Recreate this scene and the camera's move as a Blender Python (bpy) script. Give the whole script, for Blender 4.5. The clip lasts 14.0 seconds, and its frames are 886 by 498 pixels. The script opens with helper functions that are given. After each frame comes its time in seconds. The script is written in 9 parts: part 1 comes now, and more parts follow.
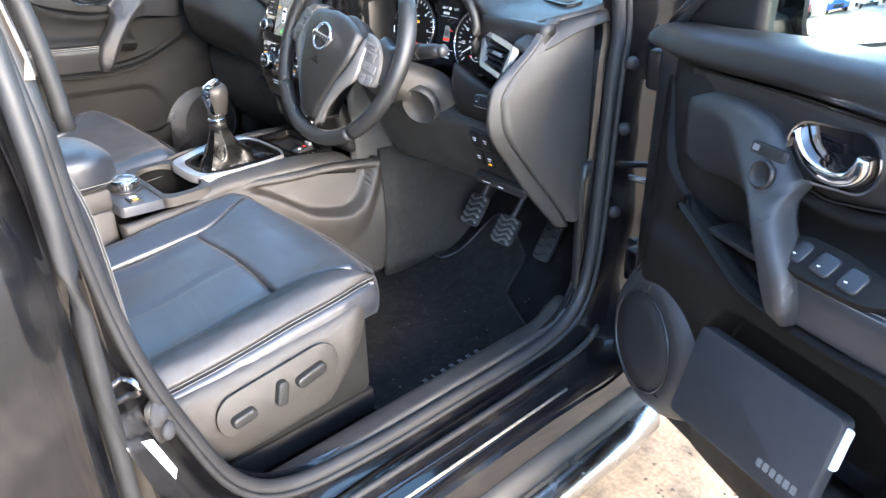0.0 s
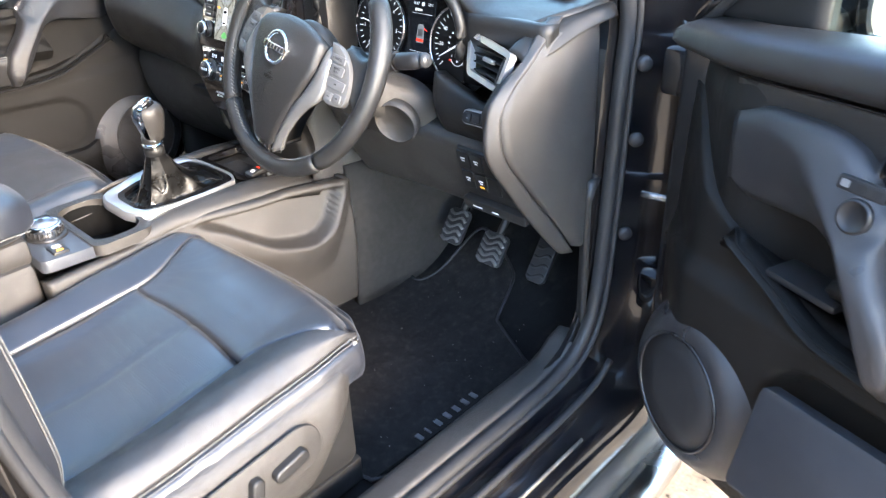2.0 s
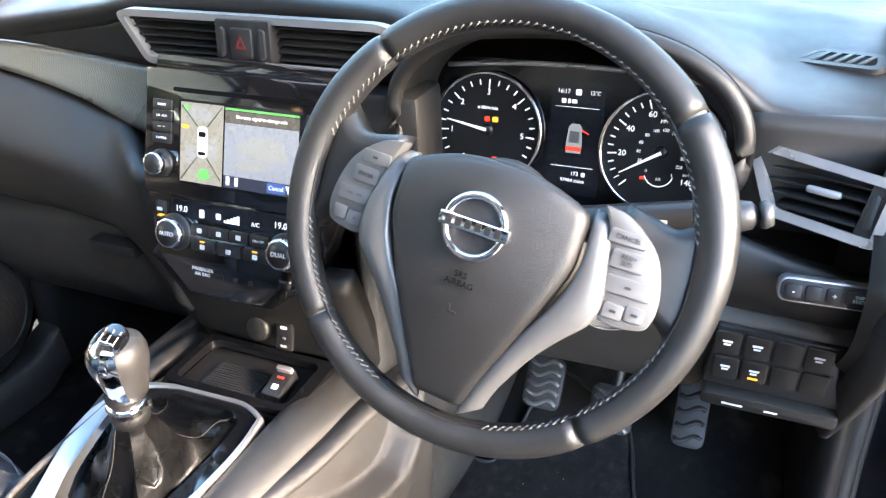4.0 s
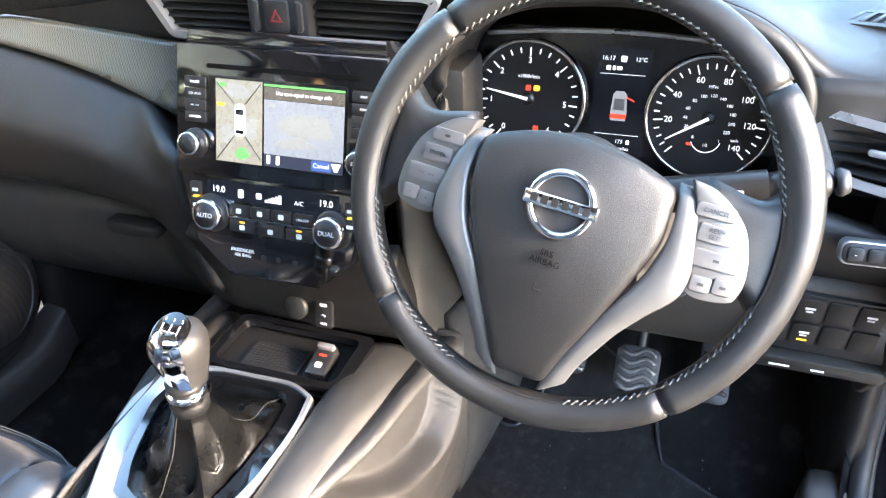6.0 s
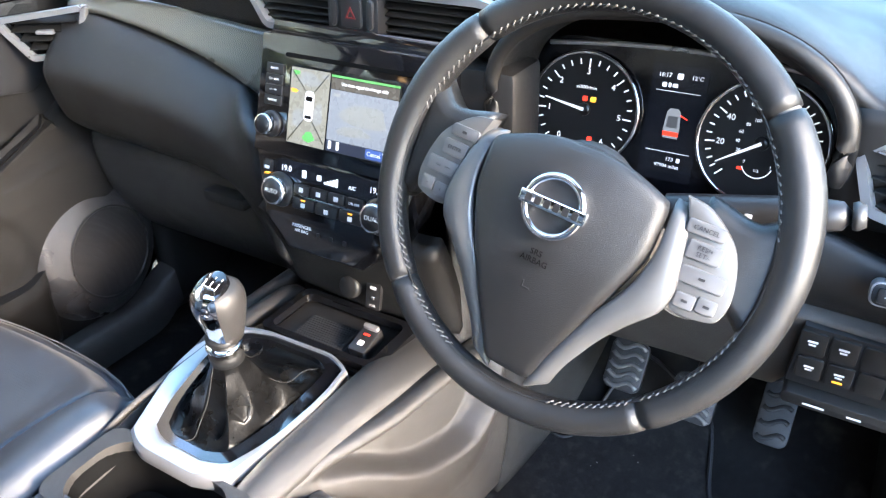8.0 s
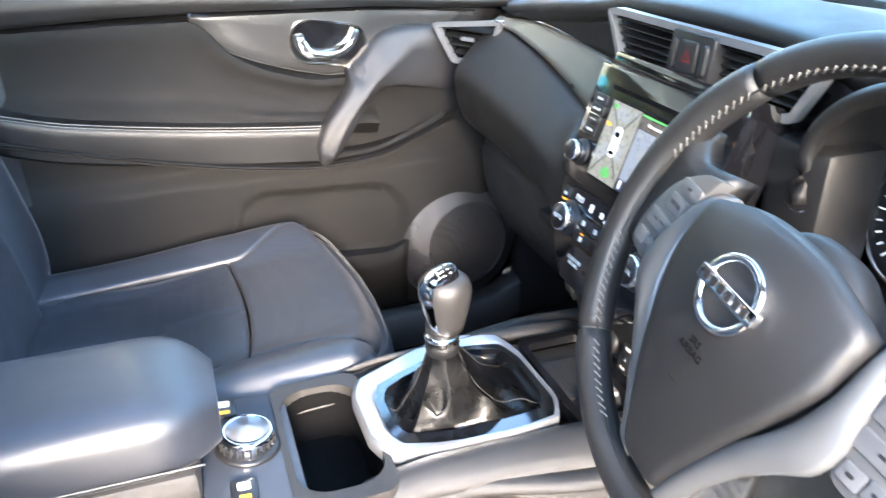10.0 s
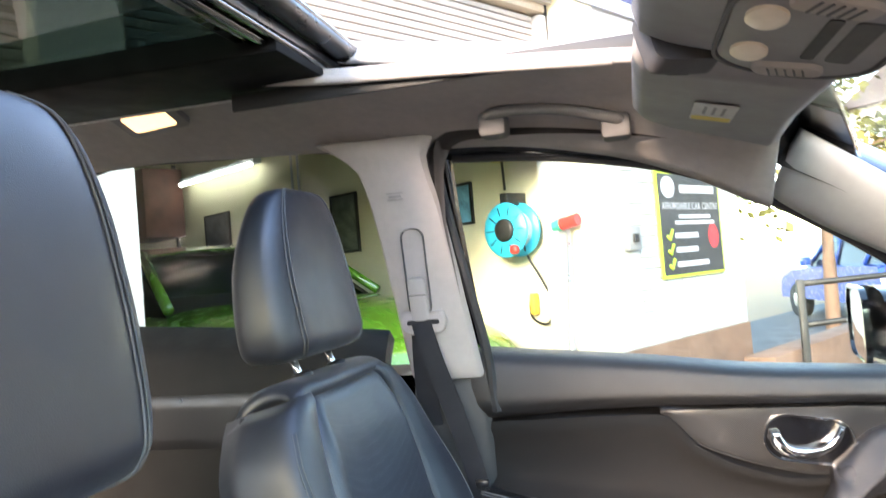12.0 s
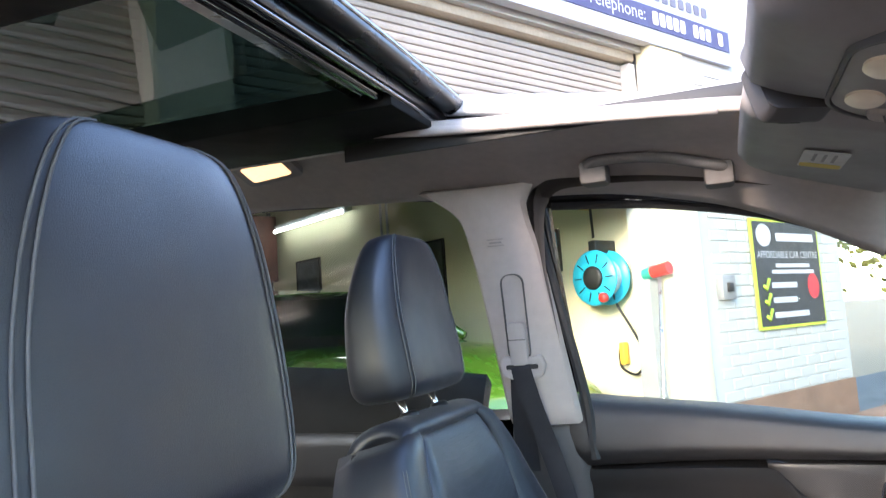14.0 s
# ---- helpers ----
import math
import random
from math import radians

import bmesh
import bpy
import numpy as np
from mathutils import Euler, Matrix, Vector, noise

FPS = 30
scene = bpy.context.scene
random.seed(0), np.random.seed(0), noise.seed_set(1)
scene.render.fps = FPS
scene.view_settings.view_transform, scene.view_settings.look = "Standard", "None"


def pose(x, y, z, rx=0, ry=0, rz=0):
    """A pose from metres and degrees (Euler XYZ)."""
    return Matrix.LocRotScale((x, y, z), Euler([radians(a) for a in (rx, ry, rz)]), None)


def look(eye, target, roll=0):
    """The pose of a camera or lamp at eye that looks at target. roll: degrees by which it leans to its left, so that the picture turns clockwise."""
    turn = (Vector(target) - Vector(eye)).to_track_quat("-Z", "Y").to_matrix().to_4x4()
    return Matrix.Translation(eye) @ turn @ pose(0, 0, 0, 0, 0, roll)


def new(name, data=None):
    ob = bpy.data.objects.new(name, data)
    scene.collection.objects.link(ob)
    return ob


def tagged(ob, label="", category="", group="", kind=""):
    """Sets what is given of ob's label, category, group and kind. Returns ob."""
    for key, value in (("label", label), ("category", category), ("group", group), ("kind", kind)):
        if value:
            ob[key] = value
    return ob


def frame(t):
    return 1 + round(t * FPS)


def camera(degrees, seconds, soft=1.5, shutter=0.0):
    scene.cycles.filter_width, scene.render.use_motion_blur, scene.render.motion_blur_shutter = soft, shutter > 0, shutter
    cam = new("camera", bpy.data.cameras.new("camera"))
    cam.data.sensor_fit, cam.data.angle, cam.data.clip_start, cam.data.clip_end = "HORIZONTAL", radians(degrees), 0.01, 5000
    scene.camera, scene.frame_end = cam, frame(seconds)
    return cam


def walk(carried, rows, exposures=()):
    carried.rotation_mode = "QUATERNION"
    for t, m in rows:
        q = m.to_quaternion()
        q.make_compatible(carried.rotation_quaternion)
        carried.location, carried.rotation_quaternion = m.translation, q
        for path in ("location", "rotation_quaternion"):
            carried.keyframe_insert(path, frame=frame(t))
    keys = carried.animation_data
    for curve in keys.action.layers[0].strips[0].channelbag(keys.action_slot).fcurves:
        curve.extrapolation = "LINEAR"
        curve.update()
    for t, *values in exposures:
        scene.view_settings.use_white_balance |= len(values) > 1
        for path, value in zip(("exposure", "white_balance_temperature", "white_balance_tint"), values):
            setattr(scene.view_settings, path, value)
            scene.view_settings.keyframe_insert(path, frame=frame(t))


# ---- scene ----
cam = camera(60.8, 14.0, soft=1.2, shutter=0.28)
PATH = [
    (0, (1.589, -0.812, 1.396), (0.282, 0.375, 0.455), -0.8),
    (0.5, (1.616, -0.805, 1.408), (0.353, 0.439, 0.482), -0.6),
    (1, (1.609, -0.799, 1.413), (0.369, 0.451, 0.465), -0.8),
    (1.5, (1.54, -0.761, 1.416), (0.321, 0.482, 0.433), -1.3),
    (2, (1.362, -0.687, 1.391), (0.168, 0.568, 0.391), -2.0),
    (2.5, (1.18, -0.601, 1.409), (0.051, 0.709, 0.405), -2.7),
    (3, (0.973, -0.558, 1.391), (-0.035, 0.856, 0.398), -2.6),
    (3.5, (0.727, -0.512, 1.386), (-0.119, 1.014, 0.409), -2.2),
    (4, (0.553, -0.489, 1.354), (-0.149, 1.109, 0.379), -2.2),
    (4.2, (0.52, -0.489, 1.345), (-0.126, 1.13, 0.364), -2.0),
    (6.5, (0.46, -0.512, 1.373), (-0.139, 1.058, 0.289), -2.8),
    (7, (0.464, -0.512, 1.369), (-0.176, 1.046, 0.29), -2.2),
    (7.2, (0.476, -0.508, 1.369), (-0.215, 1.033, 0.297), -2.4),
    (9.3, (0.716, -0.42, 1.353), (-0.702, 0.616, 0.397), -0.0),
    (9.5, (0.715, -0.382, 1.337), (-0.788, 0.545, 0.398), 0.2),
    (10, (0.703, -0.316, 1.321), (-0.991, 0.285, 0.444), -0.1),
    (10.5, (0.694, -0.298, 1.317), (-1.142, -0.029, 0.571), -1.4),
    (11, (0.709, -0.295, 1.342), (-1.23, -0.384, 0.859), -3.5),
    (11.5, (0.705, -0.297, 1.366), (-1.258, -0.62, 1.16), -4.5),
    (12, (0.7, -0.296, 1.39), (-1.237, -0.789, 1.449), -4.8),
    (12.5, (0.7, -0.293, 1.397), (-1.184, -0.909, 1.661), -4.9),
    (13, (0.703, -0.296, 1.399), (-1.141, -0.988, 1.744), -4.6),
    (13.5, (0.717, -0.304, 1.398), (-1.122, -1.026, 1.71), -4.2),
    (14, (0.741, -0.318, 1.387), (-1.126, -1.007, 1.587), -3.9),
]
EXPOSURES = [(0.0, 3.05, 5950, 12), (1.5, 3.15, 6000, 12), (2.0, 3.35, 6200, 12), (3.0, 3.62, 6400, 13), (4.0, 3.70, 6550, 14), (6.5, 3.95, 6600, 13), (9.0, 3.42, 5850, 12), (10.5, 3.66, 6150, 13), (11.0, 3.68, 6350, 15), (11.5, 3.45, 6500, 17), (12.5, 2.30, 6700, 18), (14.0, 2.30, 6150, 19)]
walk(cam, [(t, look(eye, target, roll)) for t, eye, target, roll in PATH], EXPOSURES)

# ---------------------------------------------------------------- world and light
world = bpy.data.worlds.new("sky_world")
scene.world = world
world.use_nodes = True
wn = world.node_tree
sky = wn.nodes.new("ShaderNodeTexSky")
sky.sky_type = "NISHITA"
sky.sun_disc = False
SUN_AZ, SUN_EL = 98.0, 19.0        # degrees clockwise from the car's nose, degrees above the horizon
sky.sun_elevation, sky.sun_rotation = radians(SUN_EL), radians(SUN_AZ)
sky.air_density, sky.dust_density, sky.ozone_density = 1.0, 0.4, 1.0
wn.links.new(sky.outputs[0], wn.nodes["Background"].inputs[0])
wn.nodes["Background"].inputs[1].default_value = 0.30

sun_data = bpy.data.lights.new("sun", "SUN")
sun_data.energy, sun_data.angle, sun_data.color = 2.0, radians(14), (1.0, 0.80, 0.59)
sun_lamp = new("sun", sun_data)
SUN_DIR = Vector((math.sin(radians(SUN_AZ)) * math.cos(radians(SUN_EL)), math.cos(radians(SUN_AZ)) * math.cos(radians(SUN_EL)), math.sin(radians(SUN_EL))))
sun_lamp.matrix_world = look(SUN_DIR * 30, (0, 0, 0))


# ---------------------------------------------------------------- materials
def mat(name, base, rough=0.5, metal=0.0, vary=0.12, vscale=6.0, bump=0.0, bscale=900.0, pattern="noise", coat=0.0,
        spec=0.5, emit=None, emit_s=0.0, rvary=0.08, dust=0.0, coord="Object", trans=0.0, sheen=0.0):
    """A procedural surface: base colour varied at two scales, roughness varied, and a fine relief."""
    m = bpy.data.materials.new(name)
    m.use_nodes = True
    nt = m.node_tree
    b = nt.nodes["Principled BSDF"]
    tc = nt.nodes.new("ShaderNodeTexCoord")
    src = tc.outputs[coord]
    b.inputs["Metallic"].default_value = metal
    b.inputs["Specular IOR Level"].default_value = spec
    b.inputs["Coat Weight"].default_value = coat
    b.inputs["Coat Roughness"].default_value = 0.06
    b.inputs["Transmission Weight"].default_value = trans
    if sheen:
        b.inputs["Sheen Weight"].default_value = sheen
    if emit:
        b.inputs["Emission Color"].default_value = (*emit, 1)
        b.inputs["Emission Strength"].default_value = emit_s

    def noise_node(scale, detail=4.0):
        n = nt.nodes.new("ShaderNodeTexNoise")
        n.inputs["Scale"].default_value, n.inputs["Detail"].default_value = scale, detail
        nt.links.new(src, n.inputs["Vector"])
        return n.outputs["Fac"]

    def mapped(sock, lo, hi, a=0.3, c=0.7):
        n = nt.nodes.new("ShaderNodeMapRange")
        for k, v in zip(("From Min", "From Max", "To Min", "To Max"), (a, c, lo, hi)):
            n.inputs[k].default_value = v
        nt.links.new(sock, n.inputs["Value"])
        return n.outputs[0]

    def times(x, y):
        n = nt.nodes.new("ShaderNodeMath")
        n.operation = "MULTIPLY"
        nt.links.new(x, n.inputs[0])
        nt.links.new(y, n.inputs[1])
        return n.outputs[0]

    both = times(mapped(noise_node(vscale), 1 - vary, 1 + vary), mapped(noise_node(vscale * 9, 6), 1 - vary * 0.6, 1 + vary * 0.6))
    mix = nt.nodes.new("ShaderNodeVectorMath")
    mix.operation = "SCALE"
    mix.inputs[0].default_value = base
    nt.links.new(both, mix.inputs["Scale"])
    colour = mix.outputs[0]
    if dust:
        d = nt.nodes.new("ShaderNodeMix")
        d.data_type = "RGBA"
        d.inputs[7].default_value = (0.25, 0.22, 0.18, 1)
        nt.links.new(mapped(noise_node(vscale * 2.3, 8), 0.0, dust, 0.52, 0.72), d.inputs[0])
        nt.links.new(colour, d.inputs[6])
        colour = d.outputs[2]
    nt.links.new(colour, b.inputs["Base Color"])
    nt.links.new(mapped(noise_node(vscale * 3), max(rough - rvary, 0.01), min(rough + rvary, 1)), b.inputs["Roughness"])
    if bump:
        if pattern == "leather":
            v = nt.nodes.new("ShaderNodeTexVoronoi")
            v.feature = "DISTANCE_TO_EDGE"
            v.inputs["Scale"].default_value = bscale
            nt.links.new(src, v.inputs["Vector"])
            h = mapped(v.outputs["Distance"], 0, 1, 0.0, 0.25)
        elif pattern == "weave":
            w1 = nt.nodes.new("ShaderNodeTexChecker")
            w1.inputs["Scale"].default_value = bscale
            nt.links.new(src, w1.inputs["Vector"])
            h = w1.outputs["Fac"]
            tint = nt.nodes.new("ShaderNodeMix")
            tint.data_type = "RGBA"
            tint.inputs[6].default_value = (*[c * 0.55 for c in base], 1)
            tint.inputs[7].default_value = (*[min(c * 1.5, 1) for c in base], 1)
            nt.links.new(h, tint.inputs[0])
            nt.links.new(tint.outputs[2], b.inputs["Base Color"])
        elif pattern == "holes":
            v = nt.nodes.new("ShaderNodeTexVoronoi")
            v.inputs["Scale"].default_value = bscale
            v.inputs["Randomness"].default_value = 0.0
            nt.links.new(src, v.inputs["Vector"])
            h = mapped(v.outputs["Distance"], 0, 1, 0.18, 0.3)
        else:
            h = noise_node(bscale, 3)
        bn = nt.nodes.new("ShaderNodeBump")
        bn.inputs["Strength"].default_value, bn.inputs["Distance"].default_value = bump, 0.001
        nt.links.new(h, bn.inputs["Height"])
        nt.links.new(bn.outputs[0], b.inputs["Normal"])
    return m


# Both seat leathers are black; the bluish base puts sky sheen into the colour.
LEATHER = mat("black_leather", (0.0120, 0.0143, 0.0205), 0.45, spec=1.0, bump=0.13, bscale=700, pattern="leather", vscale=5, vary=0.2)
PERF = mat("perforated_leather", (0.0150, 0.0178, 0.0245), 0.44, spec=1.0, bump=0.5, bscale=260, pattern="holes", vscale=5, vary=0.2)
WORN = mat("worn_leather", (0.017, 0.0168, 0.0172), 0.52, spec=0.7, bump=0.16, bscale=420, pattern="leather", vscale=14, vary=0.30)
RIM = mat("wheel_leather", (0.016, 0.016, 0.016), 0.36, bump=0.22, bscale=1000, pattern="leather", vscale=9, vary=0.2)
DASH = mat("soft_dash", (0.0110, 0.0106, 0.0103), 0.46, spec=0.48, bump=0.18, bscale=950, pattern="leather", vscale=4, vary=0.15)
PAD = mat("grained_pad", (0.015, 0.0144, 0.0140), 0.38, spec=0.65, bump=0.26, bscale=900, pattern="leather", vscale=4, vary=0.15)
HARD = mat("hard_grained_plastic", (0.038, 0.0355, 0.0328), 0.42, spec=0.6, bump=0.35, bscale=800, pattern="leather", vscale=4, vary=0.15)
PULL_M = mat("smooth_grey_plastic", (0.026, 0.026, 0.028), 0.33, spec=0.6, bump=0.35, bscale=700, pattern="leather", vscale=4, vary=0.12)
CARD = mat("door_plastic", (0.0065, 0.0061, 0.0057), 0.46, spec=0.26, bump=0.5, bscale=700, pattern="leather", vscale=4, vary=0.15)
# Darker copy of the armrest leather, with the passenger side's shade in its colour.
SHADED_ARM_LEATHER = mat("shaded_armrest_leather", (0.0085, 0.0085, 0.0090), 0.44, spec=0.45, bump=0.15, bscale=700, pattern="leather", vscale=5, vary=0.2)
DARK = mat("dark_plastic", (0.012, 0.012, 0.012), 0.5, bump=0.2, bscale=900)
SWITCH = mat("switch_plastic", (0.016, 0.016, 0.017), 0.35, vary=0.08)
GLOSS = mat("piano_black", (0.006, 0.006, 0.007), 0.08, coat=1.0, vary=0.05, rvary=0.03)
PAINT = mat("black_paint", (0.005, 0.005, 0.006), 0.16, coat=1.0, vary=0.15, dust=0.06, rvary=0.05)
RUBBER = mat("rubber_seal", (0.02, 0.02, 0.021), 0.55, bump=0.3, bscale=500, vary=0.2)
BUTTON = mat("button_silver", (0.118, 0.118, 0.120), 0.42, metal=0.2, vary=0.05)
SILVER = mat("silver_plastic", (0.122, 0.121, 0.119), 0.38, metal=0.35, vary=0.06)
SATIN = mat("satin_silver_trim", (0.48, 0.48, 0.485), 0.33, metal=0.75, vary=0.06)
CHROME = mat("chrome", (0.86, 0.86, 0.87), 0.06, metal=1.0, vary=0.03, rvary=0.03)
STEEL = mat("brushed_steel", (0.56, 0.55, 0.53), 0.22, metal=1.0, vary=0.15, bump=0.1, bscale=300)
CARPET = mat("carpet", (0.011, 0.0105, 0.0105), 0.95, vary=0.2, vscale=9, bump=1.0, bscale=1400, dust=0.08, spec=0.1)
MAT_FLOOR = mat("floor_mat", (0.016, 0.0152, 0.0152), 0.95, vary=0.22, vscale=30, bump=1.0, bscale=1500, dust=0.05, spec=0.1)
WEAVE = mat("weave_trim", (0.10, 0.096, 0.078), 0.32, bump=0.3, bscale=520, pattern="weave", coat=0.6)
DOOR_WEAVE = mat("door_weave_trim", (0.020, 0.0195, 0.019), 0.36, bump=0.4, bscale=520, pattern="weave", coat=0.25)
LIGHT_TRIM = mat("light_grey_trim", (0.43, 0.385, 0.345), 0.75, vary=0.06, bump=0.25, bscale=900)
HEADLINE = mat("headlining_cloth", (0.43, 0.39, 0.36), 0.95, vary=0.08, bump=0.5, bscale=1500, spec=0.15)
GREY_TRIM = mat("grey_roof_plastic", (0.29, 0.275, 0.265), 0.6, vary=0.06, bump=0.25, bscale=900)
BELT = mat("belt_webbing", (0.016, 0.016, 0.019), 0.8, bump=0.8, bscale=900, vary=0.1)
for m_ in (LEATHER, PERF):
    sheen = m_.node_tree.nodes["Principled BSDF"].inputs
    sheen["Sheen Weight"].default_value, sheen["Sheen Roughness"].default_value = 0.06, 0.4
    sheen["Coat Weight"].default_value, sheen["Coat Roughness"].default_value = 0.20, 0.44     # sealed finish, over the grain
    m_.node_tree.links.new(m_.node_tree.nodes["Bump"].outputs[0], sheen["Coat Normal"])
STITCH = mat("pale_thread", (0.13, 0.128, 0.122), 0.8, vary=0.1)
WHITE = mat("white_print", (0.8, 0.8, 0.8), 0.6, vary=0.03)
LCD_W = mat("lit_white_figures", (0.7, 0.7, 0.7), 0.5, emit=(0.9, 0.95, 1.0), emit_s=0.09)
AMBER = mat("amber_light", (0.8, 0.3, 0.02), 0.5, emit=(1.0, 0.42, 0.04), emit_s=0.14)
REDL = mat("red_light", (0.7, 0.02, 0.01), 0.5, emit=(1.0, 0.05, 0.02), emit_s=0.14)
GAUGE = mat("gauge_face", (0.006, 0.006, 0.007), 0.4, vary=0.05)
DISPLAY = mat("display_black", (0.003, 0.003, 0.004), 0.2, vary=0.05)


def glass_mat(name, tint, rough=0.0, gloss=0.85):
    m = bpy.data.materials.new(name)
    m.use_nodes = True
    nt = m.node_tree
    nt.nodes.remove(nt.nodes["Principled BSDF"])
    out = nt.nodes["Material Output"]
    tr, gl, mx, fr = (nt.nodes.new(k) for k in ("ShaderNodeBsdfTransparent", "ShaderNodeBsdfGlossy", "ShaderNodeMixShader", "ShaderNodeLayerWeight"))
    tr.inputs[0].default_value = (*tint, 1)
    gl.inputs["Roughness"].default_value = rough
    fr.inputs[0].default_value = 0.5
    pw, sc = nt.nodes.new("ShaderNodeMath"), nt.nodes.new("ShaderNodeMath")
    pw.operation, sc.operation = "POWER", "MULTIPLY_ADD"
    pw.inputs[1].default_value, sc.inputs[1].default_value, sc.inputs[2].default_value = 4.5, gloss, 0.035 * gloss
    nt.links.new(fr.outputs["Facing"], pw.inputs[0])
    nt.links.new(pw.outputs[0], sc.inputs[0])
    nt.links.new(sc.outputs[0], mx.inputs[0])
    nt.links.new(tr.outputs[0], mx.inputs[1])
    nt.links.new(gl.outputs[0], mx.inputs[2])
    nt.links.new(mx.outputs[0], out.inputs[0])
    return m


GLASS = glass_mat("window_glass", (0.86, 0.92, 0.88))
TINT = glass_mat("privacy_glass", (0.45, 0.48, 0.45))
DARKGLASS = glass_mat("sunroof_glass", (0.12, 0.155, 0.135), gloss=0.35)


# ---------------------------------------------------------------- mesh helpers
V = Vector
ORG = {}
TF = [None]        # a map from the shut door's place to where the door stands, with a mark if it mirrors


def thing(name, at, label, category, group="", kind=""):
    ob = new(name)
    ob.empty_display_size = 0.05
    at = V(at)
    if TF[0]:
        at = TF[0][0](at)
    ob.location = at
    ORG[ob] = at
    return tagged(ob, label, category, group, kind)


def part(name, bm, material, parent=None, label="", smooth=True, mats=None, angle=40):
    """Links a bmesh, in world places, as one mesh object under a thing or a part."""
    if TF[0]:
        for v in bm.verts:
            v.co = TF[0][0](v.co)
        if TF[0][1]:
            bmesh.ops.reverse_faces(bm, faces=bm.faces)
    org = ORG[parent] if parent else V((0, 0, 0))
    for v in bm.verts:
        v.co -= org
    me = bpy.data.meshes.new(name)
    for e in bm.edges:
        if len(e.link_faces) == 2 and e.calc_face_angle(0) > radians(angle):
            e.smooth = False
    if smooth:
        for f in bm.faces:
            f.smooth = True
    bm.to_mesh(me)
    bm.free()
    for m in mats or [material]:
        me.materials.append(m)
    ob = new(name, me)
    ob.parent = parent
    ORG[ob] = org
    if label:
        ob["label"] = label
    return ob


def box(bm, lo, hi, bev=0.0, m=None, seg=2):
    c = [(a + b) / 2 for a, b in zip(lo, hi)]
    s = [max(abs(b - a), 1e-4) for a, b in zip(lo, hi)]
    made = bmesh.ops.create_cube(bm, size=1, matrix=Matrix.Translation(c) @ Matrix.Diagonal((*s, 1)))
    vs = made["verts"]
    if bev:
        es = list({e for v in vs for e in v.link_edges})
        out = bmesh.ops.bevel(bm, geom=es, offset=min(bev, min(s) * 0.49), segments=seg, profile=0.5, affect="EDGES")
        vs = list({v for f in out["faces"] for v in f.verts} | {v for v in vs if v.is_valid})
    if m is not None:
        bmesh.ops.transform(bm, matrix=m, verts=vs)
    return vs


def bx(lo, hi, bev=0.004, m=None, seg=2):
    bm = bmesh.new()
    box(bm, lo, hi, bev, m, seg)
    return bm


def cyl(bm, a, b, r1, r2=None, n=24, cap=True):
    a, b = V(a), V(b)
    r2 = r1 if r2 is None else r2
    q = (b - a).to_track_quat("Z", "Y").to_matrix().to_4x4()
    made = bmesh.ops.create_cone(bm, cap_ends=cap, segments=n, radius1=r1, radius2=r2, depth=(b - a).length, matrix=Matrix.Translation((a + b) / 2) @ q)
    return made["verts"]


def lathe(bm, a, axis, prof, n=32, up=None):
    """Turns (radius, height) pairs round the axis from a."""
    a, axis = V(a), V(axis).normalized()
    q = axis.to_track_quat("Z", "Y").to_matrix()
    rings = []
    for r, h in prof:
        rings.append([bm.verts.new(a + q @ V((r * math.cos(2 * math.pi * i / n), r * math.sin(2 * math.pi * i / n), h))) for i in range(n)])
    for p, s in zip(rings, rings[1:]):
        for i in range(n):
            bm.faces.new((p[i], p[(i + 1) % n], s[(i + 1) % n], s[i]))
    bm.faces.new(rings[-1])
    bm.faces.new(rings[0][::-1])
    return bm


def loft(bm, rings, cap=True, closed=True):
    """Skins rings of equal count; faces look outward when rings run anticlockwise seen from the far end."""
    vs = [[bm.verts.new(p) for p in ring] for ring in rings]
    n = len(vs[0])
    for p, s in zip(vs, vs[1:]):
        for i in range(n if closed else n - 1):
            bm.faces.new((p[i], p[(i + 1) % n], s[(i + 1) % n], s[i]))
    if cap and closed:
        bm.faces.new(vs[-1])
        bm.faces.new(vs[0][::-1])
    bmesh.ops.recalc_face_normals(bm, faces=bm.faces)
    return bm


def smooth_path(pts, n=8):
    """Catmull-Rom through the points."""
    pts = [V(p) for p in pts]
    ext = [pts[0] * 2 - pts[1], *pts, pts[-1] * 2 - pts[-2]]
    out = []
    for i in range(1, len(ext) - 2):
        a, b, c, d = ext[i - 1 : i + 3]
        for k in range(n):
            t = k / n
            out.append(0.5 * ((2 * b) + (c - a) * t + (2 * a - 5 * b + 4 * c - d) * t * t + (3 * b - a - 3 * c + d) * t ** 3))
    out.append(pts[-1])
    return out


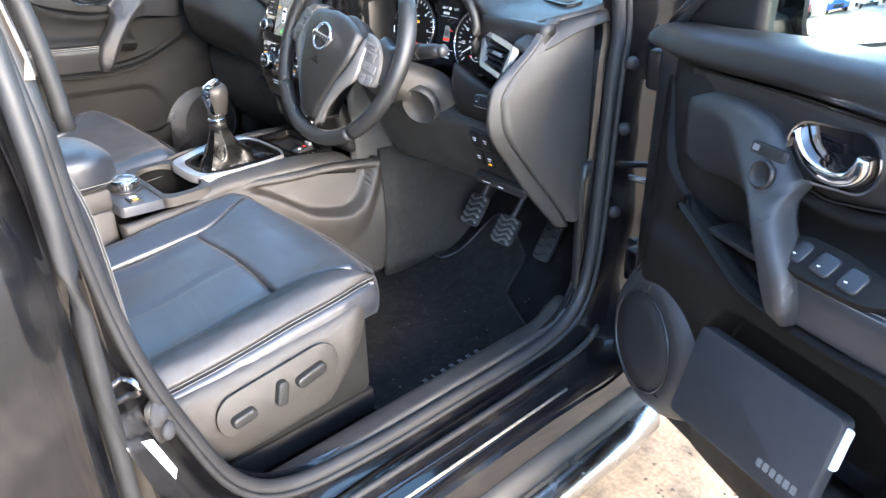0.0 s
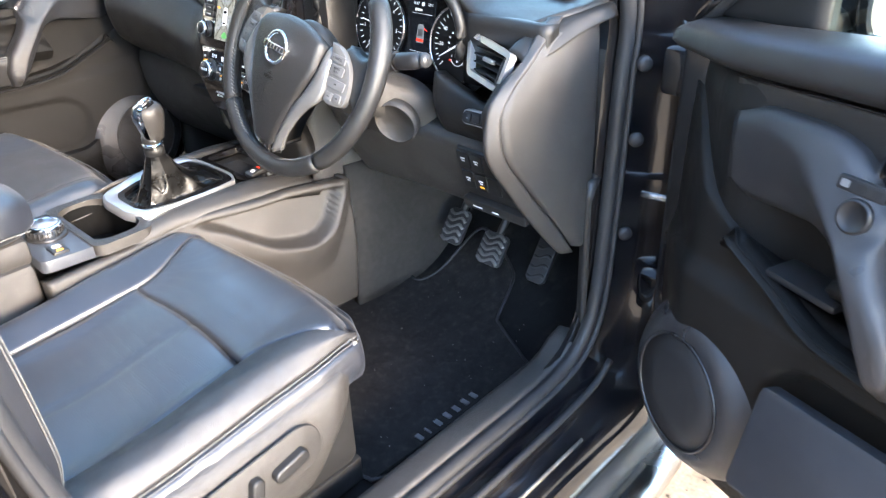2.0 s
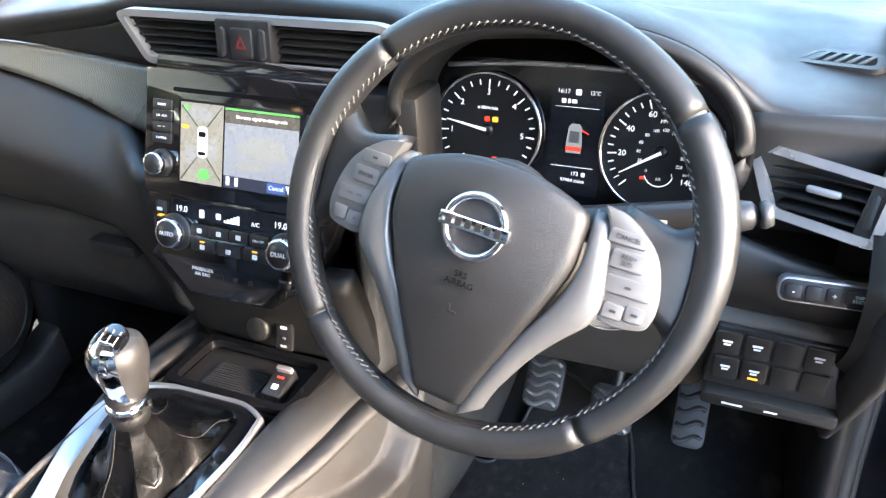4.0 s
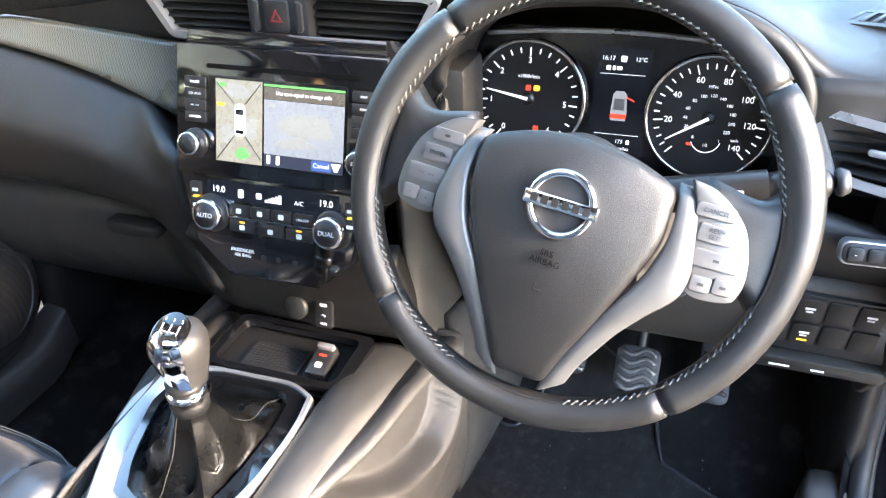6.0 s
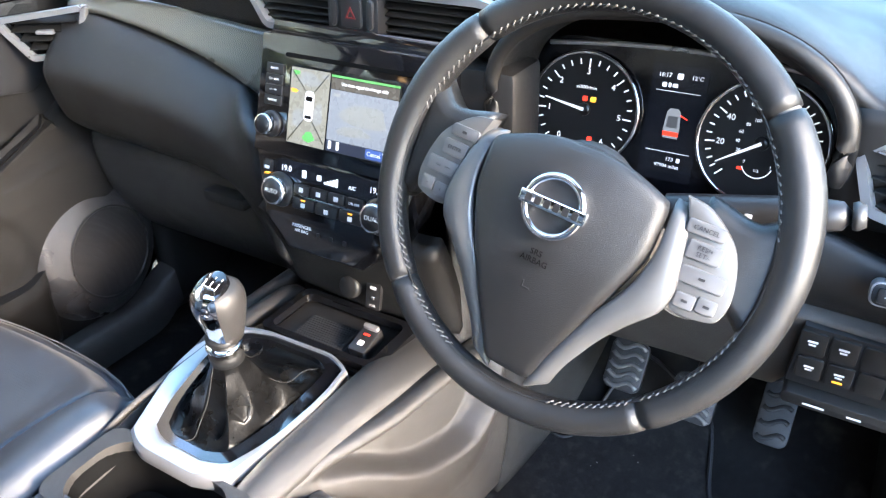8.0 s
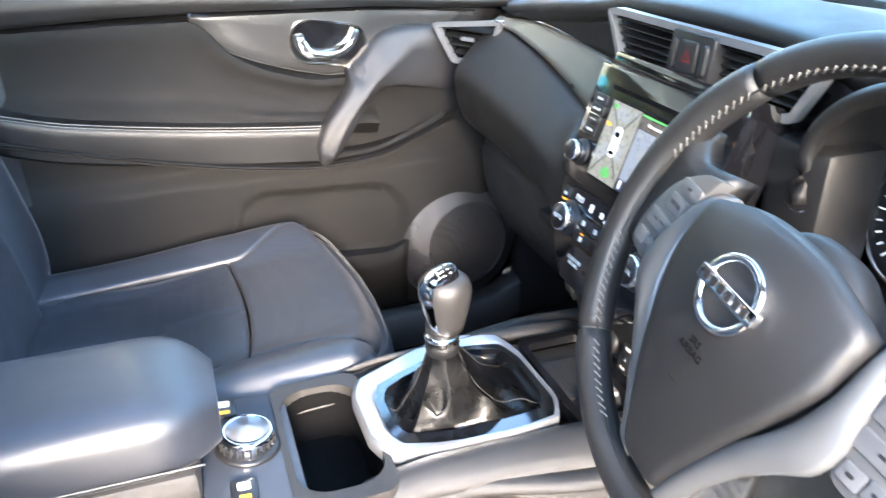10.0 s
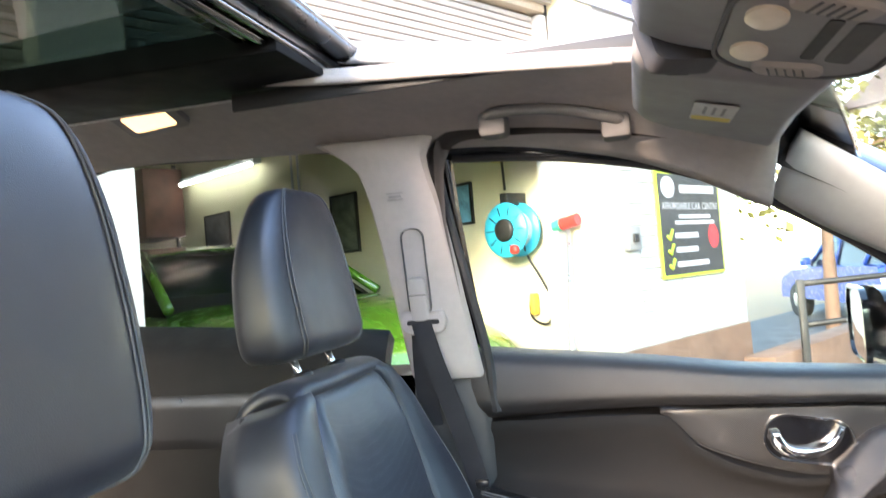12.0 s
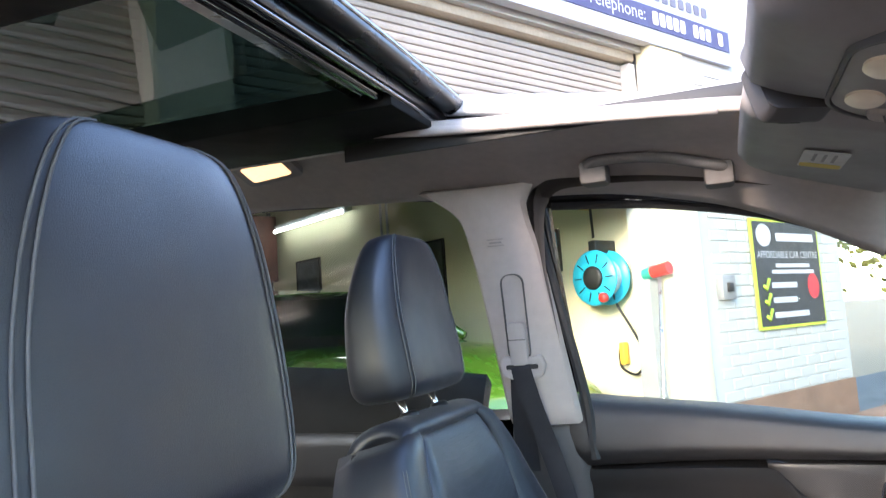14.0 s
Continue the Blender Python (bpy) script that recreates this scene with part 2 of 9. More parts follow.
def tube(bm, pts, r, n=12, closed=False, flat=(1.0, 1.0), up=(0, 0, 1)):
    """Sweeps a round (or flattened) section along points. r: one radius, or one for each point."""
    pts = [V(p) for p in pts]
    rs = r if hasattr(r, "__len__") else [r] * len(pts)
    rings = []
    k = len(pts)
    for i, p in enumerate(pts):
        d = (pts[(i + 1) % k] - pts[i - 1]) if closed else (pts[min(i + 1, k - 1)] - pts[max(i - 1, 0)])
        d.normalize()
        u = V(up)
        u = (u - d * u.dot(d))
        if u.length < 1e-4:
            u = V((1, 0, 0)) - d * d.x
        u.normalize()
        w = d.cross(u)
        rings.append([p + (u * math.cos(2 * math.pi * j / n) * flat[0] + w * math.sin(2 * math.pi * j / n) * flat[1]) * rs[i] for j in range(n)])
    if closed:
        rings.append(rings[0])
    vs = [[bm.verts.new(q) for q in ring] for ring in (rings[:-1] if closed else rings)]
    if closed:
        vs.append(vs[0])
    for p, s in zip(vs, vs[1:]):
        for j in range(n):
            bm.faces.new((p[j], s[j], s[(j + 1) % n], p[(j + 1) % n]))
    if not closed:
        bm.faces.new(vs[0])
        bm.faces.new(vs[-1][::-1])
    return bm


def tb(pts, r, n=12, closed=False, flat=(1.0, 1.0), up=(0, 0, 1), curve=0):
    return tube(bmesh.new(), smooth_path(pts, curve) if curve else pts, r, n, closed, flat, up)


def puff(P, nu, nv, edge, depth, out, bm=None, cap=True):
    """A panel with rounded borders: P(u, v) gives the surface, edge the rounding, depth how far the rim goes in, out the side it faces."""
    bm = bm or bmesh.new()
    g = [[V(P(i / nu, j / nv)) for j in range(nv + 1)] for i in range(nu + 1)]
    nor = [[None] * (nv + 1) for _ in range(nu + 1)]
    flip = 0
    for i in range(nu + 1):
        for j in range(nv + 1):
            a = g[min(i + 1, nu)][j] - g[max(i - 1, 0)][j]
            b = g[i][min(j + 1, nv)] - g[i][max(j - 1, 0)]
            nor[i][j] = a.cross(b).normalized()
            flip += nor[i][j].dot(V(out))
    s = 1 if flip > 0 else -1
    lu = [[0.0] * (nv + 1) for _ in range(nu + 1)]
    lv = [[0.0] * (nv + 1) for _ in range(nu + 1)]
    for i in range(nu + 1):
        for j in range(nv + 1):
            lu[i][j] = (g[i][j] - g[i - 1][j]).length + lu[i - 1][j] if i else 0.0
            lv[i][j] = (g[i][j] - g[i][j - 1]).length + lv[i][j - 1] if j else 0.0

    def drop(e):
        return edge - math.sqrt(max(edge * edge - (edge - min(e, edge)) ** 2, 0)) if edge else 0.0

    vs = []
    for i in range(nu + 1):
        row = []
        for j in range(nv + 1):
            eu = min(lu[i][j], lu[nu][j] - lu[i][j])
            ev = min(lv[i][j], lv[i][nv] - lv[i][j])
            d = min(drop(eu) + drop(ev), edge * 1.3)
            row.append(bm.verts.new(g[i][j] - nor[i][j] * s * d))
        vs.append(row)
    for i in range(nu):
        for j in range(nv):
            q = (vs[i][j], vs[i + 1][j], vs[i + 1][j + 1], vs[i][j + 1])
            bm.faces.new(q if s > 0 else q[::-1])
    if depth:
        ring = [(i, 0) for i in range(nu)] + [(nu, j) for j in range(nv)] + [(i, nv) for i in range(nu, 0, -1)] + [(0, j) for j in range(nv, 0, -1)]
        low = [bm.verts.new(vs[i][j].co - nor[i][j] * s * depth) for i, j in ring]
        k = len(ring)
        for n in range(k):
            a, b = vs[ring[n][0]][ring[n][1]], vs[ring[(n + 1) % k][0]][ring[(n + 1) % k][1]]
            q = (a, low[n], low[(n + 1) % k], b)
            bm.faces.new(q if s > 0 else q[::-1])
        if cap:      # a back that follows the front
            rim = {ij: v for ij, v in zip(ring, low)}
            thin = min(depth, 0.010)
            back = [[rim.get((i, j)) or bm.verts.new(vs[i][j].co - nor[i][j] * s * thin) for j in range(nv + 1)] for i in range(nu + 1)]
            for i in range(nu):
                for j in range(nv):
                    q = (back[i][j], back[i + 1][j], back[i + 1][j + 1], back[i][j + 1])
                    bm.faces.new(q[::-1] if s > 0 else q)
    return bm


def lerp(a, b, t):
    return a + (b - a) * t


SLOPES = {}


def interp(x, xs, ys):
    """A smooth curve through the points that never overshoots them (monotone cubic)."""
    if x <= xs[0]:
        return ys[0]
    if x >= xs[-1]:
        return ys[-1]
    key = (tuple(xs), tuple(ys))
    if key not in SLOPES:
        n = len(xs)
        h = [xs[i + 1] - xs[i] for i in range(n - 1)]
        d = [(ys[i + 1] - ys[i]) / h[i] for i in range(n - 1)]
        m = [d[0]] + [0.0 if d[i - 1] * d[i] <= 0 else 2 * d[i - 1] * d[i] / (d[i - 1] + d[i]) for i in range(1, n - 1)] + [d[-1]]
        SLOPES[key] = m
    m = SLOPES[key]
    i = 0
    while xs[i + 1] < x:
        i += 1
    h = xs[i + 1] - xs[i]
    t = (x - xs[i]) / h
    return (1 + 2 * t) * (1 - t) ** 2 * ys[i] + t * (1 - t) ** 2 * h * m[i] + t * t * (3 - 2 * t) * ys[i + 1] + t * t * (t - 1) * h * m[i + 1]


def sstep(a, b, x):
    t = min(max((x - a) / (b - a), 0), 1)
    return t * t * (3 - 2 * t)


def plate(outline, z0, z1, frame_m, bev=0.0, seg=2):
    """Extrudes a flat outline [(a, b)] from z0 to z1 in the frame of the matrix."""
    bm = bmesh.new()
    lo = [bm.verts.new(frame_m @ V((a, b, z0))) for a, b in outline]
    hi = [bm.verts.new(frame_m @ V((a, b, z1))) for a, b in outline]
    n = len(lo)
    top = bm.faces.new(hi)
    bm.faces.new(lo[::-1])
    for i in range(n):
        bm.faces.new((lo[i], lo[(i + 1) % n], hi[(i + 1) % n], hi[i]))
    bmesh.ops.recalc_face_normals(bm, faces=bm.faces)
    if bev:
        bmesh.ops.bevel(bm, geom=list(top.edges), offset=bev, segments=seg, profile=0.5, affect="EDGES")
    return bm


def rounded(w, h, r, n=5, cx=0.0, cy=0.0):
    out = []
    for sx, sy, a0 in ((1, 1, 0), (-1, 1, 90), (-1, -1, 180), (1, -1, 270)):
        for i in range(n + 1):
            a = radians(a0 + 90 * i / n)
            out.append((cx + sx * (w / 2 - r) + r * math.cos(a), cy + sy * (h / 2 - r) + r * math.sin(a)))
    return out


def ellipse(w, h, n=32, cx=0.0, cy=0.0):
    return [(cx + w / 2 * math.cos(2 * math.pi * i / n), cy + h / 2 * math.sin(2 * math.pi * i / n)) for i in range(n)]


def frame_of(at, out, up=(0, 0, 1)):
    """A frame whose z looks along out, y as near to up as can be, x to the right as seen by one who faces it."""
    z = V(out).normalized()
    x = V(up).cross(z).normalized()
    y = z.cross(x)
    return Matrix.Translation(V(at)) @ Matrix((x, y, z)).transposed().to_4x4()


def ring_plate(outer, inner, z0, z1, m):
    """A flat frame between two outlines of equal count."""
    bm = bmesh.new()
    rows = [[bm.verts.new(m @ V((a, b, z))) for a, b in o] for o, z in ((outer, z0), (outer, z1), (inner, z1), (inner, z0))]
    n = len(outer)
    for p, s in zip(rows, rows[1:] + rows[:1]):
        for i in range(n):
            bm.faces.new((p[i], p[(i + 1) % n], s[(i + 1) % n], s[i]))
    bmesh.ops.recalc_face_normals(bm, faces=bm.faces)
    return bm


WORDS = []


def words(text, size, m, material, parent, name="lettering", align="CENTER", depth=0.0002):
    """Raised print in the built-in font, set in the frame m."""
    cu = bpy.data.curves.new(name, "FONT")
    cu.body, cu.size, cu.align_x, cu.align_y, cu.extrude, cu.resolution_u = text, size, align, "CENTER", depth, 3
    ob = new(name, cu)
    WORDS.append((ob, m, material, parent, name, TF[0]))


def set_words():
    """Turns all print into meshes."""
    deps = bpy.context.evaluated_depsgraph_get()
    deps.update()
    for ob, m, material, parent, name, tf in WORDS:
        me = bpy.data.meshes.new_from_object(ob.evaluated_get(deps))
        me.transform(m)
        bm = bmesh.new()
        bm.from_mesh(me)
        bpy.data.objects.remove(ob)
        bpy.data.meshes.remove(me)
        TF[0] = tf
        part(name, bm, material, parent, smooth=False)
        TF[0] = None


def bars(parent, m, rows, material, name="print_bar", z=0.0004):
    """Plain bars (cx, cy, w, h) for print that cannot be read."""
    for cx, cy, w, h in rows:
        part(name, plate(rounded(w, h, min(w, h) * 0.2, 2, cx, cy), 0.0, z, m), material, parent, smooth=False)

# ---------------------------------------------------------------- seats
def stitch_line(parent, pts, r=0.0012, curve=6):
    part("stitching", tb(pts, r, 6, curve=curve), STITCH, parent, "pale twin stitching")


def seat(cx, back_y, top_y, top_z, side, who, shift=(0, 0, 0)):
    """A leather front seat. back_y, top_y: where the backrest's face meets the cushion and ends above; side: which way its outer side lies."""
    s = thing("car_seat", (cx, -0.34, 0.40), f"black leather front car seat with perforated centre panels, {who}", "car seat", "front seats")
    y0 = -0.60
    TF[0] = (lambda p: V(p) + V(shift), False)      # the cushion slides on its rails

    def nose(x):
        """Where the cushion ends in front."""
        return -0.040 - 0.075 * (abs(x) / 0.25) ** 2.8

    def zt(x, y):
        """The cushion's top."""
        z = interp(y, [-0.62, -0.45, -0.25, -0.12, -0.03], [0.655, 0.664, 0.688, 0.706, 0.700])
        rise = 0.032 * sstep(0.12, 0.225, abs(x)) * (1 - 0.35 * sstep(-0.30, -0.08, y))
        near = max(min(0.252 - abs(x), nose(x) - y), 0)
        rise -= 0.020 * (1 - min(near / 0.045, 1)) ** 2
        return z + rise - 0.010 * math.exp(-(((y + 0.10 + x * 0.1) / 0.12) ** 2)) * sstep(0.16, 0.05, abs(x)) * 0.6

    def insert_rear(u, v):
        k = lerp(-1, 1, u)
        ye = -0.255 + 0.014 * (1 - k * k)
        y = lerp(y0, ye, v)
        x = k * interp(y, [-0.6, -0.42, -0.24], [0.158, 0.160, 0.153])
        return cx + x, y, zt(x, y) - 0.0035 * math.exp(-((x / 0.004) ** 2)) + 0.003 * math.sin(v * 9 + x * 8)

    def edge_in(y, outer):
        """The seam between the middle panels and a bolster."""
        if outer:
            return interp(y, [-0.6, -0.42, -0.24, -0.17, -0.12, -0.05], [0.160, 0.163, 0.156, 0.200, 0.238, 0.246])
        return interp(y, [-0.6, -0.42, -0.24, -0.10], [0.160, 0.163, 0.156, 0.200])

    def insert_front(u, v):
        k = lerp(-1, 1, u)
        w = edge_in(lerp(-0.24, -0.10, v), (k > 0) == (side > 0)) - 0.002
        x = k * w
        y = lerp(-0.251 + 0.014 * (1 - k * k), nose(x), v)
        w = edge_in(min(y, -0.1), (k > 0) == (side > 0)) - 0.002
        x = k * w
        return cx + x, y, zt(x, y) + 0.002 - 0.020 * sstep(-0.035, 0.0, y - nose(x))

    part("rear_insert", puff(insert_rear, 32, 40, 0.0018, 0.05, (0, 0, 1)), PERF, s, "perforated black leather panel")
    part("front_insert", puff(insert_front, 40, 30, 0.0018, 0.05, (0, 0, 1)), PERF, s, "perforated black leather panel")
    for sg in (-1, 1):
        outer = sg == side

        def bolster(u, v):
            yv = lerp(y0, -0.10 if outer else -0.085, v)
            a, b = edge_in(yv, outer), 0.252 - 0.006 * sstep(-0.2, -0.08, yv)
            x = lerp(a, max(b, a + 0.004), u)
            crumple = (0.0007 * math.sin(yv * 95 + x * 90 + 2 * math.sin(yv * 23)) + 0.0008 * math.sin(yv * 47 - x * 170)) * math.sin(math.pi * u) * sstep(-0.55, -0.5, yv) * sstep(-0.22, -0.32, yv) if outer and who == "driver" else 0
            return cx + sg * x, yv, zt(x, yv) + 0.002 + crumple - 0.010 * sstep(0.7, 1.0, u)

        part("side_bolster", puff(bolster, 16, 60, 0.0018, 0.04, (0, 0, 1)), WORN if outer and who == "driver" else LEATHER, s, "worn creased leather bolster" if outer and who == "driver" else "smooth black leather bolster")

    def perim(u):
        """Round the cushion's edge, from the back of one side over the nose to the other."""
        k = lerp(-1, 1, u)
        if abs(k) > 0.42:
            t = (abs(k) - 0.42) / 0.58
            return math.copysign(0.258 - 0.010 * max(0, 0.15 - t) / 0.15, k), lerp(-0.108, y0, t)
        a = k / 0.42
        x = 0.248 * math.copysign(1 - (1 - abs(a)) ** 1.6, a)
        return x, nose(x * 0.96) + 0.004

    def band(u, v):
        x, y = perim(u)
        out = 0.012 * math.sin(math.pi * min(v * 1.05, 1))
        pucker = 0.0026 * math.sin(y * 128 + 2.2 * math.sin(y * 37)) * (0.6 + 0.4 * math.sin(y * 61)) * math.exp(-(((v - 0.35) / 0.3) ** 2)) * sstep(-0.48, -0.42, y) * sstep(-0.28, -0.34, y) if who == "driver" and x * side > 0.2 else 0
        side_k = min(abs(x) / 0.25, 1)
        return cx + x + math.copysign(out + pucker, x) * side_k ** 2, y + out * (1 - side_k ** 3), zt(min(abs(x), 0.25), y) - 0.012 - v * lerp(0.110, 0.075, sstep(-0.3, -0.1, y))

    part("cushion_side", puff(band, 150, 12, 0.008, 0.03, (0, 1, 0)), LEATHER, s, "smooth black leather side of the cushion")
    for off, dn in ((0.000, -0.0085), (0.0035, -0.0135)):
        pts = []
        for k in range(61):
            x, y = perim(0.04 + 0.92 * k / 60)
            q = V((x, y + 0.03, 0)).normalized() if abs(x) < 0.245 else V((math.copysign(1, x), 0, 0))
            pts.append(V((cx + x, y, zt(min(abs(x), 0.25), y) + dn + 0.0015)) + q * (off - 0.0015))
        stitch_line(s, pts, 0.0008, 2)
    # plastic side valance with its switches
    for sg in (-1, 1):
        def valance(u, v):
            y = lerp(-0.66, -0.118 - 0.075 * (1 - v) ** 1.3, u)
            top = interp(u, [0, 0.25, 0.5, 0.8, 0.94, 1], [0.660, 0.660, 0.664, 0.676, 0.684, 0.680])
            low = interp(u, [0, 0.2, 0.5, 0.9, 1], [0.505, 0.478, 0.476, 0.486, 0.500])
            full = interp(v, [0, 0.25, 0.6, 0.85, 1], [0.004, 0.020, 0.030, 0.024, 0.006])
            return cx + sg * (0.256 + full - 0.020 * sstep(0.90, 1.0, u)), y, lerp(low, top, v)
        val = part("side_valance", puff(valance, 40, 20, 0.012, 0.03, (sg, 0, 0)), HARD, s, "grained dark plastic side panel")
        if who == "driver" and sg == side:
            m = frame_of((cx + 0.290, -0.340, 0.601), (1, 0, 0.05))
            part("switch_recess", plate([(x * 1.0, y) for x, y in rounded(0.235, 0.082, 0.038, 8)], 0.0, 0.003, m @ pose(0, 0, 0, 0, 0, 6), 0.002), HARD, val, "raised oval switch panel")
            for px, py, w, h, a in ((-0.074, -0.014, 0.044, 0.020, 8), (-0.002, -0.004, 0.020, 0.046, -12), (0.057, 0.003, 0.060, 0.022, 12)):
                part("seat_switch", plate(rounded(w, h, min(w, h) * 0.42, 5), 0.002, 0.016, m @ pose(px, py, 0, 0, 0, a), 0.004, 3), DARK, val, "black rocker switch")
    part("seat_base", bx((cx - 0.235, -0.60, 0.44), (cx + 0.235, -0.11, 0.625), 0.02), DARK, s, "dark seat frame under the cushion")
    for sg in (-1, 1):
        part("seat_rail", bx((cx + sg * 0.21 - 0.02, -0.70, 0.385), (cx + sg * 0.21 + 0.02, -0.105, 0.44), 0.006), DARK, s, "steel seat rail with a black cover")
    TF[0] = None
    # backrest, laid along its slope
    b0, b1 = V((cx, back_y, 0.66)), V((cx, top_y, top_z))
    upv = (b1 - b0)
    L = upv.length
    upv.normalize()
    nor = V((0, upv.z, -upv.y))

    def bp(x, h, d):
        return b0 + V((x, 0, 0)) + upv * h + nor * d

    def half(h):
        return interp(h, [0, 0.15, 0.38, 0.52, L], [0.235, 0.262, 0.268, 0.250, 0.178])

    def seam(h):
        return interp(h, [0, 0.2, 0.42, 0.54, L], [0.15, 0.165, 0.17, 0.155, 0.118])

    def lower(u, v):
        h = lerp(-0.02, 0.30, v)
        x = lerp(-1, 1, u) * (seam(h) - 0.004)
        h += 0.05 * (1 - (x / 0.17) ** 2) * -v
        return bp(x, h, 0.006 + 0.6 * x * x + 0.010 * math.sin(math.pi * v))

    def upper(u, v):
        h = lerp(0.302, L - 0.02, v)
        x = lerp(-1, 1, u) * (seam(h) - 0.004)
        h += 0.05 * (1 - (x / 0.17) ** 2) * -(1 - v)
        return bp(x, h, 0.010 + 0.5 * x * x - 0.05 * max(v - 0.75, 0))

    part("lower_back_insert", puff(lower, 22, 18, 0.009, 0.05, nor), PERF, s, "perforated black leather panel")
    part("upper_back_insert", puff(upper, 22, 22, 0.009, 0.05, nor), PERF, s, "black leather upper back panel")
    for sg in (-1, 1):
        def wing(u, v):
            h = lerp(-0.02, L - 0.015, v)
            w0, w1 = seam(h), half(h)
            x = interp(u, [0, 0.3, 0.6, 0.85, 1], [w0, lerp(w0, w1, 0.45), lerp(w0, w1, 0.85), w1, w1])
            bulge = interp(h, [0, 0.12, 0.3, 0.48, L], [0.02, 0.05, 0.055, 0.022, 0.0])
            d = interp(u, [0, 0.3, 0.6, 0.85, 1], [0.012, 0.6 * bulge + 0.01, bulge, bulge * 0.35 - 0.02, -0.10])
            return bp(sg * x, h, d)
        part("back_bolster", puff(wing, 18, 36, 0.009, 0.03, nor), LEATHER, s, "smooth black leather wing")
        for w_ in (0.60, 0.66):
            stitch_line(s, [V(wing(w_, 0.03 + 0.9 * k / 14)) + nor * 0.0004 for k in range(15)], 0.0008, 3)

    def cap(u, v):
        a = lerp(0, math.pi, v)
        w = 0.178 * (1 - 0.10 * math.sin(a))
        return bp(lerp(-w, w, u), L - 0.025 + 0.03 * math.sin(a), lerp(-0.10, 0.008, (1 - math.cos(a)) / 2))
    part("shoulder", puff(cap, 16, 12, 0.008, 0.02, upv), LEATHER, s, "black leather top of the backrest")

    def rear(u, v):
        h = lerp(0.0, L - 0.02, v)
        return bp(lerp(-1, 1, u) * half(h) * 0.99, h, -0.10 - 0.02 * math.sin(math.pi * u))
    part("back_shell", puff(rear, 10, 16, 0.02, 0.02, -nor), DARK, s, "dark rear shell of the backrest")
    # headrest
    hc = bp(0, L + 0.155, -0.035)
    hr = thing("headrest", tuple(bp(0, L, -0.04)), f"padded black leather headrest on two chrome posts, {who}'s seat", "headrest", "headrests")
    tilt = upv.lerp(V((0, 0, 1)), 0.45).normalized()
    hn = V((0, tilt.z, -tilt.y))

    def pad_w(h):
        """Half width, wide below and drawn in above."""
        return interp(h, [-1, -0.97, -0.86, -0.6, -0.2, 0.3, 0.65, 0.88, 0.97, 1], [0.090, 0.128, 0.143, 0.148, 0.146, 0.134, 0.116, 0.094, 0.070, 0.040])

    def pad_d(h):
        return interp(h, [-1, -0.96, -0.8, 0, 0.6, 0.9, 0.98, 1], [0.024, 0.046, 0.058, 0.051, 0.038, 0.028, 0.019, 0.008])

    def pad_c(h):
        return interp(h, [-1, 0, 0.6, 1], [0.004, 0.008, 0.018, 0.026])

    bm = bmesh.new()
    rings = []
    for k in range(31):
        a = -math.pi / 2 + math.pi * k / 30
        h = math.sin(a)
        w, d, dc = pad_w(h), pad_d(h), pad_c(h)
        ring = []
        for j in range(40):
            t = 2 * math.pi * j / 40
            c, sn = math.cos(t), math.sin(t)
            rx = math.copysign(abs(c) ** 0.56, c) * w
            ry = math.copysign(abs(sn) ** 0.66, sn) * d
            ring.append(hc + V((rx, 0, 0)) + tilt * (h * 0.126) + hn * (ry + dc))
        rings.append(ring)
    loft(bm, rings)
    pad = part("pad", bm, LEATHER, hr)
    for sg in (-1, 1):
        for off in (0.0, 0.007):
            pts = []
            for k in range(1, 20):
                a = -math.pi / 2 + math.pi * k / 20
                h = math.sin(a)
                w, d, dc = pad_w(h), pad_d(h), pad_c(h)
                t = radians(56) if sg > 0 else radians(124)
                t += (-0.09 if sg > 0 else 0.09) * off / 0.007
                c, sn = math.cos(t), math.sin(t)
                pts.append(hc + V((math.copysign(abs(c) ** 0.56, c) * (w + 0.0008), 0, 0)) + tilt * (h * 0.1265) + hn * (math.copysign(abs(sn) ** 0.66, sn) * (d + 0.0008) + dc))
            part("stitching", tb(pts, 0.0011, 6, curve=2), STITCH, pad, "pale twin stitching")
        a = bp(sg * 0.062, L - 0.03, -0.035)
        part("post", tb([a, hc + V((sg * 0.062, 0, 0)) - tilt * 0.1], 0.006, 14), CHROME, hr, "chrome headrest post")
        bm = bmesh.new()
        lathe(bm, bp(sg * 0.062, L - 0.002, -0.035), upv, [(0.016, 0), (0.016, 0.006), (0.012, 0.011), (0.0065, 0.012)], 20)
        part("collar", bm, SWITCH, hr, "black plastic collar")
    return s


seat(0.37, -0.575, -0.632, 1.240, 1, "driver")
seat(-0.37, -0.590, -0.742, 1.262, -1, "passenger", (0, -0.025, 0.028))

# ---------------------------------------------------------------- dashboard
dash = thing("dashboard", (0, 0.40, 0.70), "dark grey soft-touch dashboard of a right-hand-drive car", "dashboard")

BX = [-0.735, -0.60, -0.45, -0.25, -0.18, 0.0, 0.17, 0.21, 0.28, 0.37, 0.47, 0.535, 0.57, 0.66, 0.704]
BZ = [1.108, 1.122, 1.145, 1.175, 1.188, 1.196, 1.188, 1.180, 1.196, 1.203, 1.182, 1.146, 1.122, 1.114, 1.118]
BY = [0.33, 0.27, 0.250, 0.248, 0.246, 0.244, 0.246, 0.240, 0.225, 0.22, 0.225, 0.235, 0.235, 0.232, 0.240]


def brow(x):
    return interp(x, BX, BY), interp(x, BX, BZ)


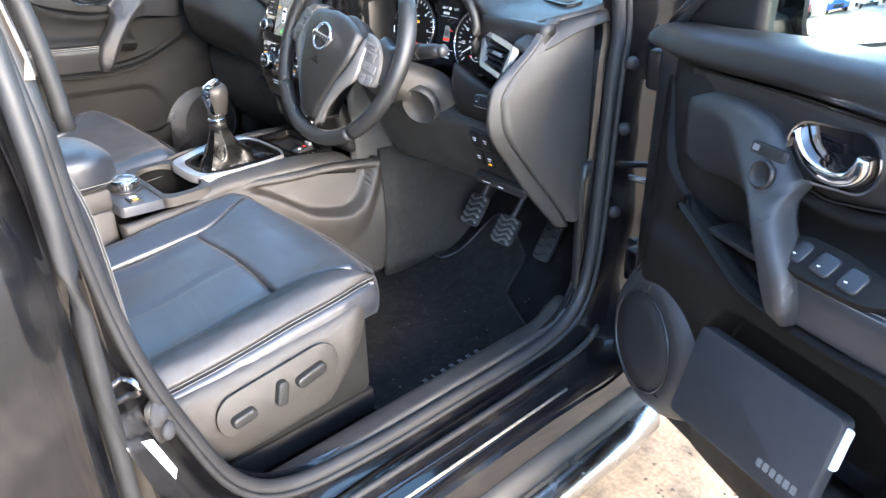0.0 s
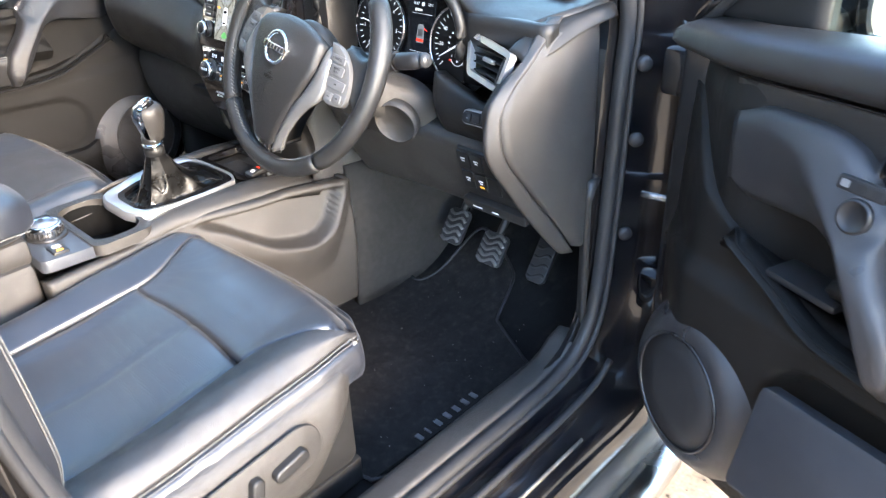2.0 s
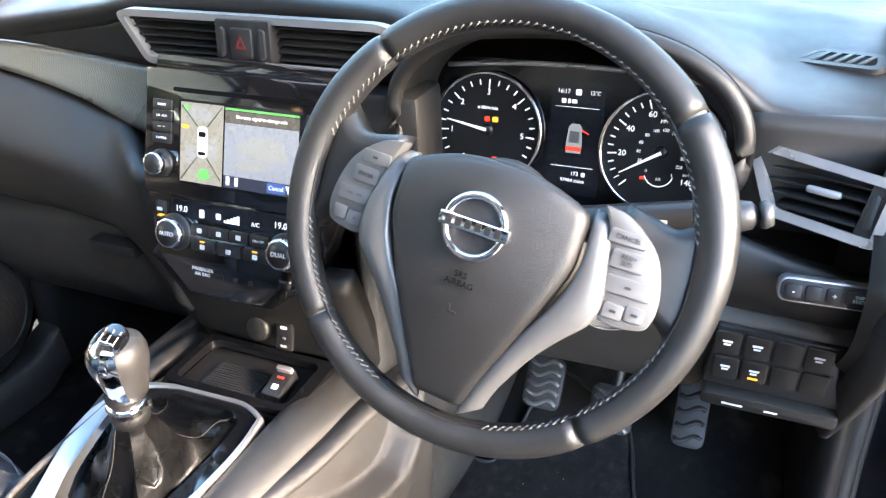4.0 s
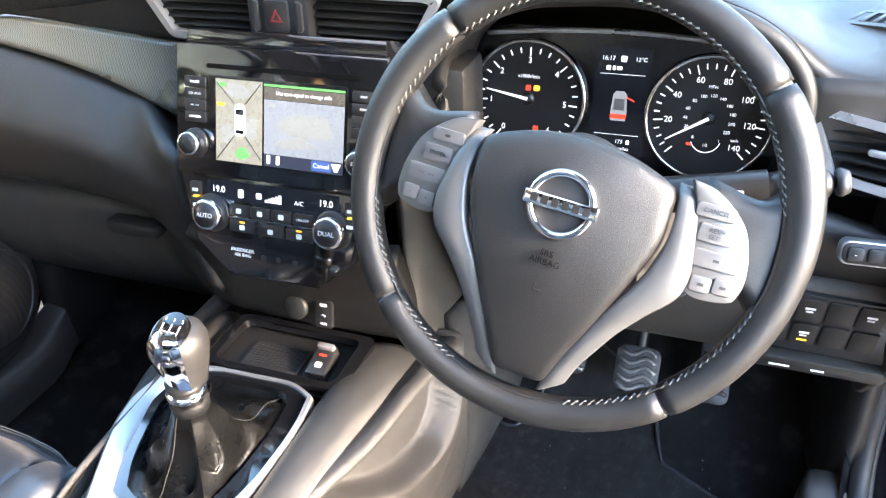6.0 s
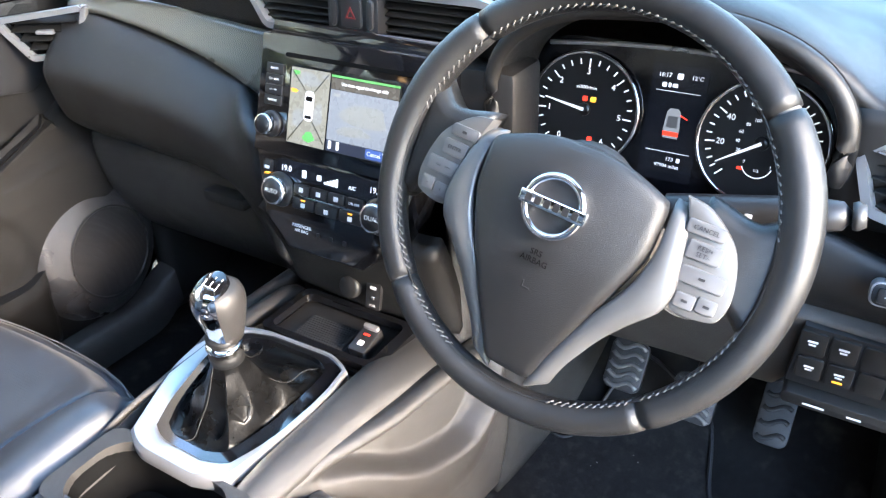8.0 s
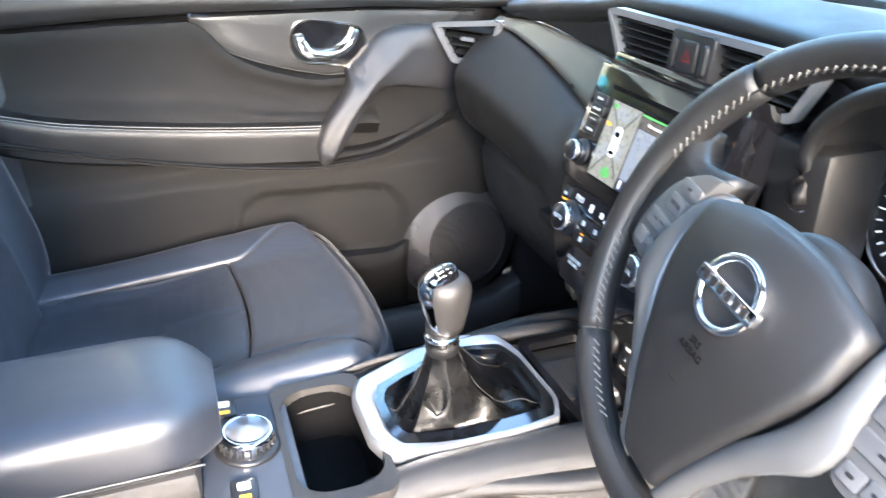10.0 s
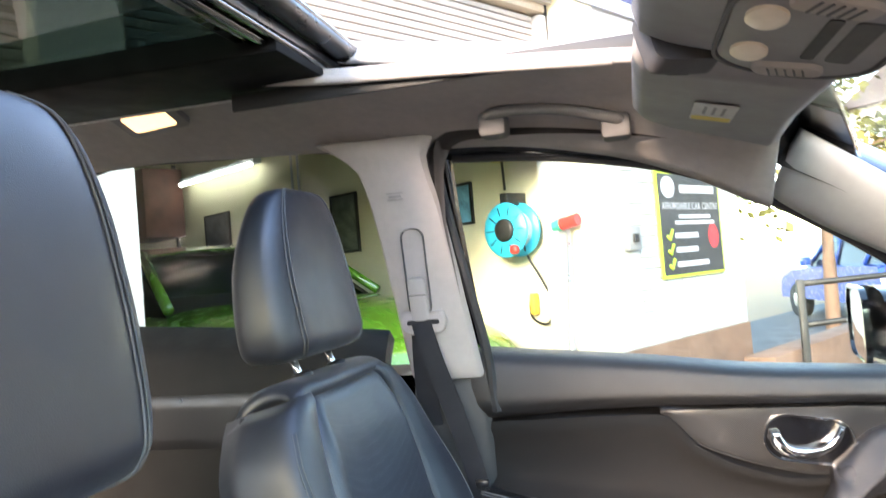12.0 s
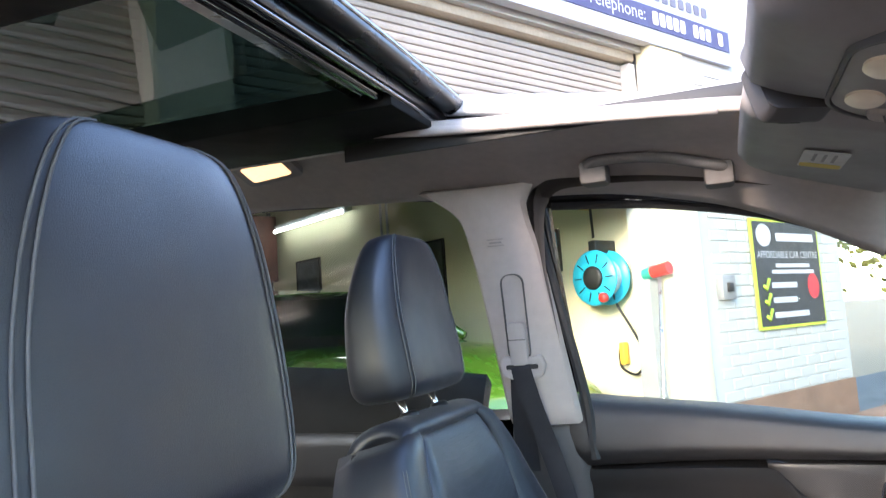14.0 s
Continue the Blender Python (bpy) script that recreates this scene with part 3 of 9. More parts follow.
def dash_top(u, v):
    x = lerp(-0.735, interp(v, [0, 0.11, 0.18, 0.36, 0.46, 0.66, 0.80, 1.0], [0.680, 0.682, 0.686, 0.706, 0.716, 0.722, 0.740, 0.740]), u)
    y, z = brow(x)
    hood = sstep(0.2, 0.27, x) * sstep(0.56, 0.49, x)
    yy = [y + 0.012, y + 0.002, y + 0.006, y + 0.03, y + 0.10, 0.52, 0.72, 0.95]
    zz = [z - 0.032, z - 0.014, z - 0.004, z + 0.002, lerp(z + 0.008, z - 0.004, hood), lerp(1.165, 1.16, hood) - 0.05 * abs(x) ** 2, 1.145 - 0.06 * x * x, 1.10]
    t = [0, 0.06, 0.11, 0.18, 0.36, 0.6, 0.8, 1.0]
    return x, interp(v, t, yy), interp(v, t, zz)


part("upper_pad", puff(dash_top, 110, 44, 0.0, 0.02, (0, 0, 1)), DASH, dash, "grained dark soft upper pad")


def under_brow(u, v):
    """The face between the brow and the panels below it, with the hollow for the instruments left open."""
    x = lerp(-0.735, 0.19, u)
    y, z = brow(x)
    low = interp(x, [-0.735, -0.45, -0.18, 0.19], [1.092, 1.112, 1.096, 1.094])
    return x, y + 0.012 + 0.004 * v, lerp(z - 0.030, low, v)


part("brow_face", puff(under_brow, 60, 6, 0.0, 0.02, (0, -1, 0)), DASH, dash)

# passenger side: woven strip, swelling pad, glovebox
def strip(u, v):
    x = lerp(-0.70, -0.172, u)
    hi = interp(x, [-0.70, -0.45, -0.18], [1.090, 1.112, 1.096])
    lo = interp(x, [-0.70, -0.55, -0.45, -0.30, -0.172], [1.083, 1.092, 1.082, 1.055, 1.010])
    return x, lerp(0.262, lerp(0.25, 0.225, u), v) + 0.05 * sstep(-0.6, -0.7, x), lerp(hi, lo, v)


part("woven_strip", puff(strip, 50, 8, 0.003, 0.02, (0, -1, 0)), WEAVE, dash, "dark glossy woven-look trim strip")


def swell(u, v):
    x = lerp(-0.735, -0.128, u)
    hi = interp(x, [-0.735, -0.55, -0.45, -0.30, -0.172, -0.128], [1.074, 1.090, 1.080, 1.053, 1.008, 0.985])
    lo = interp(x, [-0.735, -0.4, -0.25, -0.16, -0.128], [0.86, 0.85, 0.835, 0.80, 0.775])
    z = lerp(hi, lo, v)
    b = interp(v, [0, 0.15, 0.4, 0.7, 1], [0.252, 0.212, 0.172, 0.185, 0.255])
    b += 0.04 * sstep(-0.22, -0.13, x) * (1 - v) * -0.3 + 0.10 * sstep(-0.60, -0.74, x)
    b = lerp(b, 0.150 + 0.02 * v, sstep(-0.26, -0.13, x))
    return x, b, z


part("passenger_pad", puff(swell, 60, 26, 0.006, 0.03, (0, -1, 0)), PAD, dash, "swelling grained pad above the glovebox")


def glovebox(u, v):
    x = lerp(-0.70, -0.15, u)
    return x, lerp(0.262, 0.36, v) - 0.03 * math.sin(math.pi * v) - 0.06 * sstep(0.75, 1, u), lerp(0.842, 0.60, v)


gb = part("glovebox_lid", puff(glovebox, 30, 14, 0.012, 0.04, (0, -1, 0)), HARD, dash, "closed dark grained glovebox lid")
part("glovebox_latch", bx((-0.36, 0.232, 0.800), (-0.27, 0.262, 0.822), 0.006), DARK, gb, "black latch")
part("under_dash", bx((-0.72, 0.40, 0.80), (0.72, 0.85, 1.05), 0.02), DARK, dash, "dark hollow behind the dashboard")

# air vents
MATT = mat("vent_black", (0.003, 0.003, 0.003), 0.8, spec=0.1)
SLAT = mat("louvre_black", (0.008, 0.008, 0.008), 0.55, spec=0.3)
def vent(name, outline, depth_m, slats, at_c, label, n=5, slope=0.0):
    """A louvred outlet. outline: corner (x, z) pairs on the plane, given anticlockwise as seen from the seats; depth_m: its frame."""
    v = thing(name, at_c, label, "air vent", "dashboard air vents")
    k = 6
    pts = []
    m = len(outline)
    for i in range(m):
        a, b, c = V(outline[i - 1]), V(outline[i]), V(outline[(i + 1) % m])
        r = 0.010
        p, q = b + (a - b).normalized() * r, b + (c - b).normalized() * r
        for j in range(k + 1):
            t = j / k
            pts.append(tuple((1 - t) ** 2 * p + 2 * t * (1 - t) * b + t * t * q))
    def scaled(d):
        """The outline drawn in by d on every side."""
        out = []
        for i, p in enumerate(pts):
            t = (V(pts[(i + 1) % len(pts)]) - V(pts[i - 1])).normalized()
            out.append((p[0] - t.y * d, p[1] + t.x * d))
        return out
    inner = scaled(0.0085)
    part("vent_frame", ring_plate(pts, inner, -0.006, 0.006, depth_m), SATIN, v, "satin silver surround")
    part("vent_box", plate(scaled(0.004), -0.034, -0.024, depth_m), MATT, v, "black inside of the outlet")
    xs = [p[0] for p in inner]
    zs = [p[1] for p in inner]
    x0, x1, z0, z1 = min(xs), max(xs), min(zs), max(zs)
    for i in range(n):
        z = lerp(z0, z1, (i + 0.6) / (n + 0.2))
        row = [p for p in inner]
        # width of the opening at this height
        cross = []
        for a, b in zip(row, row[1:] + row[:1]):
            if (a[1] - z) * (b[1] - z) < 0:
                cross.append(lerp(a[0], b[0], (z - a[1]) / (b[1] - a[1])))
        if len(cross) < 2:
            continue
        l, r = min(cross), max(cross)
        bm = bmesh.new()
        box(bm, (l, -0.0012, -0.022), (r, 0.0012, -0.001), 0.001, depth_m @ pose(0, z, 0, 22, 0, 0))
        part("slat", bm, SLAT, v)
        if i == n // 2:
            part("slider", plate(rounded(0.03, 0.007, 0.003, 3, (l + r) / 2, z), -0.004, 0.004, depth_m, 0.002), SATIN, v, "silver slider")
    return v


vent("air_vent", [(-0.041, -0.030), (0.058, -0.035), (0.062, 0.027), (-0.079, 0.036)], frame_of((0.621, 0.208, 1.053), (-0.33, -0.86, 0.38)), 5, (0.63, 0.22, 1.05),
     "black louvred air vent with a satin silver surround", 5)
vent("air_vent", [(-0.035, 1.010), (0.052, 1.022), (0.080, 1.100), (-0.088, 1.079)], frame_of((-0.620, 0.204, 0), (0.49, -0.87, 0)), 5, (-0.63, 0.22, 1.05),
     "black louvred air vent with a satin silver surround", 5)
rv = bpy.data.objects["air_vent"]
mtw = frame_of((0.621, 0.208, 1.053), (-0.33, -0.86, 0.38))
part("vent_side", plate([(0.034, -0.026), (0.050, -0.027), (0.053, 0.020), (0.038, 0.021)], -0.012, 0.001, mtw, 0.002), SWITCH, rv, "black strip beside the louvres")
part("thumb_wheel", plate(rounded(0.008, 0.032, 0.004, 5, 0.0440, -0.003), 0.0, 0.004, mtw, 0.002), DARK, rv, "ribbed thumb wheel")
cv = vent("air_vent", [(-0.155, 1.118 - 0.02), (0.155, 1.118 - 0.02), (0.19, 1.158), (0.17, 1.163), (-0.17, 1.163), (-0.19, 1.158)], frame_of((0, 0.235, 0.012), (0, -1, 0.0)), 5, (0, 0.24, 1.14),
          "wide central air vent pair with satin silver surround and hazard switch", 5)
fh = frame_of((0, 0.228, 1.145), (0, -1, 0.1))
part("switch_block", plate(rounded(0.075, 0.052, 0.004, 3), -0.02, 0.006, fh, 0.002), SWITCH, cv, "black block between the louvres")
hz = part("hazard_switch", plate(rounded(0.030, 0.034, 0.004, 3), 0.004, 0.010, fh, 0.002), SWITCH, cv, "black hazard switch")
tri = [(0.0, 0.008), (-0.008, -0.006), (0.008, -0.006)]
part("hazard_triangle", ring_plate(tri, [(x * 0.55, y * 0.62 - 0.0005) for x, y in tri], 0.010, 0.0104, fh), mat("hazard_red", (0.16, 0.012, 0.012), 0.5), hz, "red triangle", smooth=False)
for sx in (-1, 1):
    part("vent_wheel", plate(rounded(0.010, 0.034, 0.005, 4, sx * 0.027, 0), 0.004, 0.010, fh, 0.003), SWITCH, cv, "ribbed thumb wheel")

# demister outlets on the pad
for sx in (1, -1):
    d = thing("demister_vent", (sx * 0.62, 0.38, 1.13), "small black slotted demister vent set in the dashboard top", "air vent")
    md = frame_of((sx * 0.618, 0.382, 1.1318), (0, -0.10, 1), (0, 1, 0)) @ pose(0, 0, 0, 0, 0, sx * -8)
    part("vent_rim", ring_plate(rounded(0.105, 0.046, 0.015, 5), rounded(0.084, 0.028, 0.008, 5), -0.012, 0.0012, md), DASH, d)
    part("vent_well", plate(rounded(0.086, 0.030, 0.008, 5), -0.012, 0.0004, md), MATT, d, "black well")
    for k in range(7):
        part("slat", bx((-0.0022, -0.015, 0.0), (0.0022, 0.015, 0.0016), 0.0006, md @ pose(-0.033 + k * 0.011, 0, 0, 0, 0, -25)), DASH, d)

# ---- instrument binnacle
def hood(u, v):
    a = lerp(math.pi + 0.25, -0.25, u)
    rx, rz = 0.182, 0.096
    x = 0.368 + rx * math.copysign(abs(math.cos(a)) ** 0.8, math.cos(a))
    z = 1.075 + rz * math.copysign(abs(math.sin(a)) ** 0.8, math.sin(a)) * (1 if math.sin(a) > 0 else 1.0)
    return x - (x - 0.368) * 0.06 * v, lerp(0.226, 0.318, v), z - 0.012 * v + 0.012 * (1 - v) * math.sin(max(a, 0)) ** 2


part("binnacle", puff(hood, 48, 10, 0.0, 0.010, (0, 0, -1), cap=False), DASH, dash, "hollowed cowl round the instruments")
part("hood_lip", tb([hood(k / 40, 0.0) for k in range(41)], 0.009, 10), DASH, dash)

cl = thing("instrument_cluster", (0.36, 0.31, 1.03), "instrument cluster with two round dials and a lit display", "instrument cluster")
fcl = frame_of((0.36, 0.318, 1.035), (0, -1, 0.22))
part("cluster_panel", plate(rounded(0.36, 0.17, 0.06, 8), -0.02, 0.0, fcl), DISPLAY, cl, "black instrument panel")


def dial(cx, cy, r, a0, a1, marks, minor, size, needle, rnum):
    c = fcl @ pose(cx, cy, 0)
    face = part("dial", plate(ellipse(2 * r, 2 * r, 48), 0.0, 0.002, c), GAUGE, cl, "black dial face")
    bm = bmesh.new()
    tube(bm, [c @ V((r * math.cos(2 * math.pi * i / 64), r * math.sin(2 * math.pi * i / 64), 0.006)) for i in range(64)], 0.0024, 8, True, up=(c.to_3x3() @ V((0, 0, 1))))
    part("chrome_ring", bm, CHROME, face, "chrome ring")
    n = (len(marks) - 1) * minor
    for i in range(n + 1):
        a = radians(lerp(a0, a1, i / n))
        big = i % minor == 0
        l = 0.010 if big else 0.006
        part("tick", plate([(r * 0.88, -0.0007), (r * 0.88, 0.0007), (r * 0.88 - l, 0.0007), (r * 0.88 - l, -0.0007)], 0.002, 0.0025, c @ pose(0, 0, 0, 0, 0, math.degrees(a))), LCD_W, face, smooth=False)
        if big and marks[i // minor]:
            words(marks[i // minor], size, c @ Matrix.Translation((rnum * r * math.cos(a), rnum * r * math.sin(a), 0.0028)), LCD_W, face, "numeral")
    a = math.degrees(radians(needle))
    part("needle", plate([(0.000, -0.0018), (0.000, 0.0018), (r * 0.76, 0.0005), (r * 0.76, -0.0005)], 0.004, 0.0052, c @ pose(0, 0, 0, 0, 0, a)), LCD_W, face, "white needle")
    bm = bmesh.new()
    lathe(bm, c @ V((0, 0, 0.002)), c.to_3x3() @ V((0, 0, 1)), [(0.008, 0), (0.0075, 0.002), (0.002, 0.0025)], 20)
    part("needle_hub", bm, GAUGE, face)
    return face, c


d1, c1 = dial(-0.098, 0.002, 0.067, 232, -52, ["0", "1", "2", "3", "4", "5", "6"], 4, 0.0098, 170, 0.66)
d2, c2 = dial(0.106, -0.002, 0.067, 225, -45, ["", "20", "40", "60", "80", "100", "120", "140"], 4, 0.0092, 212, 0.64)
words("x1000r/min", 0.0055, c1 @ Matrix.Translation((0, 0.026, 0.0028)), LCD_W, d1)
words("MPH", 0.005, c2 @ Matrix.Translation((0, 0.034, 0.0028)), LCD_W, d2)
words("km/h", 0.004, c2 @ Matrix.Translation((0.03, -0.022, 0.0028)), LCD_W, d2)
for k, tx in enumerate(("20", "40", "60", "80", "100", "120", "140", "160", "180", "200", "220")):
    a = radians(lerp(206, -34, k / 10))
    words(tx, 0.0048, c2 @ Matrix.Translation((0.40 * 0.062 * math.cos(a), 0.40 * 0.062 * math.sin(a), 0.0028)), LCD_W, d2, "numeral")
bars(d1, c1, [(0.010, 0.013, 0.007, 0.006)], AMBER, "warning_light", 0.003)
bars(d1, c1, [(0.0, 0.013, 0.006, 0.006), (0.012, -0.034, 0.006, 0.006)], REDL, "warning_light", 0.003)
# fuel gauge
pts = [c2 @ V((0.0 + 0.016 * math.cos(radians(a)), -0.026 + 0.016 * math.sin(radians(a)) + 0.004, 0.003)) for a in range(200, 345, 12)]
part("fuel_arc", tb(pts, 0.0006, 6), LCD_W, d2)
words("1/2", 0.0045, c2 @ Matrix.Translation((0.0, -0.030, 0.0028)), LCD_W, d2)
words("0", 0.0045, c2 @ Matrix.Translation((-0.014, -0.022, 0.0028)), LCD_W, d2)
words("1", 0.0045, c2 @ Matrix.Translation((0.014, -0.024, 0.0028)), LCD_W, d2)
bars(d2, c2, [(-0.017, -0.030, 0.006, 0.003)], REDL, "reserve_mark", 0.003)
dm = fcl @ pose(0.008, 0.002, 0.0)
sc = part("display", plate(rounded(0.062, 0.130, 0.004, 3), 0.0, 0.0012, dm), mat("display_screen", (0.004, 0.004, 0.006), 0.2, emit=(0.10, 0.13, 0.20), emit_s=0.004), cl, "small lit colour display")
for tx, x, y, sz in (("16:17", -0.017, 0.053, 0.0068), ("12°C", 0.019, 0.053, 0.0062), ("173", 0.004, -0.040, 0.0062), ("97904 miles", 0.002, -0.048, 0.0058)):
    words(tx, sz, dm @ Matrix.Translation((x, y, 0.0016)), LCD_W, sc)
bars(sc, dm, [(0.0, 0.036, 0.050, 0.0005), (0.0, -0.032, 0.050, 0.0005)], LCD_W, "rule", 0.0018)
bars(sc, dm, [(0.0, 0.053, 0.0066, 0.0066), (-0.016, 0.0425, 0.005, 0.005), (-0.010, 0.0425, 0.003, 0.005), (-0.004, 0.0425, 0.006, 0.004), (0.014, -0.040, 0.004, 0.005)], LCD_W, "symbol", 0.0018)
# the car on the display, seen from behind and above, one door and the tail marked red
CARLIT = mat("display_car_grey", (0.03, 0.03, 0.03), 0.4, emit=(0.55, 0.60, 0.66), emit_s=0.055)
CARDIM = mat("display_car_dark", (0.02, 0.02, 0.02), 0.4, emit=(0.20, 0.22, 0.25), emit_s=0.04)
icon = part("car_symbol", plate([(-0.0085, -0.016), (0.0085, -0.016), (0.0092, -0.006), (0.0075, 0.014), (0.0045, 0.0175), (-0.0045, 0.0175), (-0.0075, 0.014), (-0.0092, -0.006)], 0.0012, 0.0018, dm), CARLIT, sc, "pale car symbol with a red tail and door")
part("symbol_roof", plate([(-0.0062, -0.004), (0.0062, -0.004), (0.0055, 0.009), (-0.0055, 0.009)], 0.0018, 0.0022, dm), CARDIM, icon, "dark roof of the symbol", smooth=False)
part("symbol_tail", plate([(-0.0088, -0.0135), (0.0088, -0.0135), (0.0090, -0.0085), (-0.0090, -0.0085)], 0.0018, 0.0022, dm), REDL, icon, "red tail", smooth=False)
part("symbol_door", plate([(0.0078, 0.0100), (0.0160, 0.0065), (0.0163, 0.0078), (0.0080, 0.0116)], 0.0014, 0.0020, dm), REDL, icon, "red open door", smooth=False)
pts = [fcl @ V((x, 0.072 + 0.012 * math.cos(x * 9), 0.004)) for x in np.linspace(-0.15, 0.15, 24)]
part("chrome_brow", tb(pts, 0.003, 8), SATIN, cl, "thin silver brow over the dials")

# ---- driver's side lower panels
def drv_face(u, v):
    x = lerp(0.505, 0.694, u)
    z = lerp(interp(x, [0.505, 0.56, 0.67, 0.694], [1.02, 1.000, 0.978, 0.985]), 0.90, v)
    return x, 0.205 + (v * 0.025) - 0.05 * math.sin(math.pi * v) * 0.35, z


part("vent_panel", puff(drv_face, 16, 14, 0.004, 0.03, (0, -1, 0)), DASH, dash)


def vent_surround(u, v):
    x = lerp(0.545, 0.712, u)
    return x, 0.232 + 0.0 * v, lerp(1.115, 1.0, v)


part("vent_surround", puff(vent_surround, 10, 8, 0.003, 0.03, (0, -1, 0)), DASH, dash)


def knee(u, v):
    x = lerp(0.20, 0.700, u)
    z = lerp(0.905, interp(u, [0, 0.5, 0.66, 0.72, 1], [0.72, 0.74, 0.74, 0.795, 0.79]), v)
    return x, interp(z, [0.70, 0.80, 0.905], [0.315, 0.255, 0.205]), z


part("knee_panel", puff(knee, 30, 16, 0.006, 0.04, (0, -1, 0)), HARD, dash, "dark lower panel beneath the steering column")
# buttons in their plates
sb = thing("switch_plate", (0.63, 0.19, 0.98), "small black dimmer and trip switch plate", "switch panel")
ms = frame_of((0.640, 0.176, 0.972), (0.05, -1, 0.25))
part("plate", plate(rounded(0.082, 0.024, 0.008, 5), -0.01, 0.004, ms, 0.002), SATIN, sb, "thin silver edged plate")
part("plate_face", plate(rounded(0.078, 0.020, 0.007, 5), 0.0, 0.006, ms, 0.001), SWITCH, sb)
for k, tx in enumerate(("-", "", "+", "TRIP\nRESET")):
    bt = part("button", plate(rounded(0.014 if k < 3 else 0.022, 0.014, 0.003, 3, (-0.028, -0.011, 0.006, 0.026)[k], 0), 0.004, 0.0085, ms, 0.001), SWITCH, sb, "black push button")
    if tx:
        words(tx, 0.004 if k == 3 else 0.008, ms @ Matrix.Translation(((-0.028, -0.011, 0.006, 0.026)[k], 0, 0.0087)), WHITE, bt)
ms = frame_of((0.613, 0.221, 0.848), (0.0, -1, -0.30))
sp = thing("switch_panel", (0.60, 0.25, 0.78), "black switch panel with blank and lit push switches", "switch panel")
part("panel", plate([(-0.058, 0.054), (-0.066, -0.046), (0.072, -0.050), (0.072, 0.050)], -0.03, 0.003, ms, 0.003), SWITCH, sp)
for j in range(2):
    for k in range(4):
        lx, ly = -0.047 + k * 0.0290 + (0.002 if j else 0), 0.030 - j * 0.042
        bt = part("switch", plate(rounded(0.026, 0.036, 0.003, 3, lx, ly), 0.002, 0.0055, ms, 0.0012), DARK, sp, "square push switch")
        if (j, k) in ((0, 0), (0, 1), (0, 3), (1, 0), (1, 1)):
            bars(bt, ms, [(lx, ly + 0.004, 0.010, 0.003), (lx, ly - 0.001, 0.007, 0.0025)], WHITE, "symbol", 0.0060)
        if (j, k) == (1, 1):
            bars(bt, ms, [(lx, ly - 0.009, 0.010, 0.003)], AMBER, "tell_tale", 0.0060)
ml = frame_of((0.618, 0.232, 0.786), (0.0, -1, -0.3))
part("lower_lip", plate(rounded(0.14, 0.022, 0.006, 4), -0.03, 0.006, ml, 0.003), DARK, sp)
bars(sp, ml, [(-0.036, -0.002, 0.022, 0.003), (0.004, -0.002, 0.014, 0.003)], WHITE, "label_bar", 0.0066)
# end cap that the open door bares
def endcap(u, v):
    z = lerp(0.690, 1.108, v)
    y0 = interp(z, [0.69, 0.76, 0.853, 0.951, 0.998, 1.045, 1.085, 1.108], [0.345, 0.288, 0.208, 0.138, 0.131, 0.166, 0.220, 0.270])
    y1 = interp(z, [0.69, 0.76, 1.05, 1.108], [0.375, 0.392, 0.392, 0.385])
    y = lerp(y0, y1, u)
    return 0.706 + 0.014 * math.sin(math.pi * u) + 0.006 * math.sin(math.pi * v), y, z


part("end_cap", puff(endcap, 30, 50, 0.006, 0.04, (1, 0, 0)), HARD, dash, "grained end panel of the dashboard")


def endrim(u, v):
    z = lerp(0.680, 1.125, v)
    y0 = interp(z, [0.68, 0.76, 0.846, 0.965, 1.020, 1.045, 1.070, 1.100, 1.125], [0.322, 0.250, 0.180, 0.108, 0.118, 0.150, 0.194, 0.228, 0.262])
    yi = interp(z, [0.68, 0.76, 0.853, 0.951, 0.998, 1.045, 1.085, 1.125], [0.347, 0.288, 0.206, 0.136, 0.129, 0.164, 0.218, 0.280])
    return lerp(0.692, 0.711, u ** 0.6), lerp(y0, yi, u), z


def endband(u, v):
    """The rounded band between the crease of the dash top and the end panel."""
    y = lerp(0.200, 0.400, u)
    hi = V((interp(y, [0.200, 0.215, 0.361, 0.40], [0.664, 0.668, 0.702, 0.706]), y, interp(y, [0.200, 0.215, 0.29, 0.361, 0.40], [1.078, 1.090, 1.113, 1.121, 1.124])))
    lo = V((interp(y, [0.200, 0.26, 0.361, 0.40], [0.704, 0.722, 0.730, 0.732]), y, interp(y, [0.200, 0.25, 0.30, 0.361, 0.40], [1.062, 1.078, 1.092, 1.101, 1.104])))
    return hi.lerp(lo, v) + V((0.004, 0, 0.007)) * math.sin(math.pi * v)


part("end_band", puff(endband, 30, 12, 0.0, 0.03, (0.6, 0, 0.8)), DASH, dash, "rounded band along the end of the dash top")
part("end_rim", puff(endrim, 10, 40, 0.004, 0.03, (0.5, -1, 0)), HARD, dash, "paler rim along the end panel")

# ---------------------------------------------------------------- centre stack
cs = thing("centre_stack", (0, 0.16, 0.85), "glossy black centre stack with touch screen radio and climate controls", "car stereo")
fr_ = frame_of((0.010, 0.160, 1.047), (0, -1, 0.34))
part("radio_fascia", plate([(-0.125, 0.078), (-0.127, -0.070), (0.130, -0.070), (0.138, 0.078)], -0.06, 0.0, fr_, 0.004), GLOSS, cs, "glossy black radio fascia")
part("top_slot_panel", plate([(-0.112, 0.095), (-0.116, 0.076), (0.134, 0.076), (0.132, 0.095)], -0.06, -0.004, fr_, 0.004), GLOSS, cs)
part("disc_slot", plate(rounded(0.19, 0.005, 0.002, 2, 0.012, 0.055), 0.0002, 0.0012, fr_), MATT, cs, "narrow disc slot")
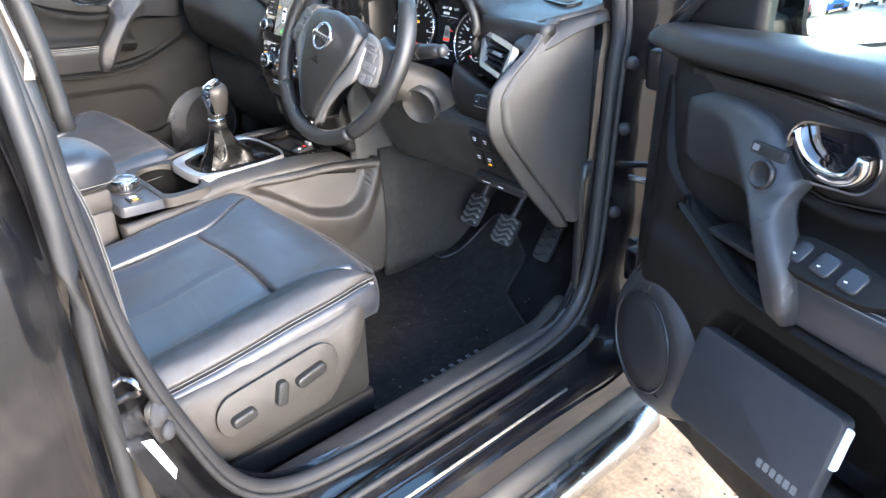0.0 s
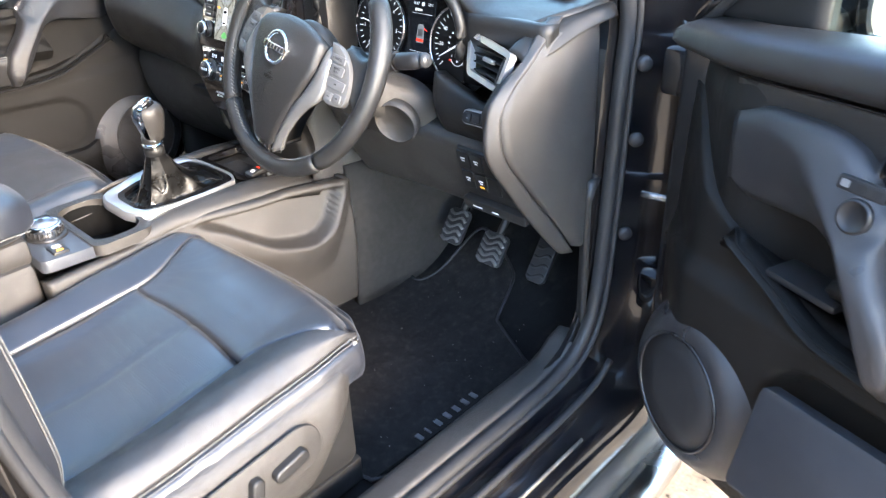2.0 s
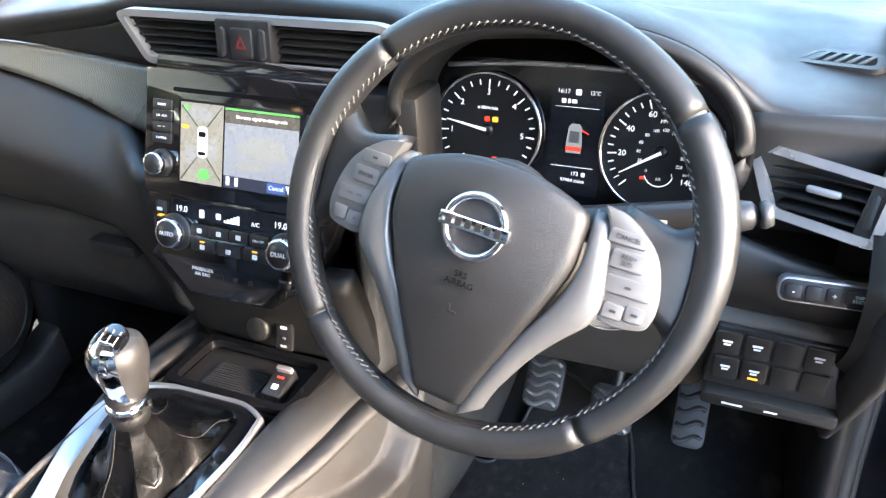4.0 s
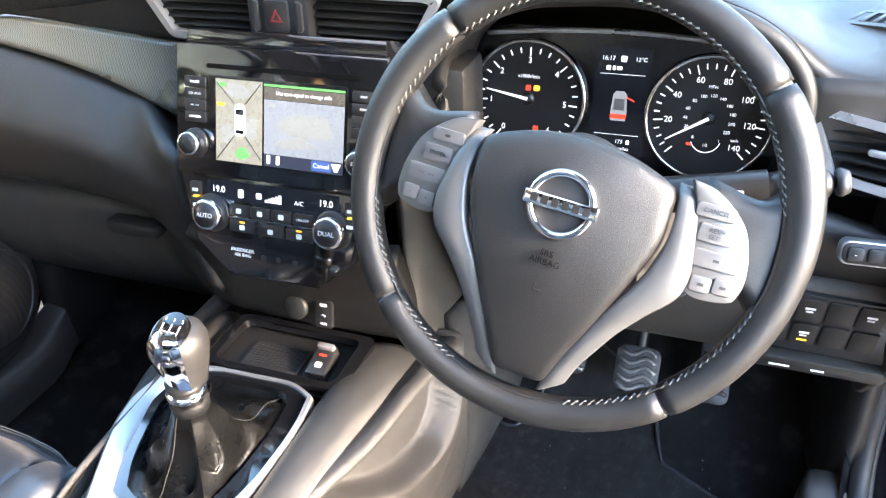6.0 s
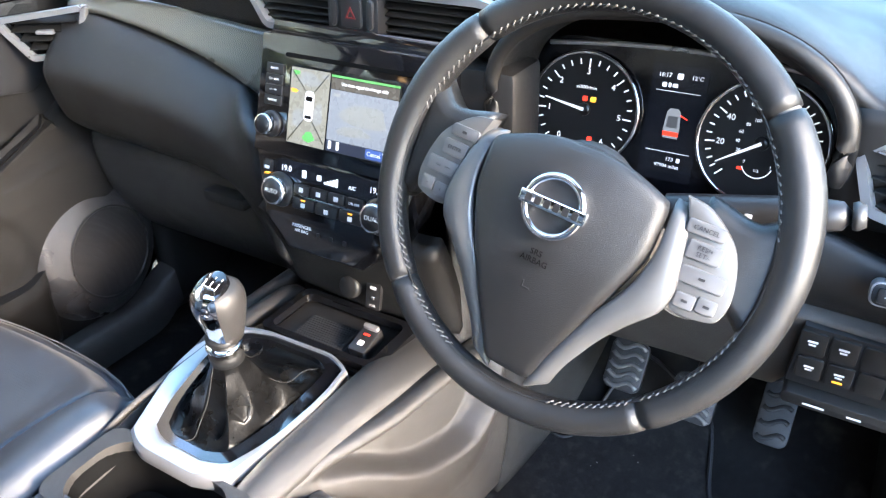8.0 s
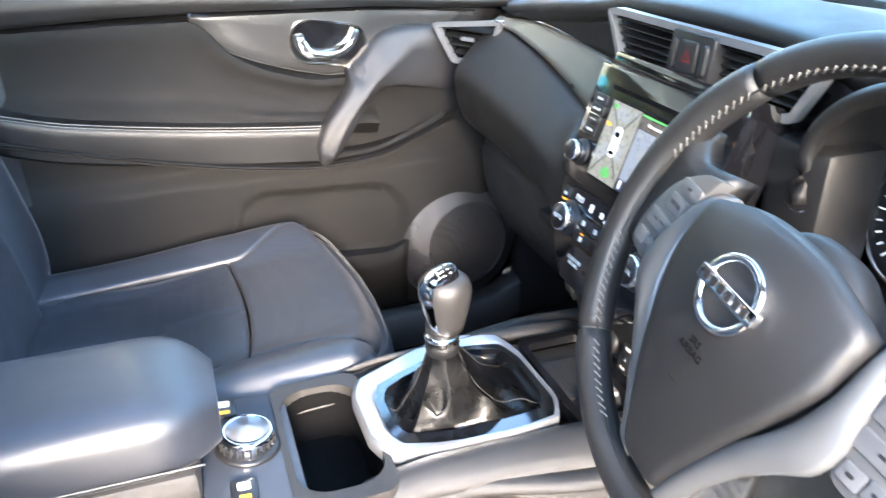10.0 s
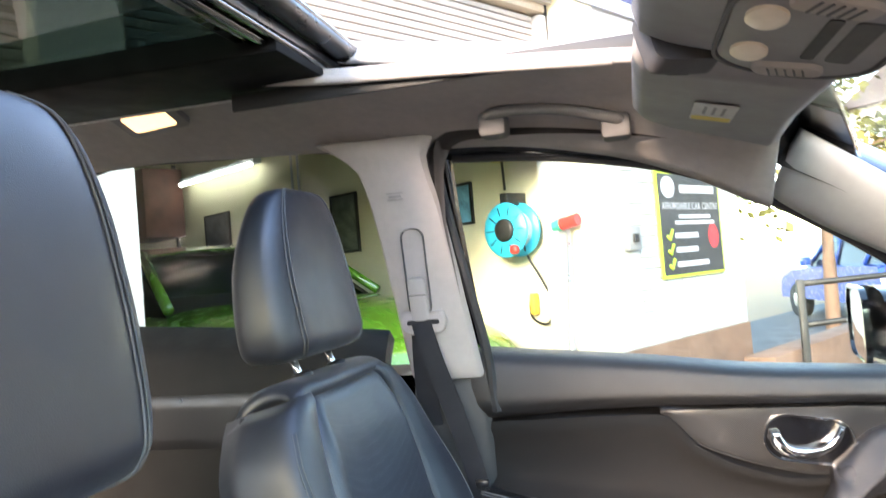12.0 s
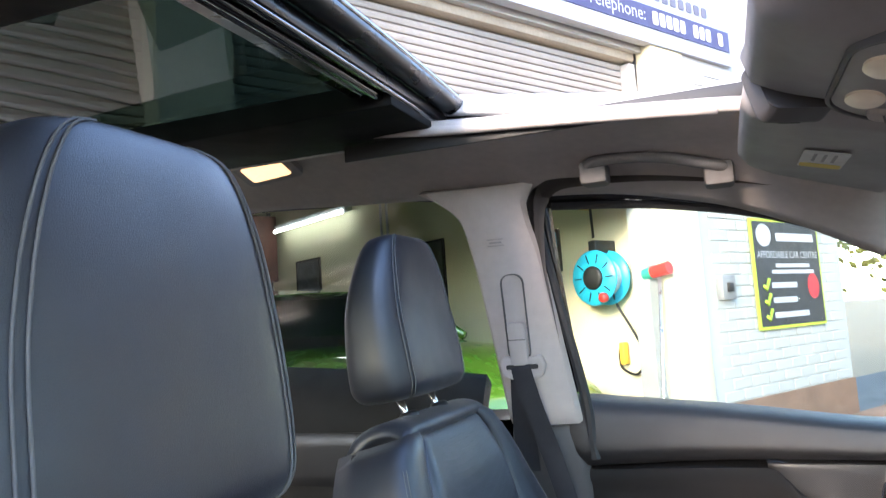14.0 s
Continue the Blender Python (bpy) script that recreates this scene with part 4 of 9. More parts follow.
scr = part("screen", plate(rounded(0.166, 0.098, 0.003, 3, 0.0095, -0.004), 0.0002, 0.0016, fr_), DISPLAY, cs, "lit navigation screen with parking camera view")
E_PALE = mat("screen_pale", (0.05, 0.05, 0.05), 0.3, emit=(0.78, 0.82, 0.80), emit_s=0.055, vary=0.25, vscale=40)
E_SKY = mat("screen_sky", (0.05, 0.05, 0.05), 0.3, emit=(0.66, 0.74, 0.86), emit_s=0.055, vary=0.3, vscale=30)
E_TAN = mat("screen_tan", (0.05, 0.05, 0.05), 0.3, emit=(0.80, 0.78, 0.62), emit_s=0.05, vary=0.3, vscale=40)
E_GREEN = mat("screen_green", (0.1, 0.3, 0.1), 0.3, emit=(0.16, 0.62, 0.12), emit_s=0.06)
E_BLUE = mat("screen_blue", (0.05, 0.1, 0.3), 0.3, emit=(0.10, 0.18, 0.50), emit_s=0.06)


def tile(cx, cy, w, h, m, name="picture", z=0.0020):
    return part(name, plate([(cx - w / 2, cy - h / 2), (cx + w / 2, cy - h / 2), (cx + w / 2, cy + h / 2), (cx - w / 2, cy + h / 2)], 0.0016, z, fr_), m, scr, smooth=False)


E_BROWN = mat("screen_brown", (0.03, 0.03, 0.03), 0.3, emit=(0.30, 0.26, 0.20), emit_s=0.045)
E_DARK = mat("screen_dark_blue", (0.02, 0.02, 0.03), 0.3, emit=(0.10, 0.12, 0.20), emit_s=0.03)
tile(-0.0405, -0.004, 0.060, 0.092, E_TAN, "top_view")
tile(0.0410, -0.006, 0.098, 0.060, E_SKY, "camera_view")
tile(0.0410, 0.0310, 0.098, 0.013, E_BROWN, "caption_bar")
tile(0.0410, 0.0395, 0.098, 0.0025, E_GREEN, "green_line", 0.0022)
tile(0.0410, -0.0430, 0.098, 0.0135, E_DARK, "key_bar")


def blob(cx, cy, w, h, m, name, z):
    """A soft-edged patch of the camera picture."""
    return part(name, plate([(cx + w / 2 * math.cos(a) * (1 + 0.18 * math.sin(3 * a + cx * 90)), cy + h / 2 * math.sin(a) * (1 + 0.15 * math.cos(2 * a + cy * 70))) for a in [2 * math.pi * k / 22 for k in range(22)]], 0.0020, z, fr_), m, scr, smooth=False)


blob(-0.036, -0.039, 0.018, 0.012, E_GREEN, "grass_patch", 0.0022)
blob(-0.064, 0.014, 0.011, 0.005, AMBER, "orange_patch", 0.0022)
blob(-0.042, 0.030, 0.034, 0.016, E_PALE, "pale_patch", 0.0021)
blob(-0.056, -0.018, 0.018, 0.022, E_PALE, "pale_patch", 0.0021)
blob(-0.024, -0.010, 0.014, 0.030, E_PALE, "pale_patch", 0.0021)
blob(0.046, -0.002, 0.066, 0.030, E_PALE, "pale_patch", 0.0022)
blob(0.030, -0.022, 0.050, 0.012, E_PALE, "pale_patch", 0.0022)
bars(scr, fr_, [(-0.062, 0.036, 0.009, 0.005)], E_GREEN, "green_mark", 0.0024)
bars(scr, fr_, [(-0.018, 0.036, 0.010, 0.004), (0.002, 0.018, 0.010, 0.004)], E_PALE, "print_bar", 0.0024)
cs_ = part("car_symbol", plate(rounded(0.0135, 0.036, 0.005, 4, -0.039, -0.002), 0.0020, 0.0026, fr_), LCD_W, scr, "white car seen from above")
part("symbol_glass", plate(rounded(0.0105, 0.006, 0.002, 3, -0.039, 0.007), 0.0026, 0.0029, fr_), DISPLAY, cs_, "dark windscreen of the symbol")
part("symbol_glass", plate(rounded(0.0105, 0.004, 0.0015, 3, -0.039, -0.015), 0.0026, 0.0029, fr_), DISPLAY, cs_, "dark rear window of the symbol")
for a in ((-0.069, 0.038, -0.046, 0.016), (-0.012, 0.040, -0.032, 0.016), (-0.069, -0.048, -0.046, -0.020), (-0.012, -0.044, -0.032, -0.020)):
    part("sight_line", tb([fr_ @ V((a[0], a[1], 0.0024)), fr_ @ V((a[2], a[3], 0.0024))], 0.0006, 5), DARK, scr)
words("Use turn signal to change side", 0.0056, fr_ @ Matrix.Translation((0.041, 0.0315, 0.0022)), LCD_W, scr)
bars(scr, fr_, [(0.064, -0.0425, 0.025, 0.0115)], E_BLUE, "cancel_key", 0.0022)
words("Cancel", 0.0072, fr_ @ Matrix.Translation((0.064, -0.0425, 0.0025)), LCD_W, scr)
for x in (-0.002, 0.010):
    part("car_symbol", plate(rounded(0.0045, 0.010, 0.001, 2, x, -0.042), 0.0016, 0.0024, fr_), LCD_W, scr)
part("car_symbol", plate([(0.080, -0.047), (0.084, -0.047), (0.088, -0.038), (0.076, -0.038)], 0.0016, 0.0024, fr_), LCD_W, scr)
for k, tx in enumerate(("RADIO", "CD  AUX", "<<  >>", "CAMERA")):
    bt = part("radio_key", plate(rounded(0.028, 0.0122, 0.0015, 2, -0.0985, 0.036 - k * 0.0130), 0.0, 0.0022, fr_, 0.001), SWITCH, cs, "black key")
    words(tx, 0.0040, fr_ @ Matrix.Translation((-0.0985, 0.036 - k * 0.0130, 0.0024)), WHITE, bt)
for k, tx in enumerate(("MAP", "NAV", "", "")):
    bt = part("radio_key", plate(rounded(0.028, 0.0122, 0.0015, 2, 0.1120, 0.036 - k * 0.0130), 0.0, 0.0022, fr_, 0.001), SWITCH, cs, "black key")
    if tx:
        words(tx, 0.0040, fr_ @ Matrix.Translation((0.1120, 0.036 - k * 0.0130, 0.0024)), WHITE, bt)


def knob(m, x, y, r, text="", parent=cs, ring=CHROME):
    c, ax = m @ V((x, y, 0)), m.to_3x3() @ V((0, 0, 1))
    bm = bmesh.new()
    lathe(bm, c, ax, [(r * 1.25, 0.0), (r * 1.25, 0.002), (r * 1.12, 0.004)], 36)
    b = part("knob", bm, SWITCH, parent, "round black knob with a chrome ring")
    bm = bmesh.new()
    lathe(bm, c, ax, [(r, 0.002), (r, 0.015), (r * 0.93, 0.018), (r * 0.80, 0.0175)], 36)
    part("chrome_ring", bm, ring, b, "chrome ring")
    bm = bmesh.new()
    lathe(bm, c, ax, [(r * 0.82, 0.01), (r * 0.80, 0.0182), (r * 0.1, 0.0186)], 36)
    part("knob_face", bm, SWITCH, b)
    if text:
        words(text, r * 0.42, m @ Matrix.Translation((x, y, 0.0188)), WHITE, b)


knob(fr_, -0.0985, -0.033, 0.0135)
knob(fr_, 0.1125, -0.033, 0.0135, "ENT")
fa = frame_of((0.008, 0.128, 0.930), (0, -1, 0.30))
part("climate_fascia", plate([(-0.124, 0.052), (-0.104, -0.030), (-0.060, -0.068), (0.060, -0.068), (0.104, -0.030), (0.124, 0.052)], -0.06, 0.0, fa, 0.004), GLOSS, cs, "glossy black climate control fascia")
lcd = part("climate_display", plate(rounded(0.172, 0.022, 0.003, 3, 0, 0.036), 0.0002, 0.0016, fa), mat("lcd_dark_blue", (0.010, 0.011, 0.016), 0.2), cs, "dark climate display with white figures")
words("19.0", 0.0105, fa @ Matrix.Translation((-0.070, 0.036, 0.002)), LCD_W, lcd)
words("19.0", 0.0105, fa @ Matrix.Translation((0.070, 0.036, 0.002)), LCD_W, lcd)
words("A/C", 0.007, fa @ Matrix.Translation((0.036, 0.032, 0.002)), LCD_W, lcd)
for k in range(5):
    part("fan_bar", plate([(-0.008 + k * 0.0045, 0.028), (-0.0045 + k * 0.0045, 0.028), (-0.0045 + k * 0.0045, 0.031 + k * 0.0018), (-0.008 + k * 0.0045, 0.031 + k * 0.0018)], 0.0016, 0.0022, fa), LCD_W, lcd, smooth=False)
bars(lcd, fa, [(-0.016, 0.034, 0.007, 0.007), (-0.040, 0.034, 0.007, 0.010)], LCD_W, "symbol", 0.0022)
knob(fa, -0.079, 0.0065, 0.0185, "AUTO")
knob(fa, 0.079, 0.0065, 0.0185, "DUAL")
for k, tx in enumerate(("", "", "", "ON-OFF")):
    bt = part("climate_key", plate(rounded(0.026, 0.014, 0.002, 2, -0.042 + k * 0.028, 0.0135), 0.0, 0.004, fa, 0.001), SWITCH, cs, "black key")
    if tx:
        words(tx, 0.0045, fa @ Matrix.Translation((-0.042 + k * 0.028, 0.0135, 0.0042)), WHITE, bt)
    else:
        bars(bt, fa, [(-0.042 + k * 0.028, 0.0135, 0.007, 0.006)], WHITE, "symbol", 0.0044)
part("chrome_line", plate(rounded(0.112, 0.0016, 0.0007, 2, 0, 0.0052), 0.0, 0.0035, fa), CHROME, cs)
for k in range(3):
    bt = part("climate_key", plate(rounded(0.035, 0.015, 0.002, 2, -0.0375 + k * 0.0375, -0.0045), 0.0, 0.004, fa, 0.001), SWITCH, cs, "black key")
    bars(bt, fa, [(-0.0375 + k * 0.0375, -0.006, 0.007, 0.006)], WHITE, "symbol", 0.0044)
    if k != 1:
        bars(bt, fa, [(-0.0375 + k * 0.0375, 0.0005, 0.007, 0.002)], AMBER, "tell_tale", 0.0045)
for sx in (-1, 1):
    for j in range(2):
        bt = part("climate_key", plate(rounded(0.014, 0.016, 0.002, 2, sx * 0.101, 0.034 - j * 0.018), 0.0, 0.004, fa, 0.001), SWITCH, cs, "black key")
        bars(bt, fa, [(sx * 0.101, 0.032 - j * 0.018, 0.008, 0.004)], WHITE, "symbol", 0.0044)
    bars(cs, fa, [(sx * 0.101, 0.024, 0.007, 0.002)], AMBER, "tell_tale", 0.0045)
words("PASSENGER\nAIR BAG", 0.0060, fa @ Matrix.Translation((-0.040, -0.038, 0.0006)), WHITE, cs)
bars(cs, fa, [(-0.012, -0.040, 0.006, 0.006), (0.008, -0.040, 0.006, 0.006), (0.030, -0.040, 0.006, 0.006)], SWITCH, "dark_symbol", 0.0008)
# surround that flows down into the console
def apron(u, v):
    x = lerp(-0.135, 0.150, u)
    z = lerp(0.885, 0.735, v)
    return x, lerp(0.130, 0.185, v ** 0.8) + 0.02 * abs(u - 0.5), z


part("lower_apron", puff(apron, 16, 12, 0.004, 0.03, (0, -1, 0)), DASH, cs, "dark panel below the climate controls")


def stack_side(u, v):
    y = lerp(0.200, 0.60, u)
    return lerp(0.148, 0.205, u) + 0.010 * math.sin(math.pi * u), y, lerp(0.960, 0.690 - 0.03 * u, v)


part("side_trim", puff(stack_side, 20, 14, 0.004, 0.012, (1, 0, 0)), HARD, cs, "grained side of the centre stack")
mu = frame_of((0.015, 0.168, 0.785), (0, -1, 0.25))
us = part("socket_plate", plate(rounded(0.024, 0.044, 0.003, 3, 0.022, 0), 0.0, 0.006, mu, 0.001), SWITCH, cs, "black socket plate")
bars(us, mu, [(0.022, 0.010, 0.010, 0.004)], WHITE, "symbol", 0.0066)
words("AUX", 0.005, mu @ Matrix.Translation((0.022, -0.016, 0.0062)), WHITE, us)
bm = bmesh.new()
lathe(bm, mu @ V((0.022, -0.005, 0.006)), mu.to_3x3() @ V((0, 0, 1)), [(0.003, 0), (0.003, 0.001), (0.001, 0.0011)], 14)
part("aux_jack", bm, CHROME, us)
bm = bmesh.new()
lathe(bm, mu @ V((-0.018, 0.0, 0.0)), mu.to_3x3() @ V((0, 0, 1)), [(0.017, 0), (0.017, 0.007), (0.014, 0.010)], 28)
part("power_socket", bm, DARK, cs, "capped power socket")

# ---------------------------------------------------------------- steering wheel and column
WC, TILT_W = V((0.367, 0.046, 1.062)), radians(25)
wx, wn_, wu = V((1, 0, 0)), V((0, -math.cos(TILT_W), math.sin(TILT_W))), V((0, math.sin(TILT_W), math.cos(TILT_W)))
WM = Matrix.Translation(WC) @ Matrix((wx, wu, wn_)).transposed().to_4x4() @ Matrix.Rotation(radians(-9.5), 4, "Z")
wx, wu = WM.to_3x3() @ V((1, 0, 0)), WM.to_3x3() @ V((0, 1, 0))      # the wheel stands a little turned
#     # x right, y up the wheel, z to the driver
sw = thing("steering_wheel", tuple(WC), "three-spoke black leather steering wheel with silver spokes", "steering wheel")
R, RXO, RYO = 0.1815, -0.004, -0.006


def rim_pts(a0, a1, n):
    return [WM @ V((RXO + R * math.cos(radians(lerp(a0, a1, i / n))), RYO + R * math.sin(radians(lerp(a0, a1, i / n))), 0)) for i in range(n + 1)]


def rim_r(a):
    """Thicker at the grips beside the spokes."""
    g = math.exp(-(((a % 360) - 25) / 22) ** 2) + math.exp(-(((a % 360) - 155) / 22) ** 2)
    return 0.0148 + 0.0018 * g


JOINTS = [45, 138, 224, 313]
for i, a in enumerate(JOINTS):
    b = JOINTS[(i + 1) % len(JOINTS)] + (360 if i == len(JOINTS) - 1 else 0)
    n = max(int((b - a) / 3), 4)
    pts = rim_pts(a + 0.35, b - 0.35, n)
    rs = [rim_r(lerp(a, b, k / n)) * (0.93 if k in (0, n) else 1) for k in range(n + 1)]
    part("rim_section", tube(bmesh.new(), pts, rs, 20, up=wn_, flat=(1.05, 1.0)), RIM, sw, "black leather rim section")
bm = bmesh.new()
tube(bm, rim_pts(0, 357, 119), 0.0125, 12, True, up=wn_)
part("rim_core", bm, STITCH, sw, "pale joints between the leather sections")
for k in range(150):      # crossed lacing on the inner side of the rim
    a = lerp(48, 400, k / 149)
    if any(abs((a - j + 180) % 360 - 180) < 1.5 for j in JOINTS) or abs((a - 268 + 180) % 360 - 180) < 17 or abs((a + 180) % 360 - 180) < 13 or abs(a - 180) < 13:
        continue
    r_in = R - rim_r(a) * 0.80
    p = WM @ V((RXO + r_in * math.cos(radians(a)), RYO + r_in * math.sin(radians(a)), 0.0108))
    q = WM @ V((RXO + (r_in - 0.0022) * math.cos(radians(a + 1.9)), RYO + (r_in - 0.0022) * math.sin(radians(a + 1.9)), 0.0064))
    part("stitch", tb([p, q], 0.0009, 5), STITCH, sw)
part("lacing_seam", tube(bmesh.new(), [WM @ V((RXO + (R - rim_r(a) * 0.835) * math.cos(radians(a)), RYO + (R - rim_r(a) * 0.835) * math.sin(radians(a)), 0.0084)) for a in range(0, 360, 3)], 0.0012, 6, True), DARK, sw, "dark seam under the lacing")
# hub pad
def hub(u, v):
    k = lerp(-1, 1, u)
    y = lerp(-0.161, 0.056 - 0.020 * abs(k) ** 2.5, v)
    w = interp(y, [-0.161, -0.13, -0.09, -0.047, -0.004, 0.025, 0.045, 0.056], [0.024, 0.035, 0.053, 0.071, 0.0835, 0.083, 0.076, 0.070])
    x = k * w
    z = 0.026 + 0.024 * math.cos(math.pi / 2 * min(abs(x) / 0.12, 1)) - 5.0 * max(y - 0.01, 0) ** 2 - 1.15 * min(y, 0) ** 2
    return WM @ V((x, y, z))


part("airbag_pad", puff(hub, 36, 36, 0.012, 0.05, wn_), PAD, sw, "grained dark airbag cover")
em = frame_of(WM @ V((0, -0.002, 0.0505)), wn_, wu)
bm = bmesh.new()
tube(bm, [em @ V((0.0245 * math.cos(2 * math.pi * i / 48), 0.0245 * math.sin(2 * math.pi * i / 48), 0.002)) for i in range(48)], 0.0034, 10, True, up=wn_)
badge = part("badge_ring", bm, CHROME, sw, "chrome ring badge with a cross bar")
part("badge_bar", plate(rounded(0.060, 0.0115, 0.002, 3), 0.0, 0.006, em, 0.0015), CHROME, badge, "chrome bar")
bars(badge, em, [(-0.021 + 0.0084 * k, 0, 0.0055, 0.0065) for k in range(6)], SWITCH, "dark_mark", 0.0066)
words("SRS\nAIRBAG", 0.0072, frame_of(WM @ V((0.0, -0.046, 0.0496)), wn_ + wu * -0.10, wu), MATT, sw)
bars(sw, frame_of(WM @ V((0.0, -0.074, 0.0458)), wn_ + wu * -0.16, wu), [(0, 0, 0.008, 0.0015), (-0.003, 0.003, 0.0015, 0.006)], DARK, "horn_mark", 0.0006)
SPY = [0.050, 0.03, 0.0, -0.03, -0.047, -0.07, -0.097, -0.13, -0.165]
SPI = [0.080, 0.087, 0.0895, 0.084, 0.077, 0.064, 0.0505, 0.0365, 0.0245]
SPO = [0.088, 0.098, 0.105, 0.110, 0.107, 0.088, 0.068, 0.052, 0.042]
for sx in (-1, 1):
    def spoke(u, v):
        """Silver arm round the pad, from the controls down to the lower rim."""
        y = lerp(0.040, -0.167, v)
        a, b = interp(-y, [-k for k in SPY], SPI) - 0.008, interp(-y, [-k for k in SPY], SPO)
        z = interp(v, [0, 0.08, 0.25, 0.45, 0.7, 1], [0.006, 0.020, 0.027, 0.029, 0.022, 0.008]) + 0.005 * math.sin(math.pi * u) + 0.004 * (1 - u)
        return WM @ V((sx * lerp(a, b, u), y - 0.012 * u * sstep(0.7, 1.0, v) * -1, z))
    part("spoke", puff(spoke, 12, 36, 0.004, 0.014, wn_), SILVER, sw, "satin silver spoke")

    def arm(u, v):
        x = lerp(0.100, 0.174, u)
        y = lerp(-0.050, 0.040, v) * interp(u, [0, 0.55, 1], [1.0, 0.80, 1.35]) + 0.004
        return WM @ V((sx * x, y + 0.004, interp(u, [0, 0.5, 1], [0.010, 0.010, 0.004])))
    part("spoke_arm", puff(arm, 14, 12, 0.010, 0.02, wn_), RIM, sw, "black arm to the rim")
    fb = frame_of(WM @ V((sx * 0.112, 0.0, 0.0215)), wn_ + wx * (0.14 * sx), wu)
    o = [(-0.024, 0.043), (-0.006, 0.040), (0.012, 0.029), (0.026, 0.014), (0.035, -0.012), (0.035, -0.033), (0.026, -0.043), (-0.004, -0.043), (-0.009, -0.013), (-0.015, 0.020)]
    oo = [(sx * a, b) for a, b in o]
    oo = [(p.x, p.y) for p in smooth_path([V((a, b, 0)) for a, b in oo + oo[:1]], 5)][:-1]
    bp_ = part("button_plate", plate(oo, -0.012, 0.0010, fb, 0.002), SILVER, sw, "silver control plate")
    keys = [(-0.001, 0.0235, 0.030, 0.0110, "CANCEL"), (0.004, 0.0070, 0.027, 0.0145, "RES/+\nSET/-"), (0.0100, -0.0125, 0.036, 0.0140, ""), (0.0045, -0.0330, 0.0160, 0.0125, ""), (0.0210, -0.0310, 0.0150, 0.0125, "")] if sx > 0 else \
           [(0.001, 0.0225, 0.030, 0.0110, ""), (-0.004, 0.0060, 0.027, 0.0140, "ENTER"), (-0.0100, -0.0130, 0.036, 0.0140, "<<   >>"), (-0.0210, -0.0315, 0.0150, 0.0125, "-"), (-0.0045, -0.0335, 0.0160, 0.0125, "+")]
    for kx, ky, w, h, tx in keys:
        b = part("wheel_button", plate(rounded(w, h, 0.0022, 3, kx, ky), 0.0, 0.0032, fb, 0.0009), BUTTON, bp_, "pale silver button")
        if tx:
            words(tx, 0.0052, fb @ Matrix.Translation((kx, ky, 0.0034)), SWITCH, b)
        else:
            bars(b, fb, [(kx, ky, 0.005, 0.0022)], SWITCH, "symbol", 0.0036)

part("hub_back", lathe(bmesh.new(), WC - wn_ * 0.05, wn_, [(0.040, 0), (0.050, 0.02), (0.055, 0.045), (0.05, 0.06)], 32), DARK, sw, "dark back of the hub")

col = thing("steering_column", (0.40, 0.16, 0.95), "dark plastic steering column shroud with round key cover", "steering column")
# shroud: sections from behind the wheel to the dashboard
rings = []
for k in range(9):
    t = k / 8
    c = WC + V((0, 0.050, -0.055)).lerp(V((0.0, 0.200, -0.128)), t)
    w, h = lerp(0.055, 0.110, t ** 0.8), lerp(0.036, 0.070, t)
    ring = []
    for j in range(32):
        a = 2 * math.pi * j / 32
        ring.append(c + V((math.copysign(abs(math.cos(a)) ** 0.7, math.cos(a)) * w, 0, math.copysign(abs(math.sin(a)) ** 0.7, math.sin(a)) * h - 0.02 * t)))
    rings.append(ring)
bm = bmesh.new()
loft(bm, rings)
part("shroud", bm, HARD, col, "grained plastic shroud")
mk = frame_of((0.4527, 0.1645, 0.9318), (0.30, -0.92, -0.25))
bm = bmesh.new()
lathe(bm, mk @ V((0, 0, -0.01)), mk.to_3x3() @ V((0, 0, 1)), [(0.040, 0), (0.040, 0.016), (0.037, 0.020), (0.036, 0.017), (0.001, 0.0165)], 40)
part("round_cover", bm, HARD, col, "round blank cover")
part("cover_ring", tb([mk @ V((0.0375 * math.cos(i * math.pi / 24), 0.0375 * math.sin(i * math.pi / 24), 0.0085)) for i in range(48)], 0.0016, 8, True), HARD, col, "thin pale ring")
SWITCH_G = mat("grey_stalk_tip", (0.035, 0.035, 0.035), 0.4)
for sx in (1, -1):
    st = thing("column_stalk", (0.37 + sx * 0.1, 0.11, 1.06), "black plastic column stalk with a knurled end", "stalk", "column stalks")
    a, b = V((0.37 + sx * 0.06, 0.10, 1.045)), V((0.37 + sx * 0.205, 0.116, 1.070))
    bm = bmesh.new()
    cyl(bm, a, a.lerp(b, 0.62), 0.0165, 0.0155, 20)
    part("stalk_arm", bm, SWITCH, st)
    bm = bmesh.new()
    lathe(bm, a.lerp(b, 0.62), b - a, [(0.0125, 0), (0.0135, 0.01), (0.0135, 0.034), (0.0115, 0.046), (0.004, 0.052)], 22)
    part("stalk_end", bm, SWITCH, st, "turning end")
    bm = bmesh.new()
    lathe(bm, b - (b - a).normalized() * 0.004, b - a, [(0.011, 0), (0.012, 0.004), (0.009, 0.010)], 20)
    part("stalk_cap", bm, SWITCH_G, st, "pale tip")
    ms = frame_of(a.lerp(b, 0.36), (0, -1, 0.25))
    if sx > 0:
        words("OFF\nAUTO", 0.0062, ms @ Matrix.Translation((-0.006, 0.0, 0.0166)), WHITE, st)
        bars(st, ms @ Matrix.Translation((0, 0, 0.0148)), [(0.016, 0.004, 0.006, 0.004), (0.016, -0.004, 0.006, 0.004)], WHITE, "symbol", 0.0014)
bm = bmesh.new()
